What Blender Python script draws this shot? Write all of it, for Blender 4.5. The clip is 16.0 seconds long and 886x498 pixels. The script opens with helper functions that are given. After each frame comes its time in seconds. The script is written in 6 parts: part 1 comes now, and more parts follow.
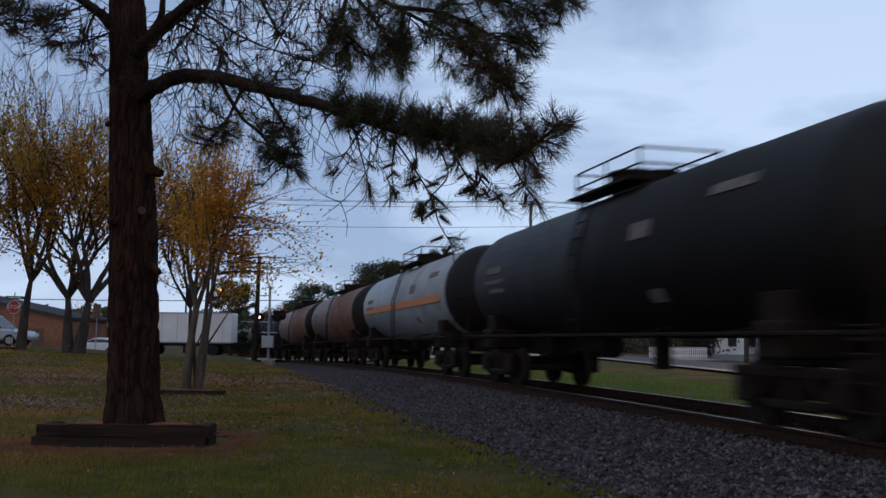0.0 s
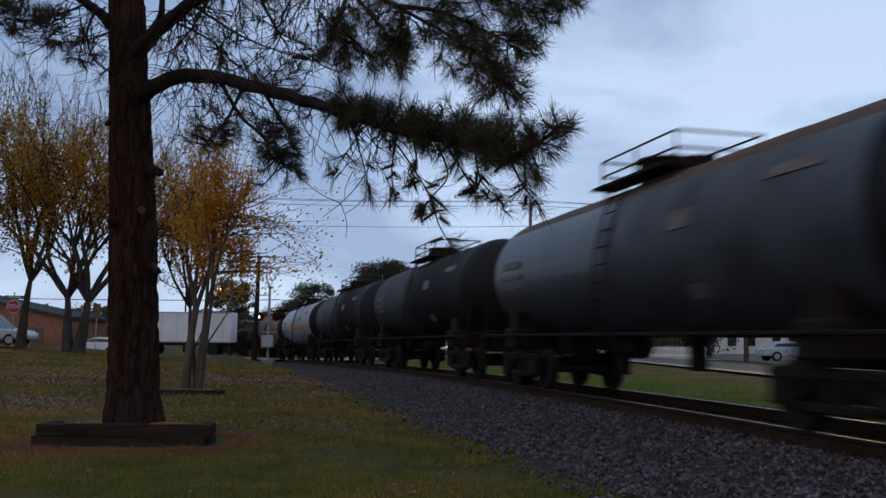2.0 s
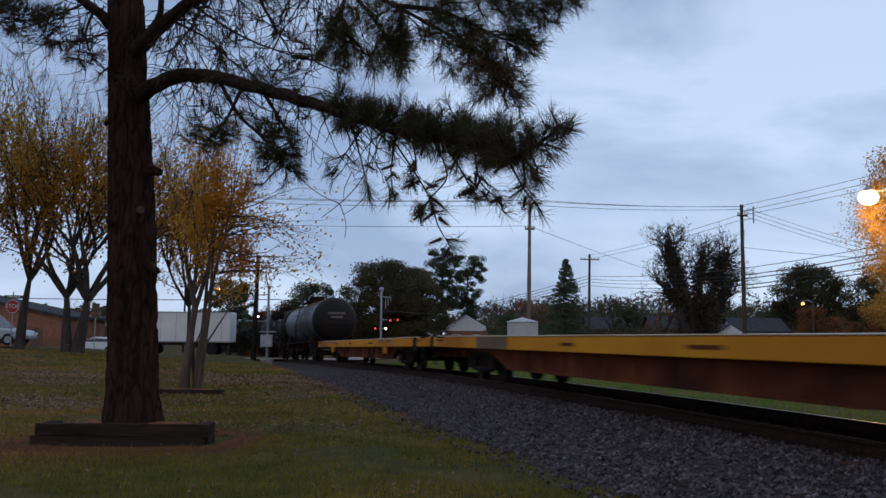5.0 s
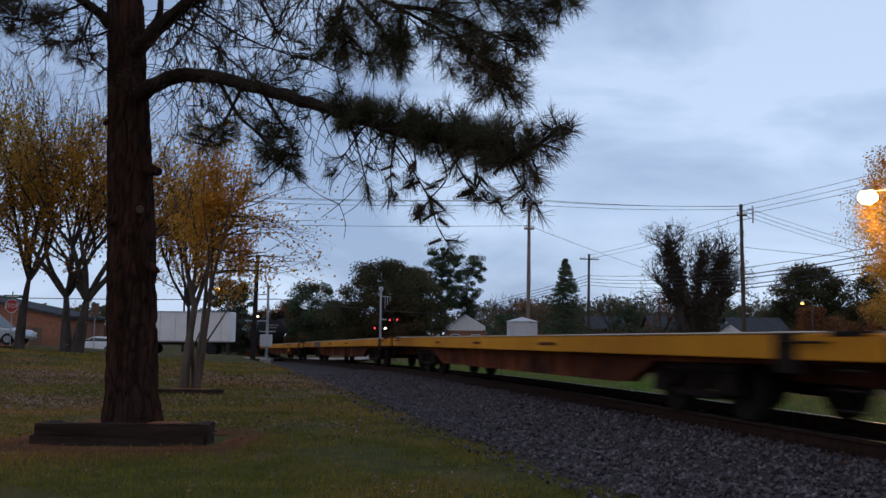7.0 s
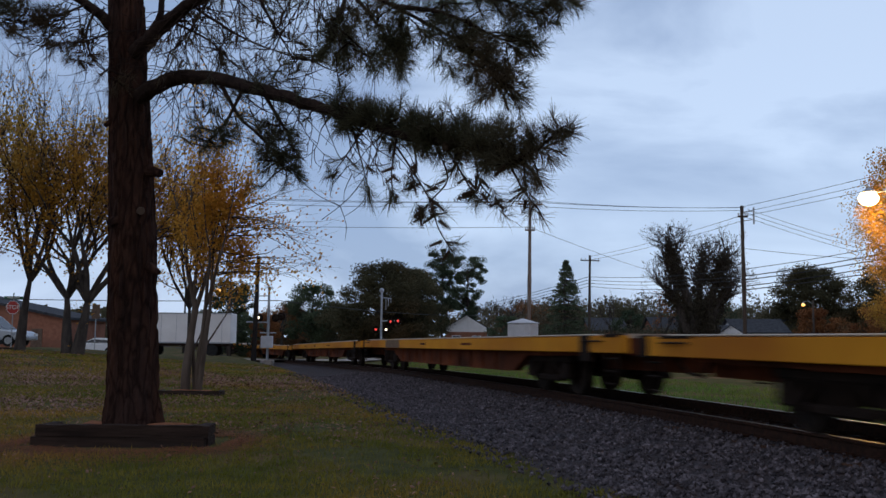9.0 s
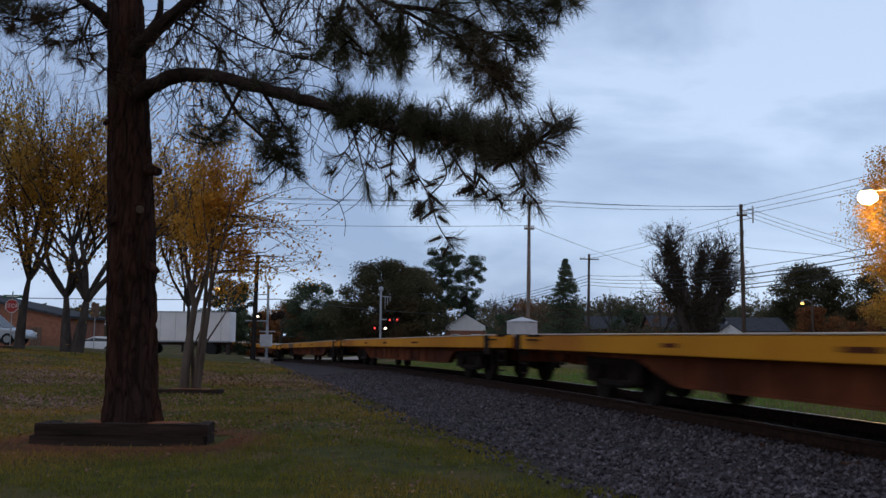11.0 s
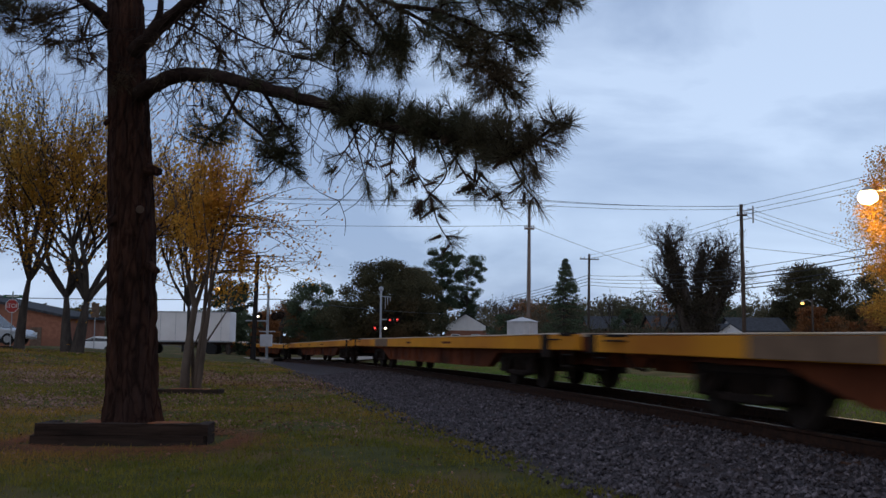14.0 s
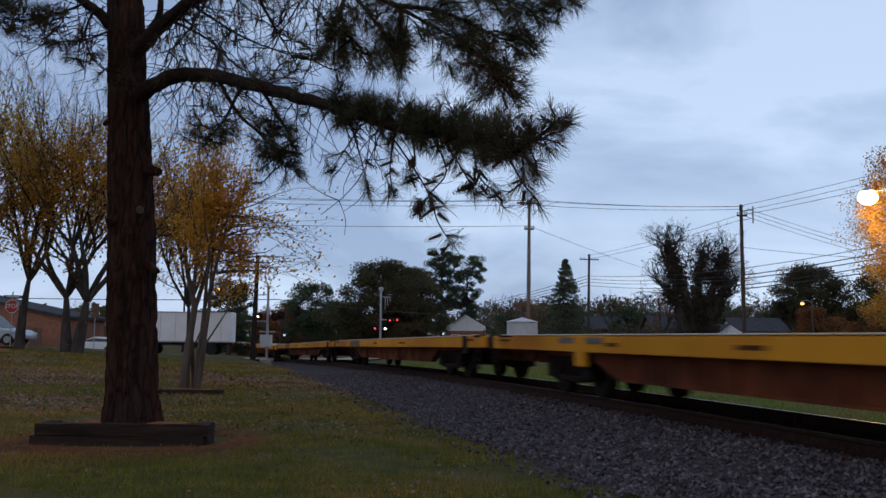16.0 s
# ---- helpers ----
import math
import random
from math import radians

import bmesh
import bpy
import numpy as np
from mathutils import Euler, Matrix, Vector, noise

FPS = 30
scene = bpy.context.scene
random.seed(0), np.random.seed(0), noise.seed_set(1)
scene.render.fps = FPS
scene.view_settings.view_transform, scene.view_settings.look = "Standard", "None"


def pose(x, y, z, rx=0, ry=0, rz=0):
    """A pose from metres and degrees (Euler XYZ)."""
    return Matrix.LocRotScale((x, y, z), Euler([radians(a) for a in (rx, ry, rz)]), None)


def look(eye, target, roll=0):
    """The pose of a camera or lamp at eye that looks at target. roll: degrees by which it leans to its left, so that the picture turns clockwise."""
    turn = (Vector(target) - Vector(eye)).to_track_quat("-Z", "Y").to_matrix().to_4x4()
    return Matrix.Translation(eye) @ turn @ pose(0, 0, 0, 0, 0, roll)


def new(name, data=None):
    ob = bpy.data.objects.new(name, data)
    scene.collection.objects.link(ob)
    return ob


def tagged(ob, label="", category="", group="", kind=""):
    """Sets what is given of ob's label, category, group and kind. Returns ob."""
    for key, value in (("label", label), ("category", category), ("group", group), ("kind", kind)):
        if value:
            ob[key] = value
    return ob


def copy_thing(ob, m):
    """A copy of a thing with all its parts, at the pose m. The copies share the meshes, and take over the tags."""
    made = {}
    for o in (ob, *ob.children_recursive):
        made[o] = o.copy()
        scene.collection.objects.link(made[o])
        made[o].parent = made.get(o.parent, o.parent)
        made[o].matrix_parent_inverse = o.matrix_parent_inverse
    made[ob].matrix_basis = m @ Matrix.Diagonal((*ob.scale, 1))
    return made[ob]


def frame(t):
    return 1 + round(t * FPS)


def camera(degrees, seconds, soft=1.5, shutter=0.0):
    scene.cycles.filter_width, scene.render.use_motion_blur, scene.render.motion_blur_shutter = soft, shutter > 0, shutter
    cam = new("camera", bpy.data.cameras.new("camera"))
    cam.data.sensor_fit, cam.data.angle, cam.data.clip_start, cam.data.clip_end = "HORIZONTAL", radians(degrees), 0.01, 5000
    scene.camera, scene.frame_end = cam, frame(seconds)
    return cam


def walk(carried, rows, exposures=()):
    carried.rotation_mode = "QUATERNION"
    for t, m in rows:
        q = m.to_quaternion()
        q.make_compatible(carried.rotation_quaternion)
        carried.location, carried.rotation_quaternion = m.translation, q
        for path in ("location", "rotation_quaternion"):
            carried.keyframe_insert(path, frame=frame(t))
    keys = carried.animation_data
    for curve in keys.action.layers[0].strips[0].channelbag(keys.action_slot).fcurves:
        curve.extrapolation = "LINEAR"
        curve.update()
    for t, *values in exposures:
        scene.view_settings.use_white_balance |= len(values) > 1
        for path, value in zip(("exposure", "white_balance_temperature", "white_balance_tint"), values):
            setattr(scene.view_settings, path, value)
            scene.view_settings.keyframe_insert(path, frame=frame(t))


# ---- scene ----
# ---- camera ----
EYE = Vector((0.0, 0.0, 1.45))
PITCH, ROLL, LENS = 5.73, 0.5, 53.5
# seconds, turn to the left and downwards in degrees (a phone on a slightly unsteady rest)
SWING = ((0, 0.11, -0.07), (1, 0.11, -0.04), (2, 0.09, -0.04), (2.5, 0.18, -0.07), (3, 0.22, -0.09), (3.5, 0.17, -0.055),
         (4, 0.11, -0.04), (6.5, 0, 0), (8, 0, 0), (8.5, 0.01, -0.045), (9, 0.055, -0.09), (9.6, 0.03, -0.04), (11.5, 0, 0),
         (12, 0.01, 0), (12.5, 0.05, -0.045), (13, 0.01, -0.035), (13.5, 0.05, -0.045), (14, 0.01, 0), (15, 0.01, -0.02), (16, 0.005, -0.02))


def aim(left, down):
    a, e = radians(left), radians(PITCH - down)
    way = Vector((-math.sin(a) * math.cos(e), math.cos(a) * math.cos(e), math.sin(e)))
    return look(EYE, EYE + way * 10, ROLL)


cam = camera(LENS, 16.0, soft=1.5, shutter=0.7)
walk(cam, [(t, aim(a, b)) for t, a, b in SWING])

# ---- world and sun: an overcast evening ----
world = bpy.data.worlds.new("overcast_sky")
scene.world = world
world.use_nodes = True
wn, wl = world.node_tree.nodes, world.node_tree.links
wn.clear()
w_out = wn.new("ShaderNodeOutputWorld")
w_bg = wn.new("ShaderNodeBackground")
w_sky = wn.new("ShaderNodeTexSky")
w_sky.sky_type, w_sky.sun_disc, w_sky.sun_elevation, w_sky.sun_rotation = "NISHITA", False, radians(12), radians(200)
w_co = wn.new("ShaderNodeTexCoord")
w_map = wn.new("ShaderNodeMapping")
w_map.inputs["Scale"].default_value = (1.0, 1.0, 3.0)
w_map.inputs["Location"].default_value = (0.35, 0.2, 0.55)
w_noise = wn.new("ShaderNodeTexNoise")
w_noise.inputs["Scale"].default_value, w_noise.inputs["Detail"].default_value = 2.3, 7.0
w_noise.inputs["Roughness"].default_value, w_noise.inputs["Distortion"].default_value = 0.52, 0.5
w_ramp = wn.new("ShaderNodeValToRGB")
w_ramp.color_ramp.elements[0].position, w_ramp.color_ramp.elements[1].position = 0.40, 0.635
w_ramp.color_ramp.elements[0].color = (0.30, 0.41, 0.645, 1)
w_ramp.color_ramp.elements[1].color = (0.593, 0.737, 0.99, 1)
w_tone = wn.new("ShaderNodeMixRGB")
w_tone.blend_type = "MIX"
w_tone.inputs[0].default_value = 0.985
wl.new(w_co.outputs["Generated"], w_map.inputs["Vector"])
wl.new(w_map.outputs["Vector"], w_noise.inputs["Vector"])
wl.new(w_noise.outputs["Fac"], w_ramp.inputs["Fac"])
wl.new(w_sky.outputs["Color"], w_tone.inputs[1])
wl.new(w_ramp.outputs["Color"], w_tone.inputs[2])
w_sep = wn.new("ShaderNodeSeparateXYZ")
wl.new(w_co.outputs["Generated"], w_sep.inputs[0])
w_up = wn.new("ShaderNodeMapRange")
w_up.inputs["From Min"].default_value, w_up.inputs["From Max"].default_value = 0.0, 1.0
w_up.inputs["To Min"].default_value, w_up.inputs["To Max"].default_value = 1.16, 0.85
wl.new(w_sep.outputs["Z"], w_up.inputs["Value"])
w_west = wn.new("ShaderNodeMapRange")
w_west.inputs["From Min"].default_value, w_west.inputs["From Max"].default_value = 0.6, -0.8
w_west.inputs["To Min"].default_value, w_west.inputs["To Max"].default_value = 1.0, 0.74
wl.new(w_sep.outputs["Y"], w_west.inputs["Value"])
w_mul = wn.new("ShaderNodeMath")
w_mul.operation = "MULTIPLY"
wl.new(w_up.outputs["Result"], w_mul.inputs[0])
wl.new(w_west.outputs["Result"], w_mul.inputs[1])
w_dim = wn.new("ShaderNodeMixRGB")
w_dim.blend_type = "MULTIPLY"
w_dim.inputs[0].default_value = 1.0
wl.new(w_tone.outputs["Color"], w_dim.inputs[1])
wl.new(w_mul.outputs[0], w_dim.inputs[2])
wl.new(w_dim.outputs["Color"], w_bg.inputs["Color"])
wl.new(w_bg.outputs["Background"], w_out.inputs["Surface"])
w_bg.inputs["Strength"].default_value = 0.85
sun = new("sun", bpy.data.lights.new("sun", "SUN"))
sun.data.energy, sun.data.angle, sun.data.color = 0.26, radians(60), (1.0, 0.88, 0.74)
sun.matrix_world = look((-8, -20, 25), (0, 0, 0))


# ---- materials ----
def mat(name, base, second=None, scale=6.0, rough=0.8, metal=0.0, bump=0.0, bump_scale=30.0, third=None, vary=0.0, stretch=(1, 1, 1), glow=None, contrast=0.18, thin=0.0, gloss=None, cracks=0.0):
    m = bpy.data.materials.new(name)
    m.use_nodes = True
    n, l = m.node_tree.nodes, m.node_tree.links
    b = n["Principled BSDF"]
    b.inputs["Roughness"].default_value, b.inputs["Metallic"].default_value = rough, metal
    b.inputs["Base Color"].default_value = (*base, 1)
    b.inputs["Specular IOR Level"].default_value = gloss if gloss is not None else 0.12 if rough > 0.75 else 0.5
    if glow:
        b.inputs["Emission Color"].default_value, b.inputs["Emission Strength"].default_value = (*glow[0], 1), glow[1]
    if second is None:
        return m
    co = n.new("ShaderNodeTexCoord")
    mp = n.new("ShaderNodeMapping")
    mp.inputs["Scale"].default_value = stretch
    l.new(co.outputs["Object"], mp.inputs["Vector"])
    t1 = n.new("ShaderNodeTexNoise")
    t1.inputs["Scale"].default_value, t1.inputs["Detail"].default_value = scale, 6
    l.new(mp.outputs["Vector"], t1.inputs["Vector"])
    r = n.new("ShaderNodeValToRGB")
    r.color_ramp.elements[0].position, r.color_ramp.elements[1].position = 0.5 - contrast, 0.5 + contrast
    r.color_ramp.elements[0].color, r.color_ramp.elements[1].color = (*base, 1), (*second, 1)
    l.new(t1.outputs["Fac"], r.inputs["Fac"])
    col = r.outputs["Color"]
    if third:
        t2 = n.new("ShaderNodeTexNoise")
        t2.inputs["Scale"].default_value, t2.inputs["Detail"].default_value = scale * 0.17, 4
        l.new(mp.outputs["Vector"], t2.inputs["Vector"])
        r2 = n.new("ShaderNodeValToRGB")
        r2.color_ramp.elements[0].position, r2.color_ramp.elements[1].position = 0.48, 0.66
        l.new(t2.outputs["Fac"], r2.inputs["Fac"])
        mx = n.new("ShaderNodeMixRGB")
        mx.inputs[2].default_value = (*third, 1)
        l.new(r2.outputs["Color"], mx.inputs[0])
        l.new(col, mx.inputs[1])
        col = mx.outputs["Color"]
    if cracks:
        vo = n.new("ShaderNodeTexVoronoi")
        vo.feature = "DISTANCE_TO_EDGE"
        vo.inputs["Scale"].default_value = cracks
        wob = n.new("ShaderNodeMixRGB")
        wob.inputs[0].default_value = 0.12
        l.new(mp.outputs["Vector"], wob.inputs[1])
        l.new(t1.outputs["Color"], wob.inputs[2])
        l.new(wob.outputs["Color"], vo.inputs["Vector"])
        cr = n.new("ShaderNodeMapRange")
        cr.inputs["From Max"].default_value = 0.16
        cr.inputs["To Min"].default_value = 0.45
        l.new(vo.outputs["Distance"], cr.inputs["Value"])
        dk = n.new("ShaderNodeMixRGB")
        dk.blend_type = "MULTIPLY"
        dk.inputs[0].default_value = 1.0
        l.new(col, dk.inputs[1])
        l.new(cr.outputs["Result"], dk.inputs[2])
        col = dk.outputs["Color"]
    if vary:
        info = n.new("ShaderNodeObjectInfo")
        geo = n.new("ShaderNodeNewGeometry")
        add = n.new("ShaderNodeMath")
        add.operation = "ADD"
        l.new(info.outputs["Random"], add.inputs[0])
        l.new(geo.outputs["Random Per Island"], add.inputs[1])
        rng = n.new("ShaderNodeMapRange")
        rng.inputs["From Max"].default_value = 2
        rng.inputs["To Min"].default_value, rng.inputs["To Max"].default_value = 1 - vary, 1 + vary
        l.new(add.outputs[0], rng.inputs["Value"])
        hsv = n.new("ShaderNodeHueSaturation")
        l.new(rng.outputs["Result"], hsv.inputs["Value"])
        l.new(col, hsv.inputs["Color"])
        col = hsv.outputs["Color"]
    l.new(col, b.inputs["Base Color"])
    if thin:
        tr = n.new("ShaderNodeBsdfTranslucent")
        l.new(col, tr.inputs["Color"])
        mix = n.new("ShaderNodeMixShader")
        mix.inputs[0].default_value = thin
        l.new(b.outputs[0], mix.inputs[1])
        l.new(tr.outputs[0], mix.inputs[2])
        l.new(mix.outputs[0], n["Material Output"].inputs["Surface"])
    rr = n.new("ShaderNodeMapRange")
    rr.inputs["To Min"].default_value, rr.inputs["To Max"].default_value = max(0.05, rough - 0.12), min(1, rough + 0.12)
    l.new(t1.outputs["Fac"], rr.inputs["Value"])
    l.new(rr.outputs["Result"], b.inputs["Roughness"])
    if bump:
        t3 = n.new("ShaderNodeTexNoise")
        t3.inputs["Scale"].default_value, t3.inputs["Detail"].default_value = bump_scale, 5
        l.new(mp.outputs["Vector"], t3.inputs["Vector"])
        bp = n.new("ShaderNodeBump")
        bp.inputs["Strength"].default_value, bp.inputs["Distance"].default_value = bump, 0.02
        l.new(t3.outputs["Fac"], bp.inputs["Height"])
        l.new(bp.outputs["Normal"], b.inputs["Normal"])
    return m


M_GRASS = mat("lawn", (0.050, 0.050, 0.016), (0.098, 0.088, 0.026), 3.0, 0.95, bump=0.6, bump_scale=60, third=(0.150, 0.090, 0.046), gloss=0.05)
M_BLADE = mat("grass_blade", (0.096, 0.112, 0.017), (0.240, 0.190, 0.034), 1.3, 0.9, vary=0.4, third=(0.36, 0.200, 0.044), thin=0.3, gloss=0.05)
M_VERGE = mat("verge_grass", (0.095, 0.190, 0.030), (0.160, 0.260, 0.045), 0.8, 0.85, vary=0.3, third=(0.22, 0.19, 0.04), thin=0.3)
M_BALLAST = mat("ballast", (0.028, 0.022, 0.024), (0.078, 0.065, 0.068), 22.0, 0.95, bump=1.0, bump_scale=45, third=(0.056, 0.036, 0.031))
M_STONE = mat("ballast_stone", (0.031, 0.026, 0.029), (0.155, 0.128, 0.136), 9.0, 0.95, vary=0.9)
M_TIE = mat("creosote_tie", (0.050, 0.028, 0.018), (0.11, 0.052, 0.032), 9.0, 0.9, bump=0.5, stretch=(1, 8, 8), vary=0.3)
M_RAIL = mat("rusty_rail", (0.026, 0.013, 0.009), (0.062, 0.028, 0.017), 14.0, 0.8, bump=0.2)
M_RAILTOP = mat("polished_rail_head", (0.16, 0.14, 0.13), (0.30, 0.28, 0.26), 10.0, 0.46, metal=1.0)
M_ROAD = mat("asphalt", (0.10, 0.095, 0.092), (0.15, 0.142, 0.136), 8.0, 0.9, bump=0.3)
M_CONCRETE = mat("pale_concrete", (0.30, 0.25, 0.215), (0.40, 0.34, 0.295), 5.0, 0.9, bump=0.2)
M_BARK = mat("pine_bark", (0.026, 0.014, 0.011), (0.070, 0.031, 0.020), 7.0, 0.95, bump=1.0, bump_scale=22, stretch=(1, 1, 0.22), third=(0.046, 0.025, 0.020), cracks=9.0, gloss=0.05)
M_TWIG = mat("dark_twig", (0.020, 0.012, 0.010), (0.044, 0.028, 0.022), 12.0, 0.95, gloss=0.05)
M_NEEDLE = mat("pine_needle", (0.056, 0.056, 0.032), (0.110, 0.096, 0.056), 2.0, 0.85, vary=0.4, third=(0.120, 0.072, 0.046), thin=0.4, gloss=0.08)
M_CONE = mat("pine_cone", (0.040, 0.024, 0.016), (0.075, 0.045, 0.028), 30.0, 0.9, bump=0.6)
M_TIMBER = mat("weathered_timber", (0.022, 0.014, 0.011), (0.066, 0.040, 0.030), 5.0, 0.95, bump=1.0, stretch=(0.3, 4, 4), third=(0.05, 0.035, 0.03))
M_MULCH = mat("pine_straw_mulch", (0.19, 0.066, 0.032), (0.32, 0.125, 0.055), 14.0, 0.95, bump=0.8, bump_scale=70)
M_TANK_BLACK = mat("black_tank_paint", (0.008, 0.007, 0.008), (0.017, 0.014, 0.014), 1.6, 0.62, bump=0.05, third=(0.022, 0.014, 0.011), gloss=0.25)
M_TANK_GREY = mat("soiled_grey_tank_paint", (0.26, 0.265, 0.28), (0.38, 0.385, 0.40), 1.3, 0.45, third=(0.13, 0.11, 0.10))
M_TANK_DARKGREY = mat("dark_grey_tank_paint", (0.040, 0.042, 0.050), (0.072, 0.074, 0.086), 1.3, 0.42, third=(0.034, 0.024, 0.021))
M_TANK_RUST = mat("rust_red_tank_paint", (0.14, 0.065, 0.045), (0.22, 0.10, 0.068), 1.3, 0.55, third=(0.10, 0.085, 0.08))
M_RUSTBAND = mat("rusty_top_band", (0.10, 0.065, 0.048), (0.17, 0.115, 0.085), 5.0, 0.9)
M_IRON = mat("grimy_black_iron", (0.016, 0.010, 0.008), (0.034, 0.021, 0.015), 6.0, 0.9, bump=0.2)
M_WHEEL = mat("grimy_wheel_steel", (0.020, 0.014, 0.011), (0.042, 0.028, 0.021), 8.0, 0.88, gloss=0.15)
M_WHITE = mat("soiled_white_lettering", (0.13, 0.105, 0.095), (0.24, 0.20, 0.185), 8.0, 0.85)
M_ORANGE = mat("orange_stripe_paint", (0.55, 0.17, 0.05), (0.62, 0.24, 0.09), 4.0, 0.6)
M_YELLOW = mat("yellow_flatcar_paint", (0.66, 0.245, 0.014), (0.80, 0.33, 0.022), 1.0, 0.75, third=(0.50, 0.165, 0.016), bump=0.05, gloss=0.15)
M_DECK = mat("worn_deck", (0.34, 0.26, 0.20), (0.46, 0.35, 0.27), 4.0, 0.9)
# deck edge: the sky's reflection on its rim is put into the colour
M_EDGE = mat("sky_sheen_deck_edge", (0.52, 0.40, 0.30), (0.66, 0.53, 0.42), 3.0, 0.6, third=(0.56, 0.36, 0.16))
M_SILL = mat("rusty_brown_sill", (0.105, 0.028, 0.012), (0.230, 0.062, 0.024), 2.2, 0.9, third=(0.055, 0.019, 0.011), gloss=0.1)
M_GREYPATCH = mat("grey_repair_panel", (0.15, 0.092, 0.058), (0.25, 0.155, 0.098), 3.0, 0.8)
M_POLE = mat("weathered_pole", (0.055, 0.042, 0.035), (0.11, 0.085, 0.07), 4.0, 0.9, bump=0.3, stretch=(6, 6, 0.5))
M_PALEPOLE = mat("pale_weathered_pole", (0.15, 0.115, 0.10), (0.25, 0.20, 0.175), 4.0, 0.9, bump=0.3, stretch=(6, 6, 0.5))
M_DARKPOLE = mat("dark_pole", (0.022, 0.018, 0.017), (0.045, 0.037, 0.034), 4.0, 0.9, stretch=(6, 6, 0.5))
M_GALV = mat("galvanised_steel", (0.30, 0.31, 0.33), (0.42, 0.43, 0.45), 9.0, 0.5, metal=0.5)
M_WIRE = mat("black_cable", (0.02, 0.02, 0.022), (0.03, 0.03, 0.03), 5.0, 0.7)
M_BRICK = mat("red_brick", (0.24, 0.10, 0.065), (0.34, 0.15, 0.095), 3.0, 0.9, third=(0.20, 0.09, 0.06))
M_SIDING = mat("white_siding", (0.74, 0.71, 0.70), (0.84, 0.81, 0.80), 2.0, 0.7)
M_ROOF = mat("grey_shingles", (0.036, 0.036, 0.040), (0.068, 0.068, 0.075), 3.0, 0.9, bump=0.3)
M_SHED = mat("pale_grey_cabinet_paint", (0.46, 0.45, 0.47), (0.56, 0.55, 0.57), 2.0, 0.6)
M_TRAILER = mat("white_trailer_skin", (0.74, 0.71, 0.70), (0.84, 0.81, 0.80), 0.8, 0.8, third=(0.68, 0.62, 0.61))
M_SILVER = mat("silver_car_paint", (0.42, 0.45, 0.50), (0.46, 0.49, 0.54), 3.0, 0.3, metal=0.3)
M_CARWHITE = mat("white_car_paint", (0.62, 0.63, 0.65), (0.70, 0.71, 0.72), 3.0, 0.3)
M_CARRED = mat("red_car_paint", (0.36, 0.03, 0.025), (0.42, 0.04, 0.03), 3.0, 0.3)
M_TYRE = mat("tyre_rubber", (0.015, 0.015, 0.016), (0.03, 0.03, 0.03), 10.0, 0.9)
M_CARGLASS = mat("dark_car_glass", (0.02, 0.022, 0.026), (0.03, 0.032, 0.036), 2.0, 0.08)
M_STOP = mat("stop_sign_red", (0.42, 0.022, 0.020), (0.50, 0.035, 0.03), 6.0, 0.5)
M_SIGNWHITE = mat("sign_white", (0.75, 0.74, 0.73), (0.82, 0.81, 0.80), 6.0, 0.5)
M_SIGNGREEN = mat("sign_green", (0.03, 0.13, 0.07), (0.05, 0.17, 0.09), 6.0, 0.5)
M_REDLAMP = mat("lit_red_lens", (0.3, 0.01, 0.01), glow=((1.0, 0.08, 0.07), 1.1))
M_WHITELAMP = mat("lit_white_lens", (0.8, 0.75, 0.7), glow=((1.0, 0.80, 0.58), 4.0))
M_SODIUM = mat("sodium_lamp_glow", (0.9, 0.6, 0.3), glow=((1.0, 0.62, 0.20), 40.0))
M_SODIUMFAR = mat("far_lamp_glow", (0.9, 0.6, 0.3), glow=((1.0, 0.45, 0.10), 3.0))
M_TREEBARK = mat("grey_tree_bark", (0.040, 0.032, 0.028), (0.085, 0.068, 0.058), 6.0, 0.95, bump=0.6, stretch=(1, 1, 0.3))
M_PALEBARK = mat("pale_smooth_bark", (0.082, 0.058, 0.044), (0.145, 0.108, 0.085), 5.0, 0.9, bump=0.3, stretch=(1, 1, 0.3), third=(0.060, 0.044, 0.035))
M_LEAF_GOLD = mat("golden_leaf", (0.50, 0.22, 0.032), (0.68, 0.37, 0.060), 0.9, 0.85, vary=0.5, third=(0.46, 0.17, 0.035), thin=0.6)
M_LEAF_OLIVE = mat("olive_yellow_leaf", (0.32, 0.195, 0.045), (0.54, 0.32, 0.065), 0.8, 0.85, vary=0.5, third=(0.42, 0.19, 0.040), thin=0.6)
M_LEAF_GREEN = mat("dull_green_leaf", (0.066, 0.064, 0.036), (0.120, 0.102, 0.054), 0.3, 0.9, vary=0.4, third=(0.150, 0.085, 0.042), thin=0.3)
M_LEAF_DARK = mat("dark_evergreen_leaf", (0.056, 0.075, 0.045), (0.100, 0.120, 0.068), 0.3, 0.9, vary=0.4, thin=0.25)
M_IVY = mat("dark_ivy", (0.050, 0.042, 0.030), (0.090, 0.072, 0.050), 0.4, 0.9, vary=0.4, thin=0.2)
M_LEAF_RUST = mat("rusty_leaf", (0.22, 0.085, 0.036), (0.33, 0.145, 0.055), 0.3, 0.9, vary=0.4, third=(0.11, 0.085, 0.05), thin=0.3)
M_WOODS = mat("far_brown_woods", (0.085, 0.070, 0.050), (0.15, 0.115, 0.075), 0.05, 0.95, vary=0.35, third=(0.075, 0.08, 0.045), thin=0.25)
M_LITTER = mat("fallen_leaf", (0.135, 0.062, 0.040), (0.36, 0.195, 0.135), 0.8, 0.95, vary=0.5, third=(0.29, 0.17, 0.135))


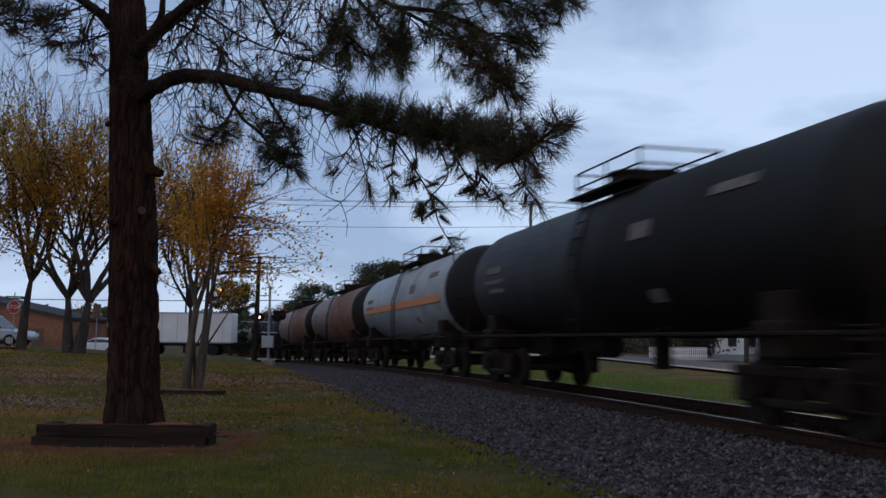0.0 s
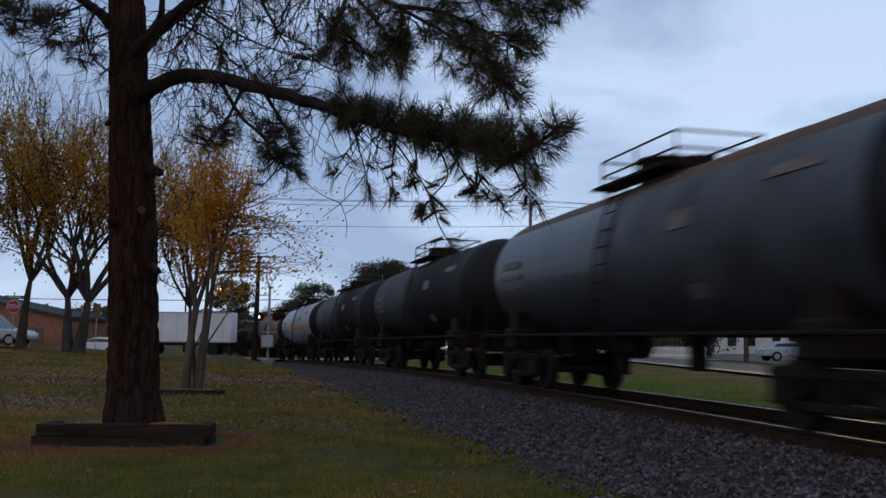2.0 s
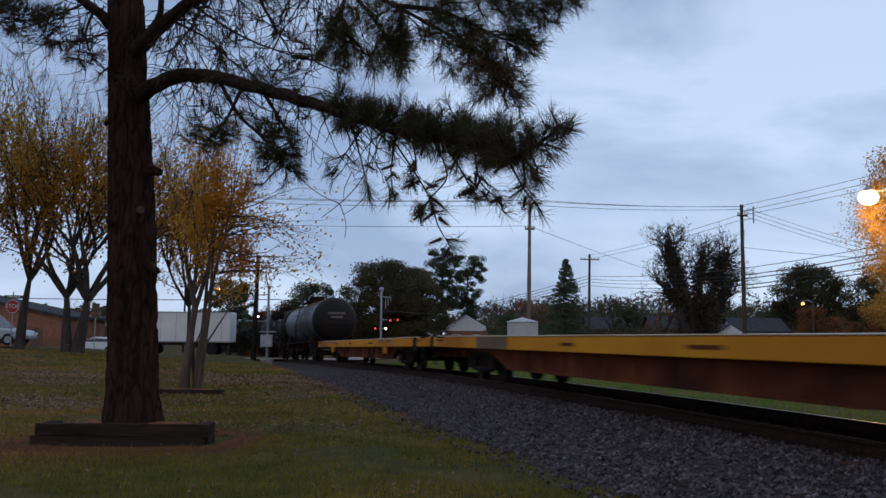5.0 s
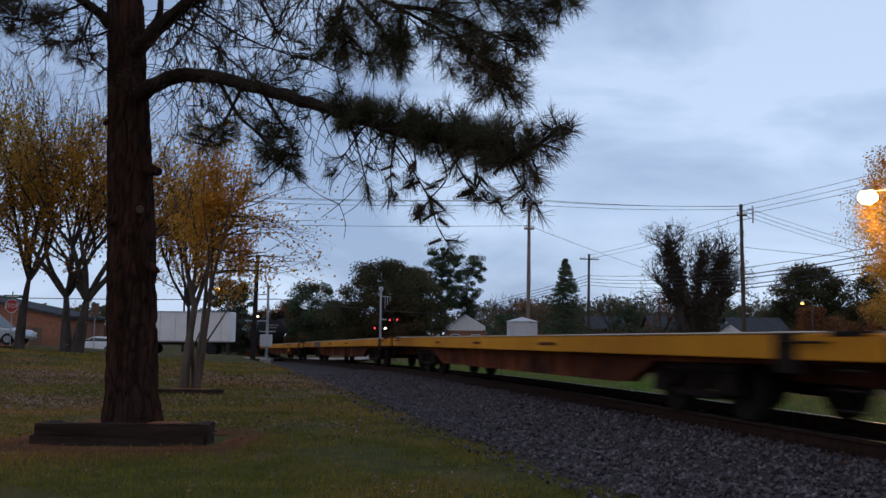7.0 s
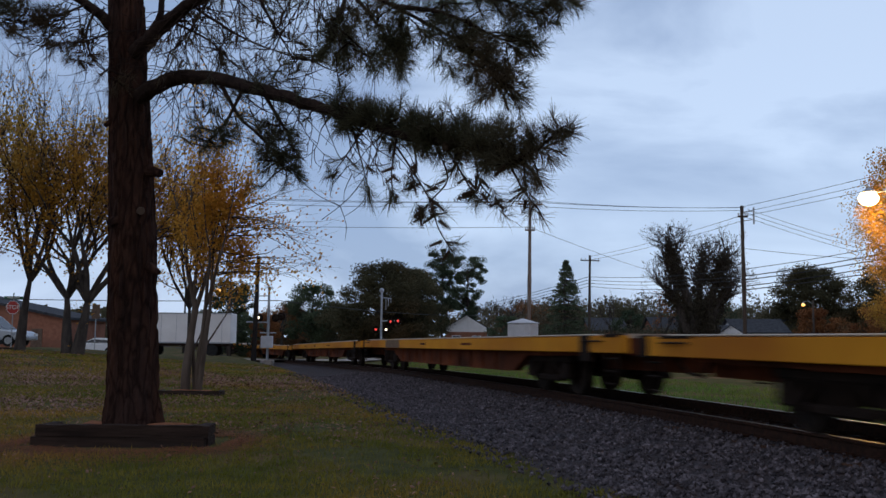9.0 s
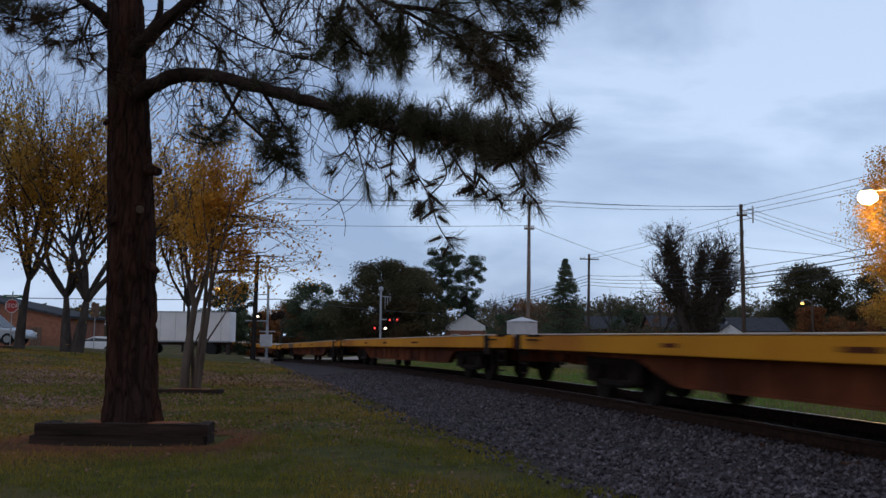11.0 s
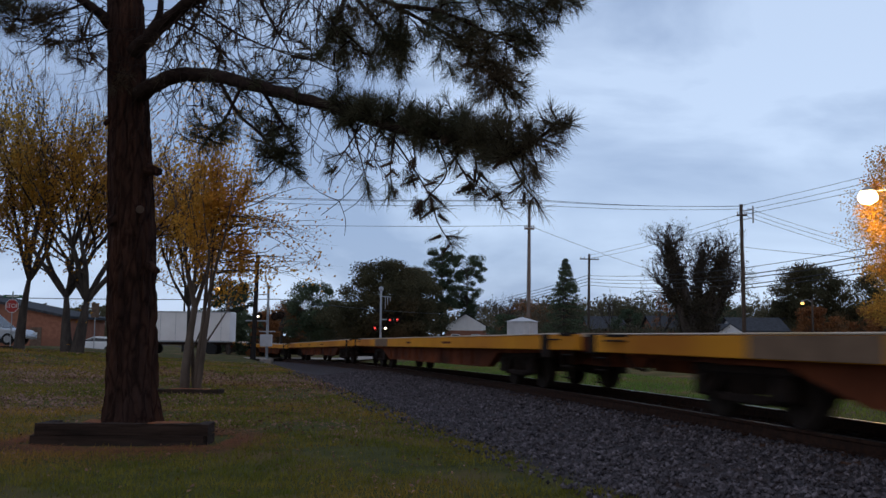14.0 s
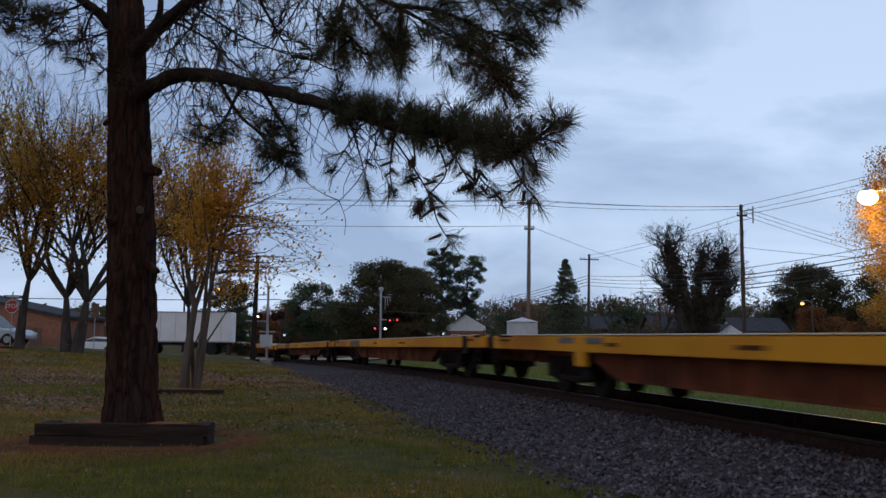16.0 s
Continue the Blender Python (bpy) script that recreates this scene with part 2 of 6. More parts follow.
# ---- mesh helpers ----
def part(name, bm, material, parent=None, label="", smooth=False):
    me = bpy.data.meshes.new(name)
    bm.to_mesh(me)
    bm.free()
    mats = material if isinstance(material, (list, tuple)) else (material,)
    for m in mats:
        me.materials.append(m)
    if smooth:
        me.polygons.foreach_set("use_smooth", [True] * len(me.polygons))
    ob = new(name, me)
    if parent:
        ob.parent = parent
    if label:
        ob["label"] = label
    return ob


def thing(name, m, label, category, group="", kind=""):
    ob = new(name)
    ob.empty_display_size = 0.2
    ob.matrix_world = m
    return tagged(ob, label, category, group, kind)


def soup(name, verts, faces, material, parent=None, label="", smooth=False, slots=None):
    me = bpy.data.meshes.new(name)
    me.from_pydata(verts, [], faces)
    for m in (material if isinstance(material, (list, tuple)) else (material,)):
        me.materials.append(m)
    if slots is not None:
        me.polygons.foreach_set("material_index", slots)
    if smooth:
        me.polygons.foreach_set("use_smooth", [True] * len(me.polygons))
    me.update()
    ob = new(name, me)
    if parent:
        ob.parent = parent
    if label:
        ob["label"] = label
    return ob


def box(bm, x0, x1, y0, y1, z0, z1, bevel=0.0, turn=None, slot=0):
    m = Matrix.Translation(((x0 + x1) / 2, (y0 + y1) / 2, (z0 + z1) / 2)) @ Matrix.Diagonal((x1 - x0, y1 - y0, z1 - z0, 1))
    if turn is not None:
        m = turn @ m
    g = bmesh.ops.create_cube(bm, size=1, matrix=m)["verts"]
    fs = {f for v in g for f in v.link_faces}
    if bevel:
        r = bmesh.ops.bevel(bm, geom=list({e for v in g for e in v.link_edges}), offset=bevel, segments=1, affect="EDGES")
        fs = set(r["faces"]) | {f for f in fs if f.is_valid}
    for f in fs:
        if f.is_valid:
            f.material_index = slot
    return bm


def rod(bm, a, b, r0, r1=None, sides=8, slot=0):
    a, b = Vector(a), Vector(b)
    d = b - a
    m = Matrix.Translation((a + b) / 2) @ d.to_track_quat("Z", "Y").to_matrix().to_4x4()
    g = bmesh.ops.create_cone(bm, cap_ends=True, segments=sides, radius1=r0, radius2=r0 if r1 is None else r1, depth=d.length, matrix=m)["verts"]
    for v in g:
        for f in v.link_faces:
            f.material_index = slot
    return bm


def tube(V, F, pts, radii, sides=7):
    """Appends a tapered, bent tube to the lists of vertices and faces."""
    n0 = len(V)
    pts = [Vector(p) for p in pts]
    for i, p in enumerate(pts):
        d = pts[min(i + 1, len(pts) - 1)] - pts[max(i - 1, 0)]
        q = d.to_track_quat("Z", "Y")
        for k in range(sides):
            a = 2 * math.pi * k / sides
            V.append(p + q @ Vector((math.cos(a) * radii[i], math.sin(a) * radii[i], 0)))
    for i in range(len(pts) - 1):
        for k in range(sides):
            k2 = (k + 1) % sides
            F.append((n0 + i * sides + k, n0 + i * sides + k2, n0 + (i + 1) * sides + k2, n0 + (i + 1) * sides + k))
    F.append(tuple(n0 + (len(pts) - 1) * sides + k for k in range(sides)))


def smooth01(v, a, b):
    t = min(1.0, max(0.0, (v - a) / (b - a)))
    return t * t * (3 - 2 * t)


# ---- the line of the track ----
LINE_A, LINE_B, LINE_C = -0.000695, -0.23025, 7.481
GAUGE2 = 0.7525


def rail_z(y):
    t = min(1.0, max(0.0, (y - 12.6) / 59.4))
    return 0.415 - 0.81 * t * t * (1.5 - 0.5 * t)


def slope(y):
    return 2 * LINE_A * min(max(y, 4), 117) + LINE_B


def centre_x(y):
    """Where the middle of the track lies at that y."""
    yc = min(max(y, 4), 117)
    return LINE_A * yc * yc + LINE_B * yc + LINE_C + (y - yc) * slope(yc)


def side(x, y):
    """Distance from the middle of the track, positive on the lawn's side."""
    return (centre_x(y) - x) / math.sqrt(1 + slope(y) ** 2)


LINE = []
_s = 0.0
for _i in range(0, 8001):
    _y = -360 + _i * 0.1
    LINE.append([_s, centre_x(_y), _y])
    if _i < 8000:
        _s += math.hypot(0.1, centre_x(_y + 0.1) - centre_x(_y))
_zero = LINE[3600][0]
S_TAB = np.array([r[0] - _zero for r in LINE])
X_TAB = np.array([r[1] for r in LINE])
Y_TAB = np.array([r[2] for r in LINE])


def on_line(s, lateral=0.0, up=0.0):
    """A point s metres along the track; lateral to the lawn's side; up from the rail's head."""
    x, y = float(np.interp(s, S_TAB, X_TAB)), float(np.interp(s, S_TAB, Y_TAB))
    h = slope(y)
    k = math.sqrt(1 + h * h)
    return Vector((x - lateral / k, y + lateral * h / k, rail_z(y) + up))


def ground_z(x, y):
    d = side(x, y)
    base = rail_z(y) - 0.40
    if d > 0:
        lawn = 0.12 * smooth01(y, 14, 55) + 0.62 * smooth01(y, 13, 38) * smooth01(d, 5, 17) * (1 - 1.3 * smooth01(y, 52, 66))
        z = base + (lawn - base) * smooth01(d, 2.6, 5.2)
        far = smooth01(y, 60, 80)
        z = z * (1 - far) - 0.3 * far
    else:
        z = base + (-0.05 - base) * smooth01(-d, 2, 9)
    bed = smooth01(4.3 - abs(d), 0, 1.6)
    z -= 0.10 * bed
    if d > 4.8:
        z += 0.03 * noise.noise(Vector((x * 0.35, y * 0.35, 3)))
    return z


# ---- ground ----
def build_ground():
    xs = [-900, -500, -260, -150, -100, -75] + [-60 + 1.5 * i for i in range(20)] + [-30 + 0.6 * i for i in range(82)] + [20 + 2.5 * i for i in range(22)] + [80, 110, 160, 260, 500, 900]
    ys = [-60, -40, -25, -15, -8] + [-4 + 0.7 * i for i in range(90)] + [60 + 2 * i for i in range(30)] + [125, 140, 170, 230, 330, 500, 900, 1600]
    V, F = [], []
    for y in ys:
        for x in xs:
            V.append((x, y, ground_z(x, y)))
    w = len(xs)
    for j in range(len(ys) - 1):
        for i in range(w - 1):
            F.append((j * w + i, j * w + i + 1, (j + 1) * w + i + 1, (j + 1) * w + i))
    tagged(soup("ground", V, F, M_GRASS, smooth=True), "damp autumn lawn with worn patches and fallen leaves", "ground", kind="structure")


build_ground()


def edge_shift(y):
    """How far the grass has crept over the stones close by."""
    return 0.38 * (1 - smooth01(y, 8, 15))


def bed_top(d, y):
    """Height of the gravel bed over the plan, by the distance from the track's middle."""
    crown = rail_z(y) - 0.19
    a = abs(d)
    edge = ground_z(centre_x(y) - d * math.sqrt(1 + slope(y) ** 2), y)
    if a < 1.55:
        return crown
    return crown + (edge + 0.03 - crown) * smooth01(a, 1.4, 4.0 if d > 0 else 2.9)


def bed_point(s, d):
    p = on_line(s, d)
    return Vector((p.x, p.y, bed_top(d, p.y)))


def build_ballast():
    V, F = [], []
    ds = [4.3, 4.0, 3.8, 3.5, 3.2, 2.9, 2.6, 2.3, 2.0, 1.75, 1.5, 1.1, 0.6, 0, -0.6, -1.1, -1.5, -1.8, -2.1, -2.4, -2.8, -3.1]
    ss = [-60 + 4 * i for i in range(15)] + [0.5 * i for i in range(110)] + [55 + 3 * i for i in range(45)]
    for s in ss:
        for k, d in enumerate(ds):
            wob = 0.16 * noise.noise(Vector((s * 0.5, 7, 1))) + 0.10 * noise.noise(Vector((s * 1.7, 3, 1))) if k < 3 else 0
            if k < 5:
                wob -= edge_shift(on_line(s, d).y)
            p = bed_point(s, d + wob)
            z = p.z + 0.02 * noise.noise(Vector((p.x * 2.2, p.y * 2.2, 0))) + (-0.10 if k == 0 or k == len(ds) - 1 else 0)
            V.append((p.x, p.y, z))
    w = len(ds)
    for j in range(len(ss) - 1):
        for i in range(w - 1):
            F.append((j * w + i, (j + 1) * w + i, (j + 1) * w + i + 1, j * w + i + 1))
    bed = soup("ballast_bed", V, F, M_BALLAST, smooth=True)
    tagged(bed, "dark grey crushed stone bed under the railway track", "ballast", kind="structure")
    rnd = random.Random(5)
    V, F = [], []
    shape = [Vector((1, 0.1, 0.1)), Vector((-0.9, 0.3, 0)), Vector((0.1, 1, -0.1)), Vector((0.0, -0.9, 0.2)), Vector((0.15, -0.1, 0.9)), Vector((-0.1, 0.2, -0.9))]
    faces = [(0, 2, 4), (2, 1, 4), (1, 3, 4), (3, 0, 4), (2, 0, 5), (1, 2, 5), (3, 1, 5), (0, 3, 5)]
    for i in range(26000):
        s = 4.5 + 33 * rnd.random() ** 1.7
        d = rnd.uniform(0.8, 4.05) if rnd.random() < 0.95 else rnd.uniform(3.9, 4.6)
        if rnd.random() < 0.06:
            d = rnd.uniform(-2.5, 0.7)
        if d > 3.0:
            d -= edge_shift(on_line(s, d).y)
        p = bed_point(s, d)
        r = rnd.uniform(0.014, 0.036)
        q = Euler((rnd.uniform(0, 6), rnd.uniform(0, 6), rnd.uniform(0, 6))).to_matrix()
        n0 = len(V)
        for v in shape:
            V.append(p + q @ (v * r * rnd.uniform(0.7, 1.25)) + Vector((0, 0, r * 0.55)))
        F.extend(tuple(n0 + k for k in f) for f in faces)
    st = soup("ballast_stones", V, F, M_STONE)
    tagged(st, "loose angular grey ballast stones beside the track", "gravel", kind="stuff")


build_ballast()


def build_track():
    track = thing("railway_track", pose(0, 0, 0), "single railway track with rusty rails on wooden ties", "railway track", kind="structure")
    prof = [(-0.036, 0, 1), (0.036, 0, 1), (0.036, -0.038, 0), (0.010, -0.052, 0), (0.010, -0.145, 0), (0.072, -0.158, 0), (0.072, -0.172, 0),
            (-0.072, -0.172, 0), (-0.072, -0.158, 0), (-0.010, -0.145, 0), (-0.010, -0.052, 0), (-0.036, -0.038, 0)]
    for lat in (GAUGE2, -GAUGE2):
        V, F, slot = [], [], []
        ss = [-70 + 5 * i for i in range(14)] + [1.0 * i for i in range(60)] + [60 + 3 * i for i in range(42)]
        for s in ss:
            for dx, dz, _ in prof:
                V.append(on_line(s, lat + dx, dz))
        w = len(prof)
        for j in range(len(ss) - 1):
            for i in range(w):
                k = (i + 1) % w
                F.append((j * w + i, j * w + k, (j + 1) * w + k, (j + 1) * w + i))
                slot.append(1 if i == 0 else 0)
        soup("rail", V, F, (M_RAIL, M_RAILTOP), track, "rusty steel rail with a polished head", slots=slot)
    bm = bmesh.new()
    box(bm, -0.115, 0.115, -1.30, 1.30, -0.18, 0, 0.012)
    tie_me = bpy.data.meshes.new("tie")
    bm.to_mesh(tie_me)
    bm.free()
    tie_me.materials.append(M_TIE)
    bm = bmesh.new()
    box(bm, -0.09, 0.09, -0.14, 0.14, 0, 0.014, 0.004)
    for a in (-1, 1):
        rod(bm, (0.05 * a, 0.1, 0), (0.05 * a, 0.1, 0.04), 0.014, sides=5)
        rod(bm, (0.05 * a, -0.1, 0), (0.05 * a, -0.1, 0.04), 0.014, sides=5)
    plate_me = bpy.data.meshes.new("tie_plate")
    bm.to_mesh(plate_me)
    bm.free()
    plate_me.materials.append(M_RAIL)
    rnd = random.Random(9)
    for i in range(150):
        s = 1.0 + 0.53 * i
        p, q = on_line(s), on_line(s + 0.5)
        ang = math.degrees(math.atan2(q.y - p.y, q.x - p.x)) + rnd.uniform(-1, 1)
        tie = new("tie", tie_me)
        tie.parent = track
        tie.matrix_world = pose(p.x, p.y, p.z - 0.182, rnd.uniform(-0.6, 0.6), 0, ang)
        if i < 60:
            for lat in (-GAUGE2, GAUGE2):
                pl = new("tie_plate", plate_me)
                pl.parent = tie
                pl.matrix_local = pose(0, lat, 0.0)


build_track()


# ---- the train ----
SPEED, JOINT = 14.95, 15.7 - 14.95 * 2.6
FLAT_LEN = 24.3
WHEEL_R = 0.42


def build_truck(parent, x):
    """A two-axle freight truck; wheelsets turn on it."""
    bm = bmesh.new()
    box(bm, -0.22, 0.22, -0.95, 0.95, 0.36, 0.66, 0.03)
    box(bm, -0.9, 0.9, -0.06, 0.06, 0.50, 0.58, 0.01)
    truck = part("truck", bm, M_IRON, parent)
    truck.location = (x, 0, 0)
    for sgn in (-1, 1):
        bm = bmesh.new()
        y0, y1 = sorted((sgn * 0.93, sgn * 1.07))
        box(bm, -1.15, 1.15, y0, y1, 0.60, 0.74, 0.03)
        box(bm, -0.55, 0.55, y0, y1, 0.24, 0.36, 0.03)
        for a in (-1, 1):
            box(bm, 0.72 * a, 1.08 * a, y0 - 0.02, y1 + 0.02, 0.30, 0.62, 0.03) if a > 0 else box(bm, -1.08, -0.72, y0 - 0.02, y1 + 0.02, 0.30, 0.62, 0.03)
            turn = Matrix.Translation((0.56 * a, 0, 0.46)) @ pose(0, 0, 0, 0, 42 * a, 0)
            box(bm, -0.26, 0.26, y0, y1, -0.05, 0.05, 0.01, turn)
        for k in range(4):
            rod(bm, (-0.24 + 0.16 * k, sgn * 1.0, 0.34), (-0.24 + 0.16 * k, sgn * 1.0, 0.62), 0.055, sides=8)
        part("side_frame", bm, M_IRON, truck, "grimy cast side frame with coil springs")
    for a in (-0.89, 0.89):
        bm = bmesh.new()
        for sgn in (-1, 1):
            rod(bm, (0, sgn * 0.69, 0), (0, sgn * 0.815, 0), WHEEL_R, sides=20)
            rod(bm, (0, sgn * 0.66, 0), (0, sgn * 0.70, 0), WHEEL_R + 0.026, sides=20)
            rod(bm, (0, sgn * 0.80, 0), (0, sgn * 0.83, 0), 0.13, sides=10)
            for k in range(5):
                c, sn = math.cos(k * 1.2566), math.sin(k * 1.2566)
                box(bm, 0.2 * c - 0.05, 0.2 * c + 0.05, sgn * 0.819 - 0.004, sgn * 0.819 + 0.004, 0.2 * sn - 0.05, 0.2 * sn + 0.05)
        rod(bm, (0, -0.95, 0), (0, 0.95, 0), 0.075, sides=10)
        ws = part("wheelset", bm, M_WHEEL, truck, "steel wheels on an axle")
        ws.location = (a, 0, WHEEL_R)
    return truck


def coupler(parent, x, way):
    bm = bmesh.new()
    box(bm, min(x, x + way * 0.55), max(x, x + way * 0.55), -0.09, 0.09, 0.78, 0.96, 0.02)
    box(bm, x + way * 0.55 - 0.12, x + way * 0.55 + 0.12, -0.16, 0.16, 0.74, 1.0, 0.04)
    part("coupler", bm, M_IRON, parent)
    bm = bmesh.new()
    rod(bm, (x, 0.35, 0.75), (x + way * 0.3, 0.3, 0.5), 0.025, sides=6)
    rod(bm, (x + way * 0.3, 0.3, 0.5), (x + way * 0.55, 0.25, 0.48), 0.025, sides=6)
    part("brake_hose", bm, M_IRON, parent)


def tank_car(paint, label, band=None, stripe=False, ends=None, half=6.75):
    car = thing("tank_car", pose(0, 0, 0), label, "tank car", "tank cars of the freight train")
    rad, zc = 1.33, 2.43
    prof = [(-half - 0.0, 0.0)]
    for k in range(1, 8):
        a = k * math.pi / 16
        prof.append((-half + 0.75 * (1 - math.cos(a)), rad * math.sin(a)))
    xs = [-half + 0.75 * (1 - math.cos(8 * math.pi / 16))]
    xs += [-3.9, -3.89, -1.25, -1.24, 1.24, 1.25, 3.89, 3.9]
    prof += [(x, rad + (0.012 if abs(abs(x) - 3.89) < 0.001 or abs(abs(x) - 1.24) < 0.001 else 0)) for x in xs]
    prof += [(-x, r) for x, r in reversed(prof[:9])]
    V, F, slot = [], [], []
    n = 40
    for x, r in prof:
        for k in range(n):
            a = 2 * math.pi * k / n
            V.append((x, r * math.sin(a), zc + r * math.cos(a)))
    for j in range(len(prof) - 1):
        for k in range(n):
            k2 = (k + 1) % n
            F.append((j * n + k, (j + 1) * n + k, (j + 1) * n + k2, j * n + k2))
            ang = min(k + 0.5, n - k - 0.5) / n * 360
            is_end = prof[j][0] < -half + 0.72 or prof[j + 1][0] > half - 0.72
            slot.append(2 if ends and is_end else 1 if band and ang < 44 else 0)
    soup("tank", V, F, (paint, band or paint, ends or paint), car, smooth=True, slots=slot)
    for a in (-1, 1):
        bm = bmesh.new()
        box(bm, min(a * 3.9, a * (half + 0.25)), max(a * 3.9, a * (half + 0.25)), -0.32, 0.32, 0.72, 1.12, 0.02)
        part("stub_sill", bm, M_IRON, car)
        bm = bmesh.new()
        box(bm, a * (half - 1.65) - 0.35, a * (half - 1.65) + 0.35, -1.3, 1.3, 0.82, 1.28, 0.04)
        part("body_bolster", bm, M_IRON, car)
        bm = bmesh.new()
        box(bm, a * (half - 1.65) - 0.3, a * (half - 1.65) + 0.3, -1.2, 1.2, 1.2, 1.62, 0.02)
        part("saddle", bm, M_IRON, car)
    for sg in (-1, 1):
        bm = bmesh.new()
        rod(bm, (-half - 0.20, sg * 1.36, 1.12), (half + 0.20, sg * 1.36, 1.12), 0.03, sides=6)
        for x in (-half - 0.15, -4.7, -2.2, 2.2, 4.7, half + 0.15):
            rod(bm, (x, sg * 1.36, 1.12), (x, sg * 0.62, 1.26), 0.022, sides=6)
        part("side_handrail", bm, M_IRON, car)
    for a in (-1, 1):
        bm = bmesh.new()
        box(bm, a * (half - 0.05) - 0.28, a * (half - 0.05) + 0.28, -1.38, 1.38, 1.04, 1.08, 0.005)
        for sg in (-1, 1):
            rod(bm, (a * (half + 0.10), sg * 1.28, 1.08), (a * (half + 0.10), sg * 1.28, 2.15), 0.022, sides=6)
        rod(bm, (a * (half + 0.10), -1.28, 2.15), (a * (half + 0.10), 1.28, 2.15), 0.022, sides=6)
        part("end_platform", bm, M_IRON, car)
        for sg in (-1, 1):
            bm = bmesh.new()
            for k in range(4):
                z = 0.35 + 0.28 * k
                rod(bm, (a * (half - 0.25), sg * 1.40, z), (a * (half + 0.20), sg * 1.40, z), 0.016, sides=5)
            rod(bm, (a * (half - 0.25), sg * 1.40, 0.3), (a * (half - 0.25), sg * 1.40, 1.3), 0.018, sides=5)
            rod(bm, (a * (half + 0.20), sg * 1.40, 0.3), (a * (half + 0.20), sg * 1.40, 1.3), 0.018, sides=5)
            part("end_ladder", bm, M_IRON, car)
        coupler(car, (half + 0.20) * a, a)
        build_truck(car, (half - 1.65) * a)
    # top works: valve dome, platform, guard rail
    bm = bmesh.new()
    rod(bm, (0.35, 0, 3.60), (0.35, 0, 4.08), 0.47, sides=20)
    rod(bm, (0.35, 0, 4.08), (0.35, 0, 4.15), 0.50, sides=20)
    rod(bm, (-0.75, 0, 3.60), (-0.75, 0, 3.98), 0.27, sides=14)
    part("valve_dome", bm, M_IRON, car, "black valve housing on the tank top", smooth=False)
    bm = bmesh.new()
    for sg in (-1, 1):
        box(bm, -1.35, 1.35, sg * 0.75 - 0.22, sg * 0.75 + 0.22, 3.70, 3.75, 0.005)
        for x in (-1.2, 1.2):
            rod(bm, (x, sg * 0.75, 3.5), (x, sg * 0.75, 3.72), 0.03, sides=6)
    part("platform", bm, M_IRON, car, "steel grating walkway")
    w, hgt = 0.75, 4.25
    for sg in (-1, 1):
        for x in (-1.35, 0, 1.35):
            bm = bmesh.new()
            rod(bm, (x, sg * w, 3.71), (x, sg * w, hgt), 0.020, sides=6)
            part("guard_post", bm, M_IRON, car)
        for z in (3.98, hgt):
            bm = bmesh.new()
            rod(bm, (-1.35, sg * w, z), (1.35, sg * w, z), 0.020, sides=6)
            part("guard_bar", bm, M_IRON, car)
    for x in (-1.35, 1.35):
        for z in (3.98, hgt):
            bm = bmesh.new()
            rod(bm, (x, -w, z), (x, w, z), 0.020, sides=6)
            part("guard_bar", bm, M_IRON, car)
    for sg in (-1, 1):
        bm = bmesh.new()
        for x in (-0.22, 0.22):
            pts = [(x, sg * (rad + 0.10), 1.1), (x, sg * (rad + 0.10), zc), (x, sg * (rad * 0.85 + 0.08), zc + 0.75), (x, sg * 0.95, 3.71)]
            for p, q in zip(pts, pts[1:]):
                rod(bm, p, q, 0.02, sides=5)
        for k in range(9):
            z = 1.1 + 0.29 * k
            yy = float(np.interp(z, (1.1, zc, zc + 0.75, 3.71), (rad + 0.10, rad + 0.10, rad * 0.85 + 0.08, 0.95)))
            rod(bm, (-0.22, sg * yy, z), (0.22, sg * yy, z), 0.014, sides=5)
        part("side_ladder", bm, M_IRON, car)
        # lettering that cannot be read: bars on the shell
        for x, z, w2, h2 in ((4.9, 2.62, 1.0, 0.15), (4.9, 2.36, 1.4, 0.09), (4.8, 2.15, 1.0, 0.09), (-2.4, 2.7, 0.65, 0.27), (-2.6, 1.7, 0.4, 0.22), (-4.8, 3.0, 1.0, 0.16)):
            yy = math.sqrt(rad * rad - (z - zc) ** 2)
            tilt = math.degrees(math.asin((z - zc) / rad))
            bm = bmesh.new()
            turn = pose(x * (1 if sg > 0 else -1), sg * (yy + 0.004), z, sg * tilt, 0, 0)
            box(bm, -w2 / 2, w2 / 2, -0.012, 0.012, -h2 / 2, h2 / 2, 0.0, turn)
            part("lettering", bm, M_WHITE, car, "faded white lettering bars")
        if stripe:
            bm = bmesh.new()
            z = 2.25
            yy = math.sqrt(rad * rad - (z - zc) ** 2)
            box(bm, -5.9, 5.9, sg * yy - 0.02, sg * yy + 0.02, z - 0.11, z + 0.11)
            part("stripe", bm, M_ORANGE, car, "faded orange stripe")
    for a in (-1, 1):
        bm = bmesh.new()
        for z, w2 in ((2.80, 1.0), (2.58, 0.7)):
            turn = pose(a * (half - 0.035), 0, z, 0, 0, 0)
            box(bm, -0.05, 0.05, -w2 / 2, w2 / 2, -0.06, 0.06, 0, turn)
        part("end_lettering", bm, M_WHITE, car, "faded white lettering bars")
    bm = bmesh.new()
    rod(bm, (-0.6, 0, 0.55), (-0.6, 0, 1.2), 0.16, sides=10)
    part("bottom_outlet", bm, M_IRON, car)
    bm = bmesh.new()
    rod(bm, (1.3, 0, 0.92), (2.3, 0, 0.92), 0.22, sides=12)
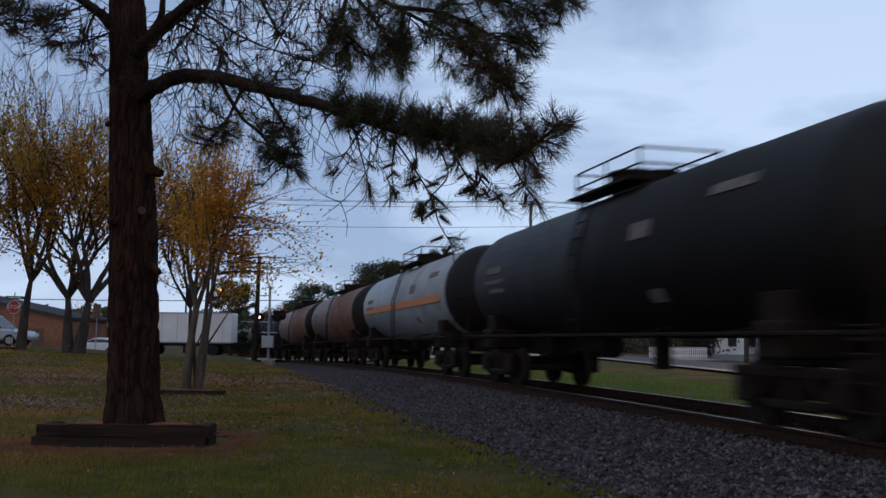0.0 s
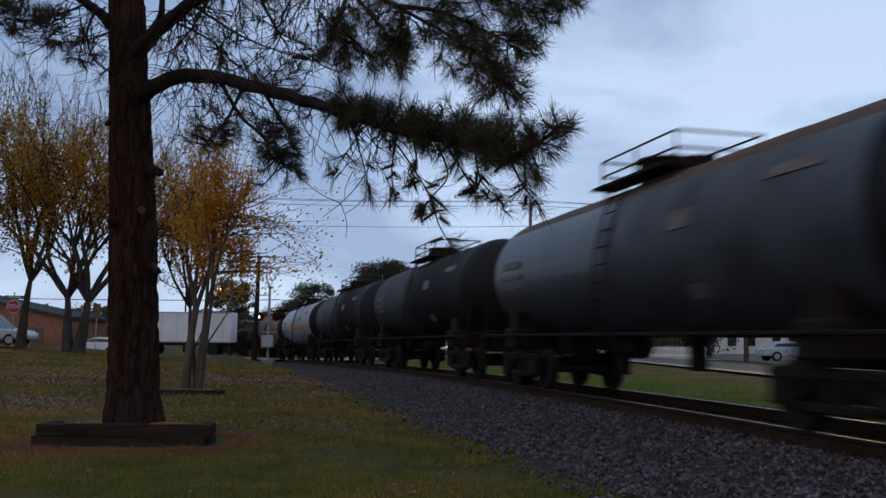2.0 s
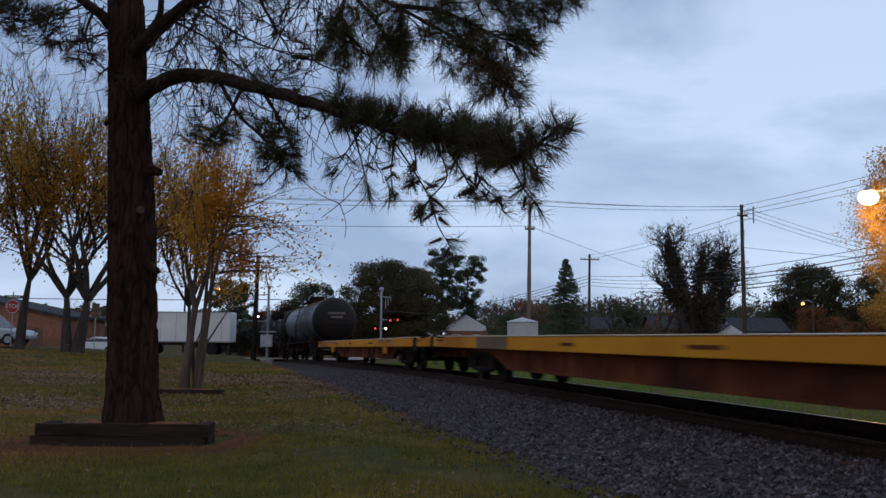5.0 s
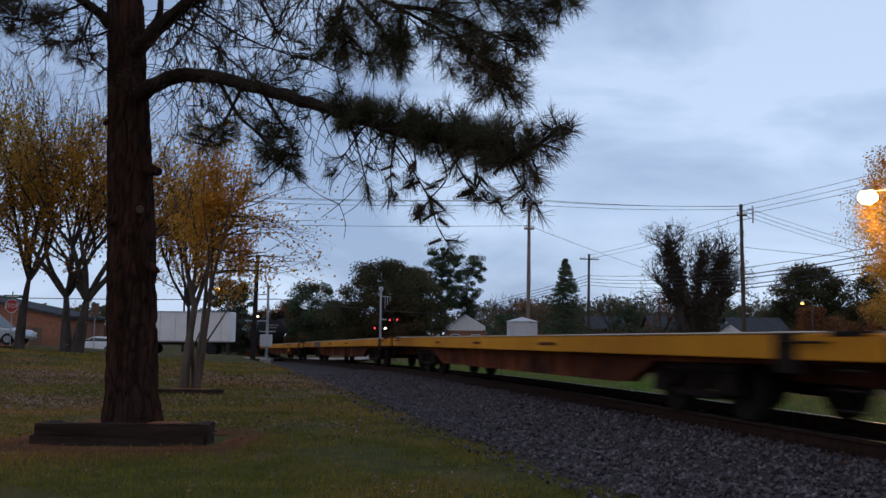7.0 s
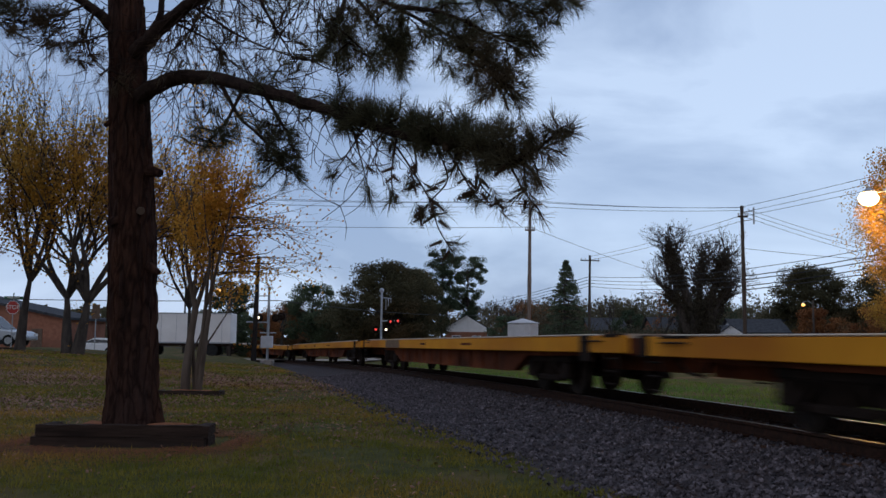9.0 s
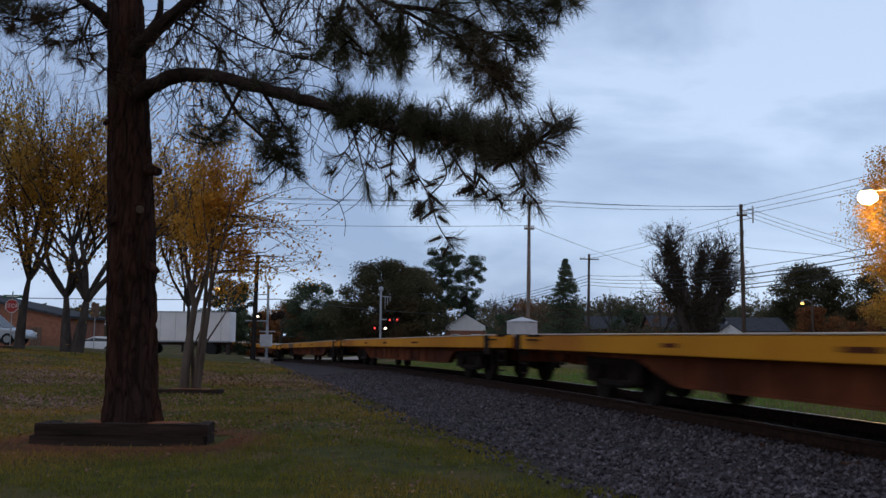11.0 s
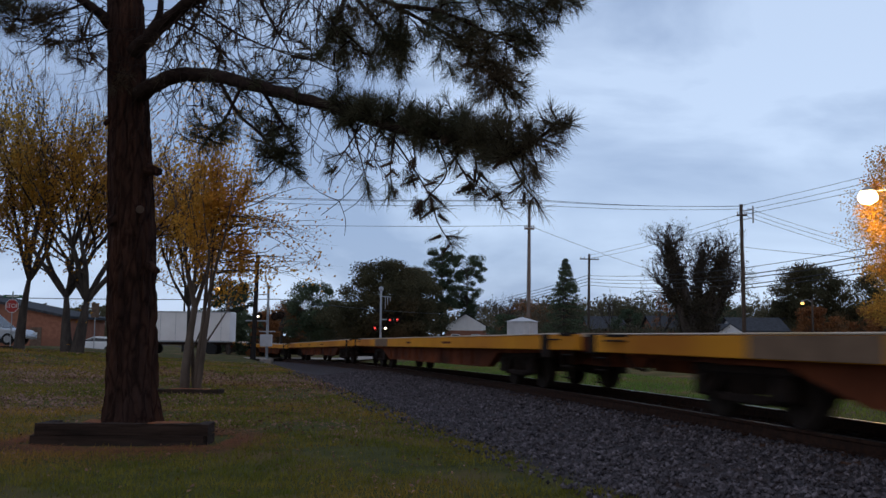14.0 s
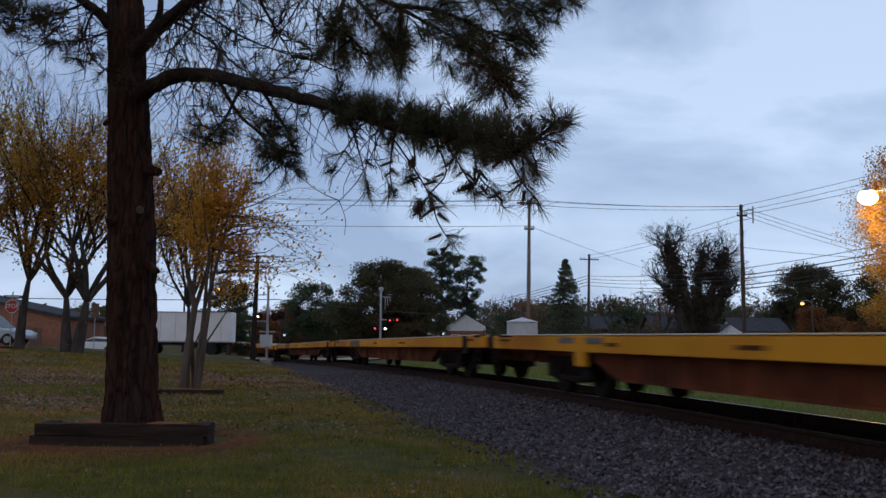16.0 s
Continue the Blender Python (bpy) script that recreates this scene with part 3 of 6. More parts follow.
    box(bm, 1.7, 1.9, -0.1, 0.1, 1.0, 1.2)
    part("brake_reservoir", bm, M_IRON, car)
    return car


def flat_car(label, panel=False, pads=()):
    """A long flat car; panel: a grey patch on its side sills, pads: where jacking pads sit."""
    car = thing("flat_car", pose(0, 0, 0), label, "flat car", "flat cars of the freight train")
    h, top = 11.85, 1.12
    bm = bmesh.new()
    box(bm, -h, h, -1.28, 1.28, top - 0.07, top - 0.004, 0.0)
    part("deck", bm, M_DECK, car, "worn wooden deck with pale edges")
    for sg in (-1, 1):
        bm = bmesh.new()
        y0, y1 = sorted((sg * 1.28, sg * 1.40))
        box(bm, -h, h, y0, y1, top - 0.31, top - 0.030, 0.012)
        part("side_sill", bm, M_YELLOW, car)
        # pale strip stands in for the highlight along the rounded edge
        bm = bmesh.new()
        y0, y1 = sorted((sg * 1.18, sg * 1.41))
        box(bm, -h + 1.0, h - 0.9, y0, y1, top - 0.028, top, 0.010)
        part("deck_edge", bm, M_EDGE, car, "deck edge strip with sky sheen in its pale colour")
        # deep belly plate below the side sill
        pr = [(-10.8, 0.84), (-10.8, 0.76), (-7.0, 0.72), (-6.2, 0.38), (5.4, 0.38), (6.6, 0.72), (10.8, 0.76), (10.8, 0.84)]
        V = [(x, sg * 1.20, z) for x, z in pr] + [(x, sg * 1.02, z) for x, z in pr]
        k = len(pr)
        F = [tuple(range(k)), tuple(range(2 * k - 1, k - 1, -1))] + [(i, (i + 1) % k, k + (i + 1) % k, k + i) for i in range(k)]
        soup("belly_sill", V, F, M_SILL, car, "deep rusty brown fishbelly sill")
        bm = bmesh.new()
        y0, y1 = sorted((sg * 1.17, sg * 1.24))
        box(bm, -5.9, 5.2, y0, y1, 0.37, 0.41, 0.0)
        for i in range(-5, 6):
            box(bm, i - 0.03, i + 0.03, y0, y1 - 0.0, 0.41, 0.80)
        part("rib", bm, M_SILL, car)
        if panel:
            bm = bmesh.new()
            y0, y1 = sorted((sg * 1.395, sg * 1.413))
            box(bm, 4.8, 7.1, y0, y1, top - 0.30, top - 0.035, 0.004)
            part("panel", bm, M_GREYPATCH, car, "grey-brown repair panel")
        for pad in pads:
            bm = bmesh.new()
            y0, y1 = sorted((sg * 1.32, sg * 1.43))
            box(bm, pad - 0.2, pad + 0.2, y0, y1, top - 0.56, top - 0.03, 0.02)
            part("jacking_pad", bm, M_YELLOW, car)
            for a in (-1, 1):
                bm = bmesh.new()
                y0, y1 = sorted((sg * 1.395, sg * 1.413))
                box(bm, pad + a * 0.62 - 0.34, pad + a * 0.62 + 0.34, y0, y1, top - 0.16, top - 0.06, 0.003)
                part("marking", bm, M_WHITE, car, "pale grey marking plate")
        # dark, chipped end blocks with grab irons
        for a in (-1, 1):
            bm = bmesh.new()
            y0, y1 = sorted((sg * 1.30, sg * 1.412))
            x0, x1 = (-10.6, -10.2) if a < 0 else (11.55, h + 0.02)
            box(bm, x0, x1, y0, y1, top - (0.46 if a < 0 else 0.34), top - 0.01, 0.01)
            part("end_block", bm, M_IRON, car, "blackened end block")
            bm = bmesh.new()
            rod(bm, (a * 10.4, sg * 1.44, top - 0.12), (a * 11.1, sg * 1.44, top - 0.12), 0.016, sides=5)
            for x in (10.4, 11.1):
                rod(bm, (a * x, sg * 1.39, top - 0.12), (a * x, sg * 1.44, top - 0.12), 0.014, sides=5)
            part("grab_iron", bm, M_IRON, car)
            bm = bmesh.new()
            x0, x1 = (-11.7, -11.1) if a < 0 else (10.3, 11.2)
            y0, y1 = sorted((sg * 1.20, sg * 1.409))
            box(bm, x0, x1, y0, y1, top - 0.06, top - 0.006, 0.006)
            part("worn_edge", bm, M_IRON, car, "blackened chipped deck edge")
        for a in (-1, 1):
            bm = bmesh.new()
            for k2 in range(3):
                z = 0.32 + 0.2 * k2
                rod(bm, (a * 11.2, sg * 1.38, z), (a * 11.6, sg * 1.38, z), 0.016, sides=5)
            for x in (11.2, 11.6):
                rod(bm, (a * x, sg * 1.38, 0.3), (a * x, sg * 1.38, 0.9), 0.018, sides=5)
            part("step", bm, M_IRON, car)
        y0, y1 = sorted((sg * 1.40, sg * 1.406))
        for x, w2 in ((-3.2, 0.9), (1.4, 0.6), (5.2, 0.45)):
            bm = bmesh.new()
            box(bm, x - w2 / 2, x + w2 / 2, y0, y1, top - 0.20, top - 0.14)
            part("lettering", bm, M_SILL, car, "small faded dark lettering bar")
    bm = bmesh.new()
    box(bm, -11.7, 11.7, -0.3, 0.3, 0.50, 0.97, 0.02)
    part("centre_sill", bm, M_SILL, car)
    bm = bmesh.new()
    for sg in (-1, 1):
        rod(bm, (-6.0, sg * 0.9, 0.55), (-3.5, sg * 1.0, 0.46), 0.03, sides=6)
        rod(bm, (-3.5, sg * 1.0, 0.46), (4.0, sg * 1.0, 0.46), 0.03, sides=6)
    rod(bm, (1.5, 0.6, 0.6), (2.7, 0.6, 0.6), 0.2, sides=12)
    part("brake_rigging", bm, M_RUSTBAND, car, "pale dusty brake rods")
    for a in (-1, 1):
        bm = bmesh.new()
        xt = 7.85 * a
        box(bm, xt - 0.2, xt + 0.2, -1.25, 1.25, 0.72, 1.0, 0.02)
        part("bolster", bm, M_SILL, car)
        bm = bmesh.new()
        box(bm, a * 11.72 - 0.1, a * 11.72 + 0.1, -1.27, 1.27, 0.78, 1.09, 0.02)
        part("end_sill", bm, M_SILL, car)
        coupler(car, 11.6 * a, a)
        build_truck(car, xt)
    return car


LBL_BLACK = "grimy black railway tank car with faded lettering"
TANKS = [tank_car(M_TANK_DARKGREY, "dark grey tank car with a rusty top band", band=M_RUSTBAND, ends=M_TANK_BLACK),
         tank_car(M_TANK_BLACK, LBL_BLACK)]
TANKS.append(tank_car(M_TANK_BLACK, LBL_BLACK, half=7.2))
TANKS.append(tank_car(M_TANK_GREY, "soiled pale grey tank car with an orange stripe and dark ends", ends=M_TANK_BLACK, stripe=True, half=7.2))
TANKS.append(tank_car(M_TANK_RUST, "rust-red tank car with soiled shell", ends=M_TANK_BLACK, half=7.2))
TANKS.append(copy_thing(TANKS[4], pose(0, 0, 0)))
TANKS.append(copy_thing(TANKS[2], pose(0, 0, 0)))
TANKS.append(copy_thing(TANKS[3], pose(0, 0, 0)))
# middles of the tank cars behind the joint with the flat cars, and the distance between their trucks
TANK_AT = ((7.7, 10.2), (22.9, 10.2), (38.8, 11.1), (54.7, 11.1), (70.6, 11.1), (86.5, 11.1), (102.4, 11.1), (118.3, 11.1))
FLAT_PLAIN = "long empty yellow flat car with a rusty brown fishbelly sill"
FLAT_PANEL = "empty yellow flat car with a grey-brown patch on its side sill"
FLAT_PAD = "empty yellow flat car with a jacking pad and pale markings"
_padded, _panel, _plain = flat_car(FLAT_PAD, pads=(-5.9, 6.5)), flat_car(FLAT_PANEL, panel=True), flat_car(FLAT_PLAIN)
# the last car stays out of view, added for closure, shadow and reflection
FLATS = [_padded, _panel, _plain] + [copy_thing(c, pose(0, 0, 0)) for c in (_panel, _plain, _plain, _panel, _panel, _padded, _plain, _plain)]


def car_pose(s, wheelbase):
    """The pose of a car whose middle is s metres along the track."""
    a, b = on_line(s - wheelbase / 2), on_line(s + wheelbase / 2)
    d = b - a
    return pose(*((a + b) / 2), 0, -math.degrees(math.atan2(d.z, math.hypot(d.x, d.y))), math.degrees(math.atan2(d.y, d.x)))


def car_rows():
    for k, car in enumerate(TANKS):
        yield car, JOINT + 0.7 + TANK_AT[k][0], TANK_AT[k][1]
    for k, car in enumerate(FLATS):
        yield car, JOINT - (k + 0.5) * FLAT_LEN, 15.7


def motions():
    for car, s0, base in car_rows():
        walk(car, [(0.2 * i, car_pose(s0 + SPEED * 0.2 * i, base)) for i in range(81)])
        # wheels roll with the train
        for truck in car.children:
            for ws in truck.children:
                if ws.name.startswith("wheelset"):
                    x, _, z = ws.location
                    walk(ws, [(i / 30, pose(x, 0, z, 0, math.degrees(SPEED * i / 30 / WHEEL_R) % 360, 0)) for i in range(481)])
    # the lower bough sways a little in the wind
    x, y, z = LOWER.location
    for t_rows, bough in ((SWAY, LOWER), (SWAY_UP, UPPER)):
        x, y, z = bough.location
        walk(bough, [(t, pose(x, y, z, 0, a, 0.6 * a)) for t, a in t_rows])


SWAY = ((0, -0.22), (0.7, 0.02), (1.5, -0.10), (2.4, 0.08), (3.5, 0.18), (4.2, 0.22), (5.2, 0.05), (6.3, -0.05), (7, 0.21), (8, -0.05), (9, 0.28), (10.2, 0.05), (11.3, -0.15), (12.5, -0.36), (13.4, -0.18), (14.5, -0.30), (15.2, -0.22), (16, -0.40))
SWAY_UP = ((0, 0.06), (1.5, -0.04), (3.5, 0.08), (5.2, -0.05), (7, 0.05), (9, -0.06), (11, 0.05), (12.5, -0.05), (14.5, 0.04), (16, -0.05))


# ---- roads ----
def ribbon(name, pts, width, lift, material, label, category, kerb=False):
    """A road along a line in the plan, laid on the ground."""
    V, F = [], []
    for i, (x, y) in enumerate(pts):
        a, b = pts[max(i - 1, 0)], pts[min(i + 1, len(pts) - 1)]
        d = Vector((b[0] - a[0], b[1] - a[1])).normalized()
        for k in range(7):
            o = width * (k / 6 - 0.5)
            px_, py_ = x - d.y * o, y + d.x * o
            dd = abs(side(px_, py_))
            z = ground_z(px_, py_) if dd > 5 else rail_z(py_) - 0.03
            V.append((px_, py_, max(z, rail_z(py_) - 0.03) + lift if dd < 9 else z + lift))
    for i in range(len(pts) - 1):
        for k in range(6):
            F.append((i * 7 + k + 1, i * 7 + k, (i + 1) * 7 + k, (i + 1) * 7 + k + 1))
    return tagged(soup(name, V, F, material), label, category, kind="structure")


ribbon("crossing_road", [(-90 + 3 * i, 72 - 0.045 * (3 * i - 78)) for i in range(60)], 8.0, 0.03, M_CONCRETE, "pale paved road over the level crossing", "road")
ribbon("road", [(16.8 - 0.055 * (3 * i - 40 - 35.8), -40 + 3.0 * i) for i in range(60)], 6.0, 0.05, M_ROAD, "grey asphalt road behind the railway", "road")
ribbon("kerb", [(13.6 - 0.055 * (3 * i - 40 - 35.8), -40 + 3.0 * i) for i in range(60)], 0.9, 0.12, M_CONCRETE, "pale concrete kerb of the road", "kerb")
ribbon("parking_lot", [(30.0, 40 + 4 * i) for i in range(14)], 18.0, 0.05, M_ROAD, "asphalt parking area beside the houses", "parking lot")


# ---- poles, wires, lamps ----
def utility_pole(x, y, height, r=0.15, arms=(), material=M_POLE, label="weathered wooden utility pole with a crossarm", lean=0.0):
    z0 = ground_z(x, y)
    pole = thing("utility_pole", pose(x, y, z0 - 0.1, 0, lean, 0), label, "utility pole", "utility poles")
    V, F = [], []
    tube(V, F, [(0, 0, 0), (0.01, 0, height * 0.5), (0, 0, height)], [r, r * 0.85, r * 0.68], 12)
    soup("shaft", V, F, material, pole, smooth=True)
    for z, half, turn in arms:
        bm = bmesh.new()
        box(bm, -half, half, -0.06, 0.06, z - 0.06, z + 0.06, 0.01, pose(0, -0.16, 0, 0, 0, turn))
        arm = part("crossarm", bm, material, pole)
        for k in (-0.9, -0.5, 0.5, 0.9):
            bm = bmesh.new()
            rod(bm, (k * half, -0.16, z + 0.05), (k * half, -0.16, z + 0.24), 0.035, 0.05, 8)
            part("insulator", bm, M_GALV, arm, "pale insulator")
    return pole


P_A = utility_pole(6.0, 62, 11.4, 0.17, ((11.15, 0.9, 0), (9.3, 0.35, 0)), M_PALEPOLE, "tall pale weathered utility pole with a small crossarm", lean=0.6)
P_B = utility_pole(21.2, 62, 11.2, 0.18, ((10.4, 0.35, 0),), label="weathered utility pole with a transformer bracket")
P_C = utility_pole(16.5, 100, 11.2, 0.20, ((10.6, 1.1, 0),), lean=1.0)
utility_pole(-12.2, 57, 6.9, 0.19, (), M_DARKPOLE, "short dark wooden pole beside the crossing", lean=1.2)
utility_pole(-27.0, 92, 7.4, 0.13, ((6.9, 0.5, 0),), M_DARKPOLE, "far dark utility pole")


def bracket(parent):
    bm = bmesh.new()
    for z in (10.1, 10.7):
        rod(bm, (0.1, -0.1, z), (0.75, -0.25, z + 0.1), 0.03, sides=6)
        rod(bm, (0.75, -0.25, z - 0.25), (0.75, -0.25, z + 0.35), 0.06, sides=8)
    part("bracket", bm, M_GALV, parent, "steel bracket with cut-outs")


bracket(P_B)


def wire(a, b, sag, r=0.016):
    a, b = Vector(a), Vector(b)
    pts = [a.lerp(b, i / 14) + Vector((0, 0, -4 * sag * (i / 14) * (1 - i / 14))) for i in range(15)]
    V, F = [], []
    tube(V, F, pts, [r] * 15, 5)
    tagged(soup("overhead_wire", V, F, M_WIRE), "thin black overhead wire between utility poles", "wire", "overhead wires")


for _dx, _dz in ((-0.75, 11.25), (0.75, 11.25), (0.0, 10.9)):
    wire((6.2 + _dx, 62, _dz), (21.2 + _dx * 0.3, 62, 10.9 + (_dz - 11.2) * 0.6), 0.18)
    wire((6.2 + _dx, 62, _dz), (-30, 62 + _dx, 12.1 + (_dz - 11.2)), 0.5)
wire((6.1, 62, 9.4), (-30, 62, 9.9), 0.35)
wire((6.1, 62, 9.4), (24.0, 96, 8.6), 0.15)
for _k, _z in enumerate((11.0, 10.6, 10.3)):
    wire((21.3, 62, _z), (30.0, 46 - _k, 12.2 - 0.5 * _k), 0.12)
    wire((21.6, 62, 10.8 - 0.3 * _k), (50, 84, 8.9 - 0.45 * _k), 0.5)
for _k, _z in enumerate((6.5, 6.0, 5.75, 5.3, 5.05)):
    wire((21.2, 61.8, _z), (33.0, 50 - 0.2 * _k, 8.75 - 0.42 * _k), 0.25, 0.034 if _k != 0 else 0.022)
    if _k < 4:
        wire((21.2, 61.8, _z), (16.5, 100, 8.6 - 0.36 * _k), 0.3, 0.022)
        wire((16.5, 100, 8.6 - 0.36 * _k), (-14, 190, 5.0 - 0.3 * _k), 1.0, 0.03)
for _z in (10.9, 10.5):
    wire((16.5, 100, _z), (21.3, 62, _z - 0.5), 0.25)
wire((-50, 68, 4.6), (-12.0, 64, 4.1), 0.25, 0.03)
wire((-12.0, 64, 4.1), (6, 118, 4.6), 0.4, 0.03)
wire((30.5, 50, 6.0), (21.3, 62, 8.0), 0.2)


def street_lamp(x, y, z, px_, label, glow=M_SODIUM, r=0.24):
    """A lamp head on an arm; the pole stands px_ metres to the side."""
    lamp = thing("street_lamp", pose(x + px_, y, ground_z(x + px_, y) - 0.05), label, "street lamp", "street lamps")
    h = z - lamp.location.z
    V, F = [], []
    tube(V, F, [(0, 0, 0), (0, 0, h * 0.6), (0, 0, h + 0.5)], [0.13, 0.11, 0.09], 10)
    soup("pole", V, F, M_POLE, lamp, smooth=True)
    V, F = [], []
    tube(V, F, [(0, 0, h + 0.1), (-px_ * 0.5, 0, h + 0.42), (-px_, 0, h + 0.25)], [0.035, 0.035, 0.03], 8)
    soup("arm", V, F, M_GALV, lamp, smooth=True)
    bm = bmesh.new()
    bmesh.ops.create_uvsphere(bm, u_segments=16, v_segments=10, radius=r, matrix=Matrix.Translation((-px_, 0, h)) @ Matrix.Diagonal((1.1, 1, 0.8, 1)))
    part("globe", bm, glow, lamp, "glowing orange sodium globe", smooth=True)
    bm = bmesh.new()
    rod(bm, (-px_, 0, h + r * 0.7), (-px_, 0, h + r + 0.12), r * 0.9, 0.08, 12)
    part("hood", bm, M_GALV, lamp)
    return lamp


# first globe is oversized: its shape stands in for the glare round the lamp
street_lamp(20.5, 42, 8.35, 2.2, "lit sodium street lamp among autumn leaves", M_SODIUM, 0.42)
street_lamp(36.8, 90, 5.2, 1.0, "small lit sodium lamp beside far trees", M_SODIUMFAR, 0.17)
street_lamp(-19.2, 75, 5.4, 1.0, "small lit yellow lamp beyond the crossing", M_SODIUMFAR, 0.16)
lamp_l = new("sodium_light", bpy.data.lights.new("sodium_light", "POINT"))
lamp_l.data.energy, lamp_l.data.color, lamp_l.data.shadow_soft_size = 1100, (1.0, 0.55, 0.18), 0.3
lamp_l.location = (20.5, 41.5, 7.9)


# ---- crossing signals ----
def flasher(parent, x, y, z, lit, way=-1):
    bm = bmesh.new()
    rod(bm, (x, y, z), (x, y + way * 0.05, z), 0.27, sides=18)
    rod(bm, (x, y + way * 0.05, z), (x, y + way * 0.30, z), 0.17, 0.16, 14)
    rod(bm, (x, y - way * 0.20, z), (x, y, z), 0.12, 0.16, 12)
    head = part("flasher", bm, M_IRON, parent, "black signal head with round backboard")
    bm = bmesh.new()
    rod(bm, (x, y + way * 0.30, z), (x, y + way * 0.31, z), 0.085, sides=14)
    part("lens", bm, lit, head)


def crossing_signal(x, y, height, lit, arm_way, label, white=None, cabinet=False):
    sig = thing("crossing_signal", pose(x, y, ground_z(x, y) - 0.05), label, "crossing signal", "level crossing signals")
    bm = bmesh.new()
    rod(bm, (0, 0, 0), (0, 0, height), 0.095, 0.08, 14)
    part("mast", bm, M_GALV, sig)
    bm = bmesh.new()
    box(bm, -0.4, 0.4, -0.4, 0.4, 0, 0.55, 0.04)
    part("footing", bm, M_CONCRETE, sig)
    bm = bmesh.new()
    rod(bm, (0, 0, height), (0, 0, height + 0.10), 0.34, 0.12, 14) if cabinet else bmesh.ops.create_uvsphere(bm, u_segments=12, v_segments=8, radius=0.2, matrix=Matrix.Translation((0, 0, height + 0.1)))
    part("cap", bm, M_GALV, sig)
    bm = bmesh.new()
    rod(bm, (-0.55, 0, 2.35), (0.55, 0, 2.35), 0.04, sides=8)
    part("light_bar", bm, M_GALV, sig)
    bm = bmesh.new()
    rod(bm, (0, -0.1, 3.05), (arm_way * 1.35, -0.5, 3.05), 0.045, sides=8)
    rod(bm, (0, 0, height - 0.5), (arm_way * 0.8, 0, height - 0.55), 0.035, sides=8)
    part("arm", bm, M_GALV, sig)
    if cabinet:
        bm = bmesh.new()
        box(bm, -0.38, 0.38, -0.5, -0.1, 1.35, 2.15, 0.03)
        part("gate_mechanism", bm, M_SHED, sig, "pale grey gate mechanism box")
        flasher(sig, -0.6, -0.1, 3.35, white or lit)
        flasher(sig, 0.5, -0.1, 3.35, M_IRON)
        flasher(sig, 0.85, 0.0, 3.45, M_IRON, 1)
    else:
        flasher(sig, -0.42, -0.12, 2.35, lit)
        flasher(sig, 0.42, -0.12, 2.35, white or lit)
        flasher(sig, arm_way * 0.8, -0.5, 3.0, lit)
        flasher(sig, arm_way * 1.4, -0.55, 3.05, lit)
        bm = bmesh.new()
        for k in range(3):
            rod(bm, (arm_way * (0.35 + 0.2 * k), 0, height - 0.55), (arm_way * (0.35 + 0.2 * k), 0, height - 1.5 + 0.3 * k), 0.03, sides=6)
        part("bell_bracket", bm, M_GALV, sig)
    return sig


crossing_signal(-5.05, 72, 5.45, M_REDLAMP, 1, "grey crossing signal mast with red flashers lit", M_WHITELAMP)
crossing_signal(-11.7, 59, 5.35, M_WHITELAMP, -1, "grey crossing signal mast with a gate box beside the lawn", cabinet=True)


# ---- signs ----
def stop_sign(x, y, z):
    z0 = ground_z(x, y)
    s = thing("stop_sign", pose(x, y, z0 - 0.05), "red octagonal stop sign with street name plates on a post", "road sign")
    h = z - z0
    bm = bmesh.new()
    rod(bm, (0, 0.03, 0), (0, 0.03, h + 0.75), 0.03, sides=8)
    part("post", bm, M_GALV, s)
    bm = bmesh.new()
    rod(bm, (0, 0.0, h), (0, -0.012, h), 0.40, sides=8)
    bmesh.ops.rotate(bm, cent=(0, 0, h), matrix=Matrix.Rotation(radians(22.5), 3, "Y"), verts=bm.verts)
    part("border", bm, M_SIGNWHITE, s)
    bm = bmesh.new()
    rod(bm, (0, -0.012, h), (0, -0.018, h), 0.37, sides=8)
    bmesh.ops.rotate(bm, cent=(0, 0, h), matrix=Matrix.Rotation(radians(22.5), 3, "Y"), verts=bm.verts)
    part("plate", bm, M_STOP, s)
    cu = bpy.data.curves.new("stop_letters", "FONT")
    cu.body, cu.size, cu.align_x, cu.align_y, cu.extrude = "STOP", 0.33, "CENTER", "CENTER", 0.004
    cu.materials.append(M_SIGNWHITE)
    t = new("letters", cu)
    t.parent, t.location, t.rotation_euler = s, (0, -0.024, h), (radians(90), 0, 0)
    for k, (w, turn) in enumerate(((1.0, 12), (0.8, -60))):
        bm = bmesh.new()
        box(bm, -w / 2, w / 2, -0.006, 0.006, h + 0.47 + 0.19 * k, h + 0.63 + 0.19 * k, 0.0, pose(0, 0.03, 0, 0, 0, turn))
        part("name_plate", bm, M_SIGNGREEN, s, "green street name plate")
        bm = bmesh.new()
        box(bm, -w / 3, w / 3, -0.009, 0.009, h + 0.52 + 0.19 * k, h + 0.58 + 0.19 * k, 0.0, pose(0, 0.03, 0, 0, 0, turn))
        part("lettering", bm, M_SIGNWHITE, s)


stop_sign(-24.45, 50, 3.05)


def back_sign(x, y):
    s = thing("road_sign", pose(x, y, ground_z(x, y) - 0.05), "pale road sign on a thin steel post", "road sign")
    bm = bmesh.new()
    rod(bm, (0, 0, 0), (0, 0, 4.0), 0.04, sides=8)
    part("post", bm, M_GALV, s)
    bm = bmesh.new()
    box(bm, -0.3, 0.3, -0.05, -0.035, 2.9, 4.0, 0.0)
    part("plate", bm, M_RUSTBAND, s)


back_sign(-26.6, 67.5)


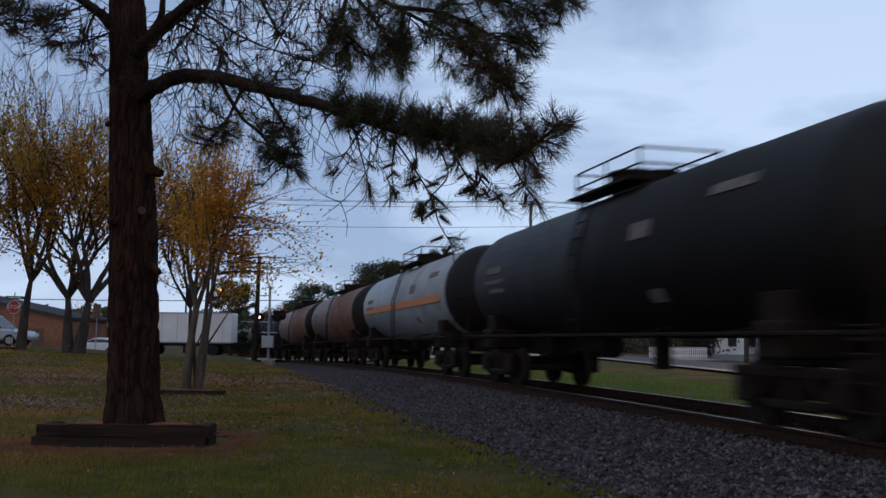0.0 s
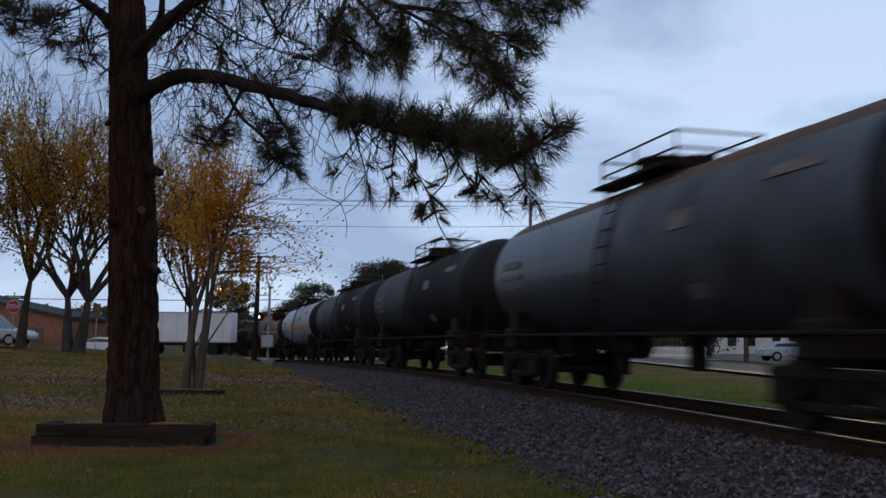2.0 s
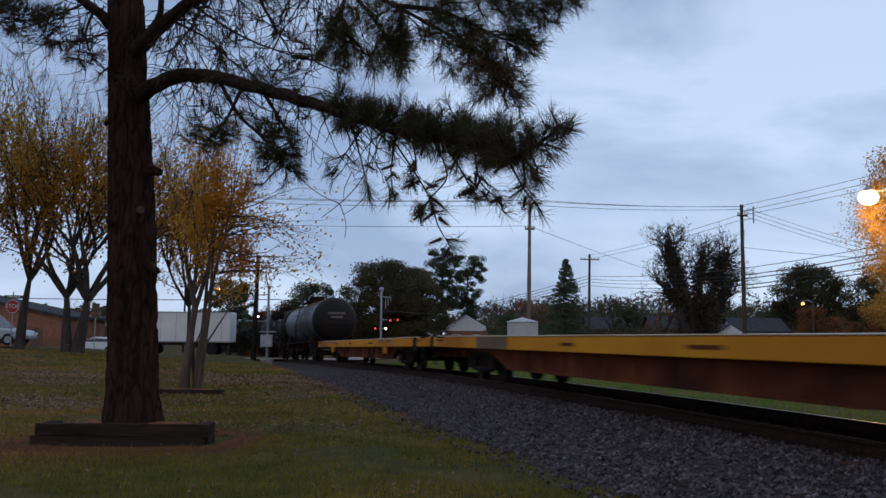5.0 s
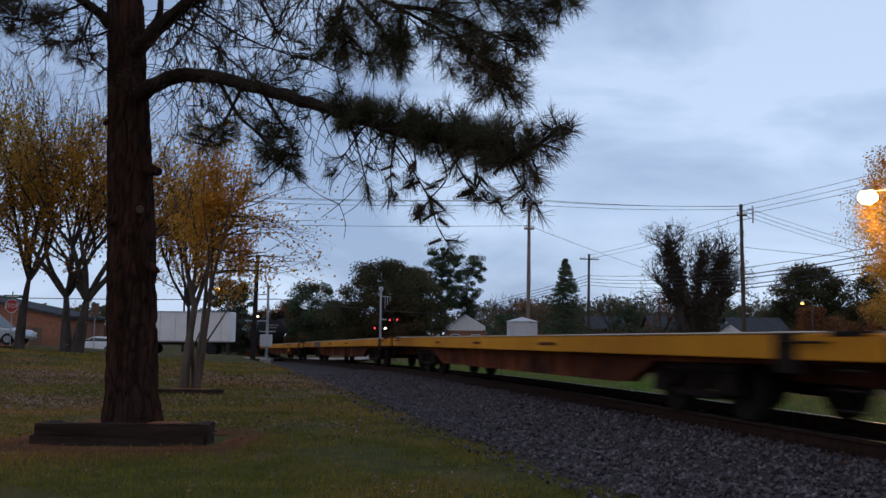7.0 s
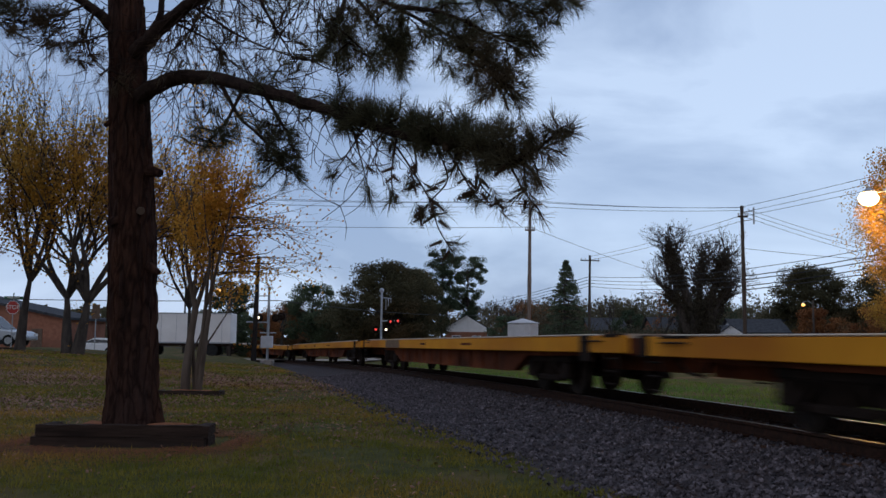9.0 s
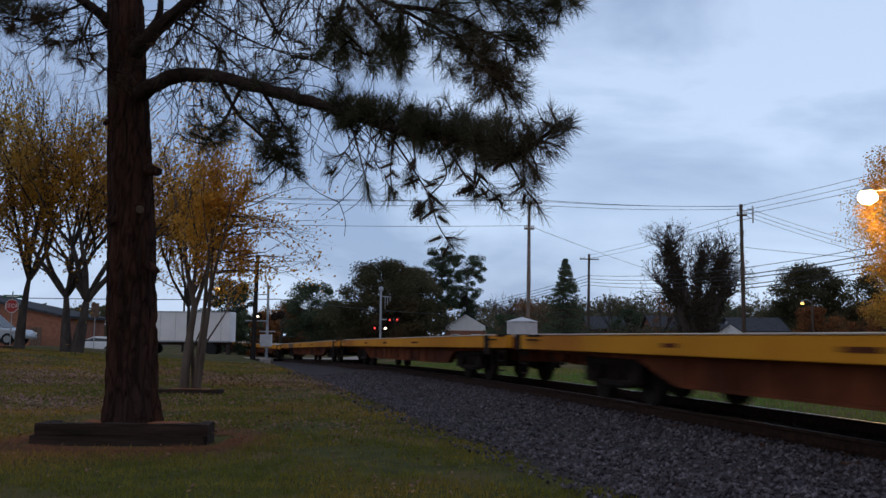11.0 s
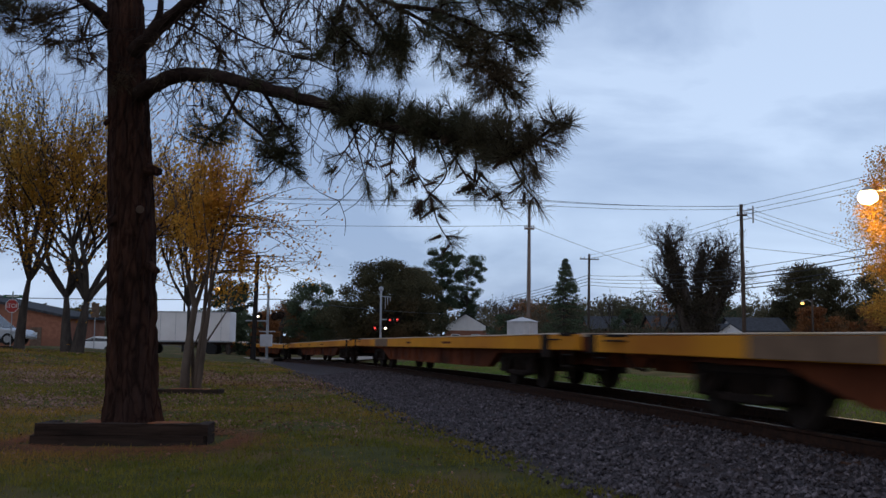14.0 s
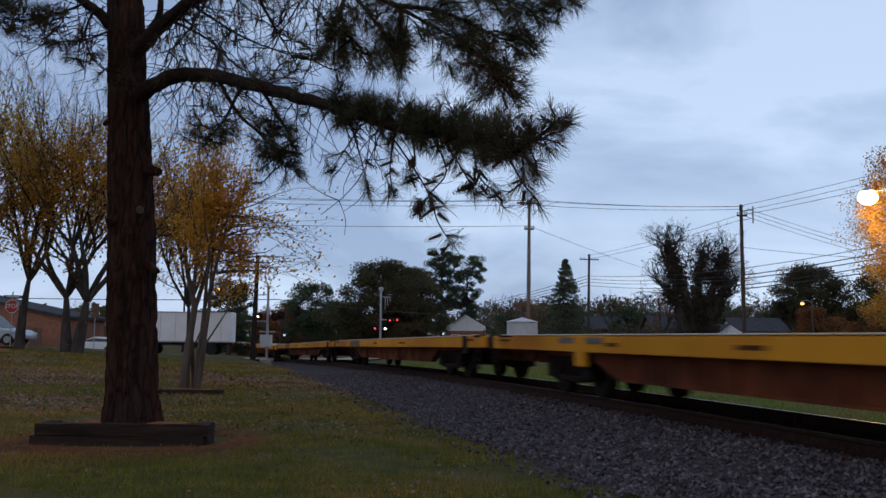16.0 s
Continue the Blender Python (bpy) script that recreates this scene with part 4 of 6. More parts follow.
# ---- buildings ----
def house(name, x, y, turn, w, d, wall_h, rise, wall, roof, label, brick_base=False, windows=2, gable_front=True):
    z0 = ground_z(x, y) - 0.1
    h = thing(name, pose(x, y, z0, 0, 0, turn), label, "house")
    bm = bmesh.new()
    if gable_front:
        ring = [(-w / 2, 0), (w / 2, 0), (w / 2, wall_h), (0, wall_h + rise), (-w / 2, wall_h)]
        a = [bm.verts.new((px_, 0, pz)) for px_, pz in ring]
        b = [bm.verts.new((px_, d, pz)) for px_, pz in ring]
    else:
        ring = [(0, 0), (d, 0), (d, wall_h), (d / 2, wall_h + rise), (0, wall_h)]
        a = [bm.verts.new((-w / 2, py_, pz)) for py_, pz in ring]
        b = [bm.verts.new((w / 2, py_, pz)) for py_, pz in ring]
    bm.faces.new(a)
    bm.faces.new(list(reversed(b)))
    for i in range(5):
        bm.faces.new((a[i], b[i], b[(i + 1) % 5], a[(i + 1) % 5]))
    bmesh.ops.recalc_face_normals(bm, faces=bm.faces)
    part("wall", bm, wall, h)
    for sg in (-1, 1):
        run = (w if gable_front else d) / 2 + 0.35
        ang = math.atan2(rise, (w if gable_front else d) / 2)
        ln = run / math.cos(ang)
        bm = bmesh.new()
        if gable_front:
            box(bm, 0, ln, -0.06, d + 0.35, 0.02, 0.10, 0.0, Matrix.Translation((0, 0, wall_h + rise)) @ (pose(0, 0, 0, 0, math.degrees(ang), 0) if sg > 0 else pose(0, 0, 0, 0, math.degrees(ang), 180) @ Matrix.Translation((0, -d, 0))))
        else:
            box(bm, -w / 2 - 0.35, w / 2 + 0.35, 0, ln, 0.02, 0.14, 0.0, Matrix.Translation((0, d / 2, wall_h + rise)) @ (pose(0, 0, 0, -math.degrees(ang), 0, 0) if sg > 0 else pose(0, 0, 0, -math.degrees(ang), 0, 180)))
        part("roof", bm, roof, h)
    if brick_base:
        bm = bmesh.new()
        box(bm, -w / 2 - 0.03, w / 2 + 0.03, -0.04, d + 0.03, 0, wall_h - 0.55)
        part("brick_base", bm, M_BRICK, h, "red brick lower wall")
    for k in range(windows):
        wx = -w / 2 + w * (k + 0.5) / windows
        bm = bmesh.new()
        box(bm, wx - 0.55, wx + 0.55, -0.09, -0.03, 0.9, 2.0, 0.01)
        win = part("window", bm, M_SIGNWHITE, h)
        bm = bmesh.new()
        box(bm, wx - 0.47, wx + 0.47, -0.10, -0.085, 0.98, 1.92)
        part("pane", bm, M_CARGLASS, win)
    # clapboards on the gable
    if gable_front and wall is M_SIDING:
        for k in range(int(rise / 0.18)):
            z = wall_h + 0.09 + 0.18 * k
            half = (w / 2) * (1 - (z - wall_h) / rise)
            bm = bmesh.new()
            box(bm, -half, half, -0.03, -0.005, z - 0.08, z + 0.07)
            part("clapboard", bm, M_SIDING, h)
    return h


house("house", 2.9, 110, 0, 5.0, 9, 3.0, 1.45, M_SIDING, M_ROOF, "small white gabled house with a brick base", True, 2)
house("house", 22.5, 120, 0, 4.8, 8, 2.9, 1.7, M_BRICK, M_ROOF, "low brick house with a grey shingle roof", False, 2, False)
house("house", 30.2, 118, 0, 3.6, 8, 2.9, 1.8, M_BRICK, M_ROOF, "low brown brick house beside bare trees", False, 2, False)
house("house", 36.2, 100, -4, 5.6, 8, 2.6, 1.5, M_SIDING, M_ROOF, "low white house with a grey shingle roof", False, 2, False)
house("house", 31.6, 97, 0, 3.4, 6, 2.2, 1.1, M_SIDING, M_ROOF, "white gabled outbuilding beside a low house", False, 1)
house("house", 47.0, 112, 8, 6, 8, 2.9, 1.6, M_BRICK, M_ROOF, "low brick house under autumn trees", False, 3, False)


def brick_block():
    x, y = -38.5, 78
    b = thing("brick_building", pose(x, y, ground_z(x, y) - 0.2), "low red brick building with a sloping dark roof edge", "building")
    V = [(-8, 0, 0), (5.2, 0, 0), (5.2, 0, 3.35), (-8, 0, 6.0), (-8, 9, 0), (5.2, 9, 0), (5.2, 9, 3.35), (-8, 9, 6.0)]
    soup("wall", V, [(0, 1, 2, 3), (5, 4, 7, 6), (1, 5, 6, 2), (4, 0, 3, 7), (3, 2, 6, 7)], M_BRICK, b)
    V = [(-8.3, -0.4, 6.08), (5.6, -0.4, 3.29), (5.6, 9.4, 3.29), (-8.3, 9.4, 6.08)]
    soup("roof", V + [(p[0], p[1], p[2] + 0.22) for p in V], [(0, 3, 2, 1), (4, 5, 6, 7), (0, 1, 5, 4), (1, 2, 6, 5), (2, 3, 7, 6), (3, 0, 4, 7)], M_ROOF, b)
    for wx, w2, z1, m in ((2.6, 1.0, 2.2, M_RUSTBAND), (-1.0, 1.4, 2.4, M_CARGLASS), (-4.5, 1.4, 2.4, M_CARGLASS)):
        bm = bmesh.new()
        box(bm, wx - w2 / 2, wx + w2 / 2, -0.06, 0.02, 0.3 if w2 < 1.2 else 1.1, z1 + 0.3, 0.01)
        part("door" if w2 < 1.2 else "window", bm, m, b)


brick_block()


def signal_cabinet():
    x, y = 5.25, 58
    c = thing("signal_cabinet", pose(x, y, ground_z(x, y) - 0.05, 0, 0, -32), "pale grey railway signal cabinet with a low hipped roof", "cabinet")
    bm = bmesh.new()
    box(bm, -0.82, 0.82, -0.62, 0.62, 0.25, 2.62, 0.02)
    part("body", bm, M_SHED, c)
    bm = bmesh.new()
    box(bm, -0.9, 0.9, -0.7, 0.7, 0.0, 0.27, 0.02)
    part("footing", bm, M_CONCRETE, c)
    V = [(-0.9, -0.7, 2.62), (0.9, -0.7, 2.62), (0.9, 0.7, 2.62), (-0.9, 0.7, 2.62), (0, 0, 2.92)]
    soup("roof", V, [(0, 1, 4), (1, 2, 4), (2, 3, 4), (3, 0, 4), (3, 2, 1, 0)], M_SHED, c)
    bm = bmesh.new()
    box(bm, -0.45, 0.45, -0.65, -0.615, 0.4, 2.45, 0.01)
    door = part("door", bm, M_SHED, c)
    bm = bmesh.new()
    box(bm, 0.3, 0.36, -0.69, -0.65, 1.2, 1.5, 0.01)
    part("handle", bm, M_IRON, door)


signal_cabinet()


def picket_fence():
    f = thing("picket_fence", pose(17.0, 73, ground_z(17, 73)), "white picket fence beside the road", "fence")
    bm = bmesh.new()
    box(bm, -0.045, 0.045, -0.012, 0.012, 0.05, 0.95, 0.004)
    me = bpy.data.meshes.new("picket")
    bm.to_mesh(me)
    bm.free()
    me.materials.append(M_SIDING)
    for k in range(30):
        p = new("picket", me)
        p.parent, p.location = f, (0.16 * k, 0, 0)
    for z in (0.25, 0.75):
        bm = bmesh.new()
        box(bm, -0.1, 4.8, 0.012, 0.05, z - 0.04, z + 0.04)
        part("fence_rail", bm, M_SIDING, f)


picket_fence()


# ---- vehicles ----
def car(x, y, turn, paint, label, kind_="sedan", lit=False):
    c = thing("parked_car", pose(x, y, ground_z(x, y) + 0.06, 0, 0, turn), label, "car", "vehicles beyond the railway")
    tall = {"sedan": 1.42, "suv": 1.78}[kind_]
    length = {"sedan": 4.5, "suv": 4.9}[kind_]
    h = length / 2
    low = [(-h, 0.35), (-h, 0.78), (-h + 0.15, 0.92), (h - 1.35, 0.98), (h - 0.25, 0.86), (h, 0.62), (h, 0.35)]
    V = [(px_, -0.86, pz) for px_, pz in low] + [(px_, 0.86, pz) for px_, pz in low]
    k = len(low)
    F = [tuple(range(k)), tuple(range(2 * k - 1, k - 1, -1))] + [((i + 1) % k, i, k + i, k + (i + 1) % k) for i in range(k)]
    body = soup("body", V, F, paint, c)
    md = body.modifiers.new("bevel", "BEVEL")
    md.width, md.segments = 0.08, 2
    cab = [(-h + (0.12 if kind_ == "suv" else 0.55), 0.92), (-h + (0.35 if kind_ == "suv" else 1.15), tall - 0.04), (h - 2.3, tall), (h - 1.3, 0.96)]
    V = [(px_, -0.78 + (0.12 if pz > 1 else 0), pz) for px_, pz in cab] + [(px_, 0.78 - (0.12 if pz > 1 else 0), pz) for px_, pz in cab]
    F = [(0, 1, 2, 3), (7, 6, 5, 4), (1, 0, 4, 5), (2, 1, 5, 6), (3, 2, 6, 7)]
    soup("cabin", V, F, paint, c)
    for sg in (-1, 1):
        V = [(px_ * 0.93 + (0.0), sg * (0.79 - (0.11 if pz > 1.1 else 0.0)), 1.02 if pz < 1 else pz - 0.10) for px_, pz in cab]
        soup("side_window", V, [(0, 1, 2, 3)], M_CARGLASS, c)
    V = [(h - 1.36, -0.68, 1.0), (h - 1.36, 0.68, 1.0), (h - 2.26, 0.60, tall - 0.06), (h - 2.26, -0.60, tall - 0.06)]
    soup("windscreen", [(p[0] + 0.03, p[1], p[2] + 0.02) for p in V], [(0, 1, 2, 3)], M_CARGLASS, c)
    for wx in (-h + 0.9, h - 0.9):
        for sg in (-1, 1):
            bm = bmesh.new()
            rod(bm, (wx, sg * 0.70, 0.33), (wx, sg * 0.90, 0.33), 0.35, sides=20)
            t = part("wheel", bm, M_TYRE, c)
            bm = bmesh.new()
            rod(bm, (wx, sg * 0.90, 0.33), (wx, sg * 0.912, 0.33), 0.21, sides=12)
            part("rim", bm, M_GALV, t)
    for sg in (-1, 1):
        bm = bmesh.new()
        box(bm, h - 0.08, h + 0.02, sg * 0.62 - 0.16, sg * 0.62 + 0.16, 0.6, 0.75, 0.01)
        part("headlight", bm, M_WHITELAMP if lit else M_SIGNWHITE, c)
    return c


car(-27.1, 53, -4, M_SILVER, "silver sport utility car parked beside the lawn", "suv")
car(-28.2, 72, 180, M_CARWHITE, "white car on the crossing road", "sedan", True)
car(11.5, 74, 10, M_CARWHITE, "white car parked behind the railway", "suv")
car(25.0, 64, 5, M_SILVER, "pale silver car parked beside the road", "sedan")
car(30.5, 60, 0, M_CARRED, "red car parked beside the road", "sedan")
car(0.2, 78, -100, M_CARWHITE, "white car facing the crossing with headlights lit", "sedan", True)


def box_trailer():
    x, y = -21.3, 71.5
    t = thing("box_trailer", pose(x, y, ground_z(x, y) + 0.05, 0, 0, 2), "plain white box trailer standing beyond the lawn", "trailer")
    bm = bmesh.new()
    box(bm, -4.3, 4.3, -1.2, 1.2, 1.02, 3.42, 0.05)
    part("box", bm, M_TRAILER, t)
    bm = bmesh.new()
    box(bm, -4.2, 4.1, -1.0, 1.0, 0.78, 1.02, 0.02)
    part("chassis", bm, M_IRON, t)
    for z in (1.05, 3.38):
        bm = bmesh.new()
        box(bm, -4.31, 4.31, -1.215, -1.195, z - 0.05, z + 0.05)
        part("edge_rail", bm, M_GALV, t)
    for k in range(7):
        bm = bmesh.new()
        box(bm, -3.6 + 1.2 * k - 0.012, -3.6 + 1.2 * k + 0.012, -1.212, -1.2, 1.1, 3.33)
        part("seam", bm, M_GALV, t)
    for wx in (-3.0, -2.0, 2.8):
        for sg in (-1, 1):
            bm = bmesh.new()
            rod(bm, (wx, sg * 0.75, 0.46), (wx, sg * 1.1, 0.46), 0.46, sides=18)
            part("wheel", bm, M_TYRE, t)


box_trailer()


# ---- timber edgings round the trees ----
def timber_bed(x, y, half, layers, label, size=0.15, depth=2.0, turn=0.0, ends=0.4):
    z0 = ground_z(x, y)
    t = thing("timber_edging", pose(x, y, z0 - 0.02, 0, 0, turn), label, "timber edging", "timber edgings round the trees")
    rnd = random.Random(int(x * 10))
    for k in range(layers):
        for row, yy in ((0, 0.0),):
            V, F = [], []
            n = 14
            for i in range(n + 1):
                xx = -half + 2 * half * i / n + 0.06 * (k - 0.5) + (0.05 if row else 0)
                for cy, cz in ((-1, 0), (-1, 1), (1, 1), (1, 0)):
                    V.append((xx, yy + cy * size / 2 * rnd.uniform(0.92, 1.05), k * size * 1.03 + cz * size * rnd.uniform(0.93, 1.05) + 0.004))
            for i in range(n):
                for j in range(4):
                    j2 = (j + 1) % 4
                    F.append((i * 4 + j, (i + 1) * 4 + j, (i + 1) * 4 + j2, i * 4 + j2))
            F += [(0, 1, 2, 3), (n * 4 + 3, n * 4 + 2, n * 4 + 1, n * 4)]
            soup("timber", V, F, M_TIMBER, t)
        if ends:
            for sg in (-1, 1):
                bm = bmesh.new()
                box(bm, sg * (half - 0.09) - size / 2, sg * (half - 0.09) + size / 2, size / 2 + 0.004, size / 2 + ends, k * size * 1.03 + 0.004, k * size * 1.03 + size * 0.97, 0.012)
                part("timber", bm, M_TIMBER, t)
    V, F = [], []
    n = 16
    for j in range(n + 1):
        for i in range(n + 1):
            xx, yy = (-half + 0.15) + (2 * half - 0.3) * i / n, 0.1 + (depth - 0.2) * j / n
            edge = smooth01(yy, depth, depth * 0.35) * smooth01(abs(xx), half, half * 0.55)
            V.append((xx, yy, -0.03 + (layers * size * 0.98 + 0.03) * max(edge, 1.0 - smooth01(yy, 0.1, 0.5)) + 0.04 * noise.noise(Vector((xx * 3, yy * 3, 5)))))
    for j in range(n):
        for i in range(n):
            F.append((j * (n + 1) + i, j * (n + 1) + i + 1, (j + 1) * (n + 1) + i + 1, (j + 1) * (n + 1) + i))
    soup("mulch", V, F, M_MULCH, t, "reddish pine straw mulch")
    return t


timber_bed(-4.21, 11.72, 1.13, 2, "two-layer weathered timber edging round the pine", 0.15, 1.6)
timber_bed(-6.15, 21.3, 0.85, 1, "low weathered timber edging round a multi-stemmed tree", 0.13, 1.1)
timber_bed(-22.6, 43.0, 1.6, 1, "low dark timber edging under a yellow-leaved tree", 0.14, 1.6)


# ---- trees ----
class Tree:
    def __init__(self, seed):
        self.r = random.Random(seed)
        self.V, self.F, self.L, self.LF = [], [], [], []
        self.tips = []

    def dirn(self, s=1.0):
        r = self.r
        return Vector((r.gauss(0, 1), r.gauss(0, 1), r.gauss(0, 1))).normalized() * s

    def grow(self, p, d, length, rad, depth, lift=0.12, split=(2, 3), angle=0.55, ratio=0.74, wob=0.14, sides=7):
        r = self.r
        pts, p, d = [Vector(p)], Vector(p), Vector(d).normalized()
        for _ in range(4):
            d = (d + self.dirn(wob) + Vector((0, 0, lift * 0.4))).normalized()
            p = p + d * length / 4
            pts.append(p.copy())
        end = rad * (0.62 if depth else 0.35)
        tube(self.V, self.F, pts, [rad + (end - rad) * i / 4 for i in range(5)], max(3, sides))
        if depth <= 2:
            self.tips.extend((q.copy(), depth) for q in pts[1:])
        if depth == 0:
            return
        for _ in range(r.randint(*split)):
            e = (d + self.dirn(angle) + Vector((0, 0, lift))).normalized()
            self.grow(pts[-1], e, length * ratio * r.uniform(0.8, 1.15), end * r.uniform(0.72, 0.95), depth - 1, lift, split, angle, ratio, wob, sides - 1)
        if depth >= 2 and r.random() < 0.7:
            e = (d + self.dirn(angle * 1.4)).normalized()
            self.grow(pts[2], e, length * ratio * 0.7, end * 0.55, depth - 2, lift, split, angle, ratio, wob, sides - 2)

    def leaf(self, p, size):
        n = self.dirn()
        a = n.orthogonal().normalized() * size * self.r.uniform(0.7, 1.2)
        b = n.cross(a).normalized() * size * 0.62
        k = len(self.L)
        self.L.extend((p - a, p + b, p + a, p - b))
        self.LF.append((k, k + 1, k + 2, k + 3))

    def leaves(self, count, size, spread, keep):
        r = self.r
        done, tries = 0, 0
        while done < count and tries < count * 8:
            tries += 1
            q, depth = self.tips[r.randrange(len(self.tips))]
            if r.random() > keep(q):
                continue
            self.leaf(q + self.dirn(spread * r.random()), size)
            done += 1

    def done(self, name, x, y, label, bark, leafmat, category="tree", group="", lift=0.0, leaf_label="autumn leaves"):
        t = thing(name, pose(x, y, ground_z(x, y) - 0.08 + lift), label, category, group)
        soup("trunk", self.V, self.F, bark, t, smooth=True)
        if self.L:
            soup("crown", self.L, self.LF, leafmat, t, leaf_label)
        return t


def pear_tree(seed, x, y, stems, height, leafmat, label, count=6500, bare=0.58):
    T = Tree(seed)
    for (sx, sy, dx, dy, r0, fork) in stems:
        d = Vector((dx, dy, 1)).normalized()
        T.grow((sx, sy, 0), d, fork, r0, 0, lift=0.1, wob=0.04, sides=10)
        p0 = T.tips[-1][0]
        T.tips.clear() if len(T.tips) <= 4 else None
        for k in range(5):
            a = k * 1.257 + T.r.uniform(-0.4, 0.4)
            lean = T.r.uniform(0.35, 0.9)
            e = Vector((math.cos(a) * lean, math.sin(a) * lean, 1.0)).normalized()
            T.grow(p0 - Vector((0, 0, 0.15)), e, height * 0.235, r0 * 0.45, 4, lift=0.13, split=(2, 3), angle=0.62, ratio=0.80, wob=0.13, sides=8)
    top = max(q.z for q, _ in T.tips)
    leafy = list(T.tips)
    high = [q for q, _ in leafy if q.z > top * 0.55]
    for _ in range(150):
        q = high[T.r.randrange(len(high))]
        T.grow(q, Vector((T.r.gauss(0, 0.35), T.r.gauss(0, 0.35), 1)), T.r.uniform(0.65, 1.15), 0.014, 2, lift=0.12, split=(1, 3), angle=0.45, ratio=0.72, wob=0.16, sides=4)
    T.tips = leafy

    def keep(q):
        f = q.z / top
        return 1.0 if f < bare else max(0.05, 1 - (f - bare) / (1 - bare) * 1.4)
    T.leaves(int(count * 1.5), 0.074, 0.6, keep)
    return T.done("yellow_leaved_tree", x, y, label, M_TREEBARK, leafmat, group="autumn trees by the lawn")


pear_tree(3, -20.1, 42, ((0, 0, 0.0, 0.05, 0.27, 3.6),), 12.5, M_LEAF_OLIVE, "autumn tree with thinning olive-yellow leaves", 9000, 0.5)
pear_tree(8, -17.2, 41, ((-0.2, 0, -0.16, 0.1, 0.30, 2.9), (0.2, 0.1, 0.20, -0.05, 0.34, 2.7)), 11.0, M_LEAF_GOLD, "forked autumn tree with golden orange leaves", 12500, 0.60)
pear_tree(14, -24.8, 40, ((0, 0, 0.1, 0.1, 0.26, 3.2),), 11.5, M_LEAF_OLIVE, "autumn tree with thinning olive-yellow leaves", 9000, 0.5)
pear_tree(19, -13.4, 47, ((0, 0, -0.06, 0.1, 0.2, 3.0),), 9.5, M_LEAF_GOLD, "slender autumn tree with golden leaves", 7000, 0.6)


def stem_tree():
    T = Tree(31)
    stems = ((-0.20, 0, -0.03, 0.05, 0.125), (0.05, 0.1, 0.03, -0.05, 0.085), (0.14, -0.05, 0.13, 0.0, 0.08), (0.0, 0.2, -0.15, 0.1, 0.065))
    for sx, sy, dx, dy, r0 in stems:
        T.grow((sx, sy, 0), Vector((dx, dy, 1)), 2.15, r0, 5, lift=0.20, split=(2, 2), angle=0.42, ratio=0.76, wob=0.08, sides=8)
    # long twigs that reach over the crossing
    for k in range(22):
        z = T.r.uniform(3.0, 4.7)
        q = Vector((T.r.uniform(0.3, 0.9), T.r.uniform(-0.4, 0.4), z))
        e = Vector((1, T.r.uniform(-0.3, 0.3), T.r.uniform(-0.10, 0.25))).normalized()
        T.grow(q, e, T.r.uniform(0.75, 1.25), 0.018, 3, lift=-0.02, split=(1, 2), angle=0.42, ratio=0.74, wob=0.13, sides=4)

    def keep(q):
        f = 0.03 if q.x > 1.9 else 0.2 if q.x > 1.3 else 1.0
        return f * (0.9 if q.z < 4.8 else 0.45 if q.z < 5.6 else 0.12) * (1.0 if q.z > 2.3 else 0.12)
    T.leaves(10500, 0.045, 0.38, keep)
    return T.done("multi_stem_tree", -6.15, 21.9, "multi-stemmed tree with pale bark and golden leaves", M_PALEBARK, M_LEAF_GOLD, lift=0.02)


stem_tree()


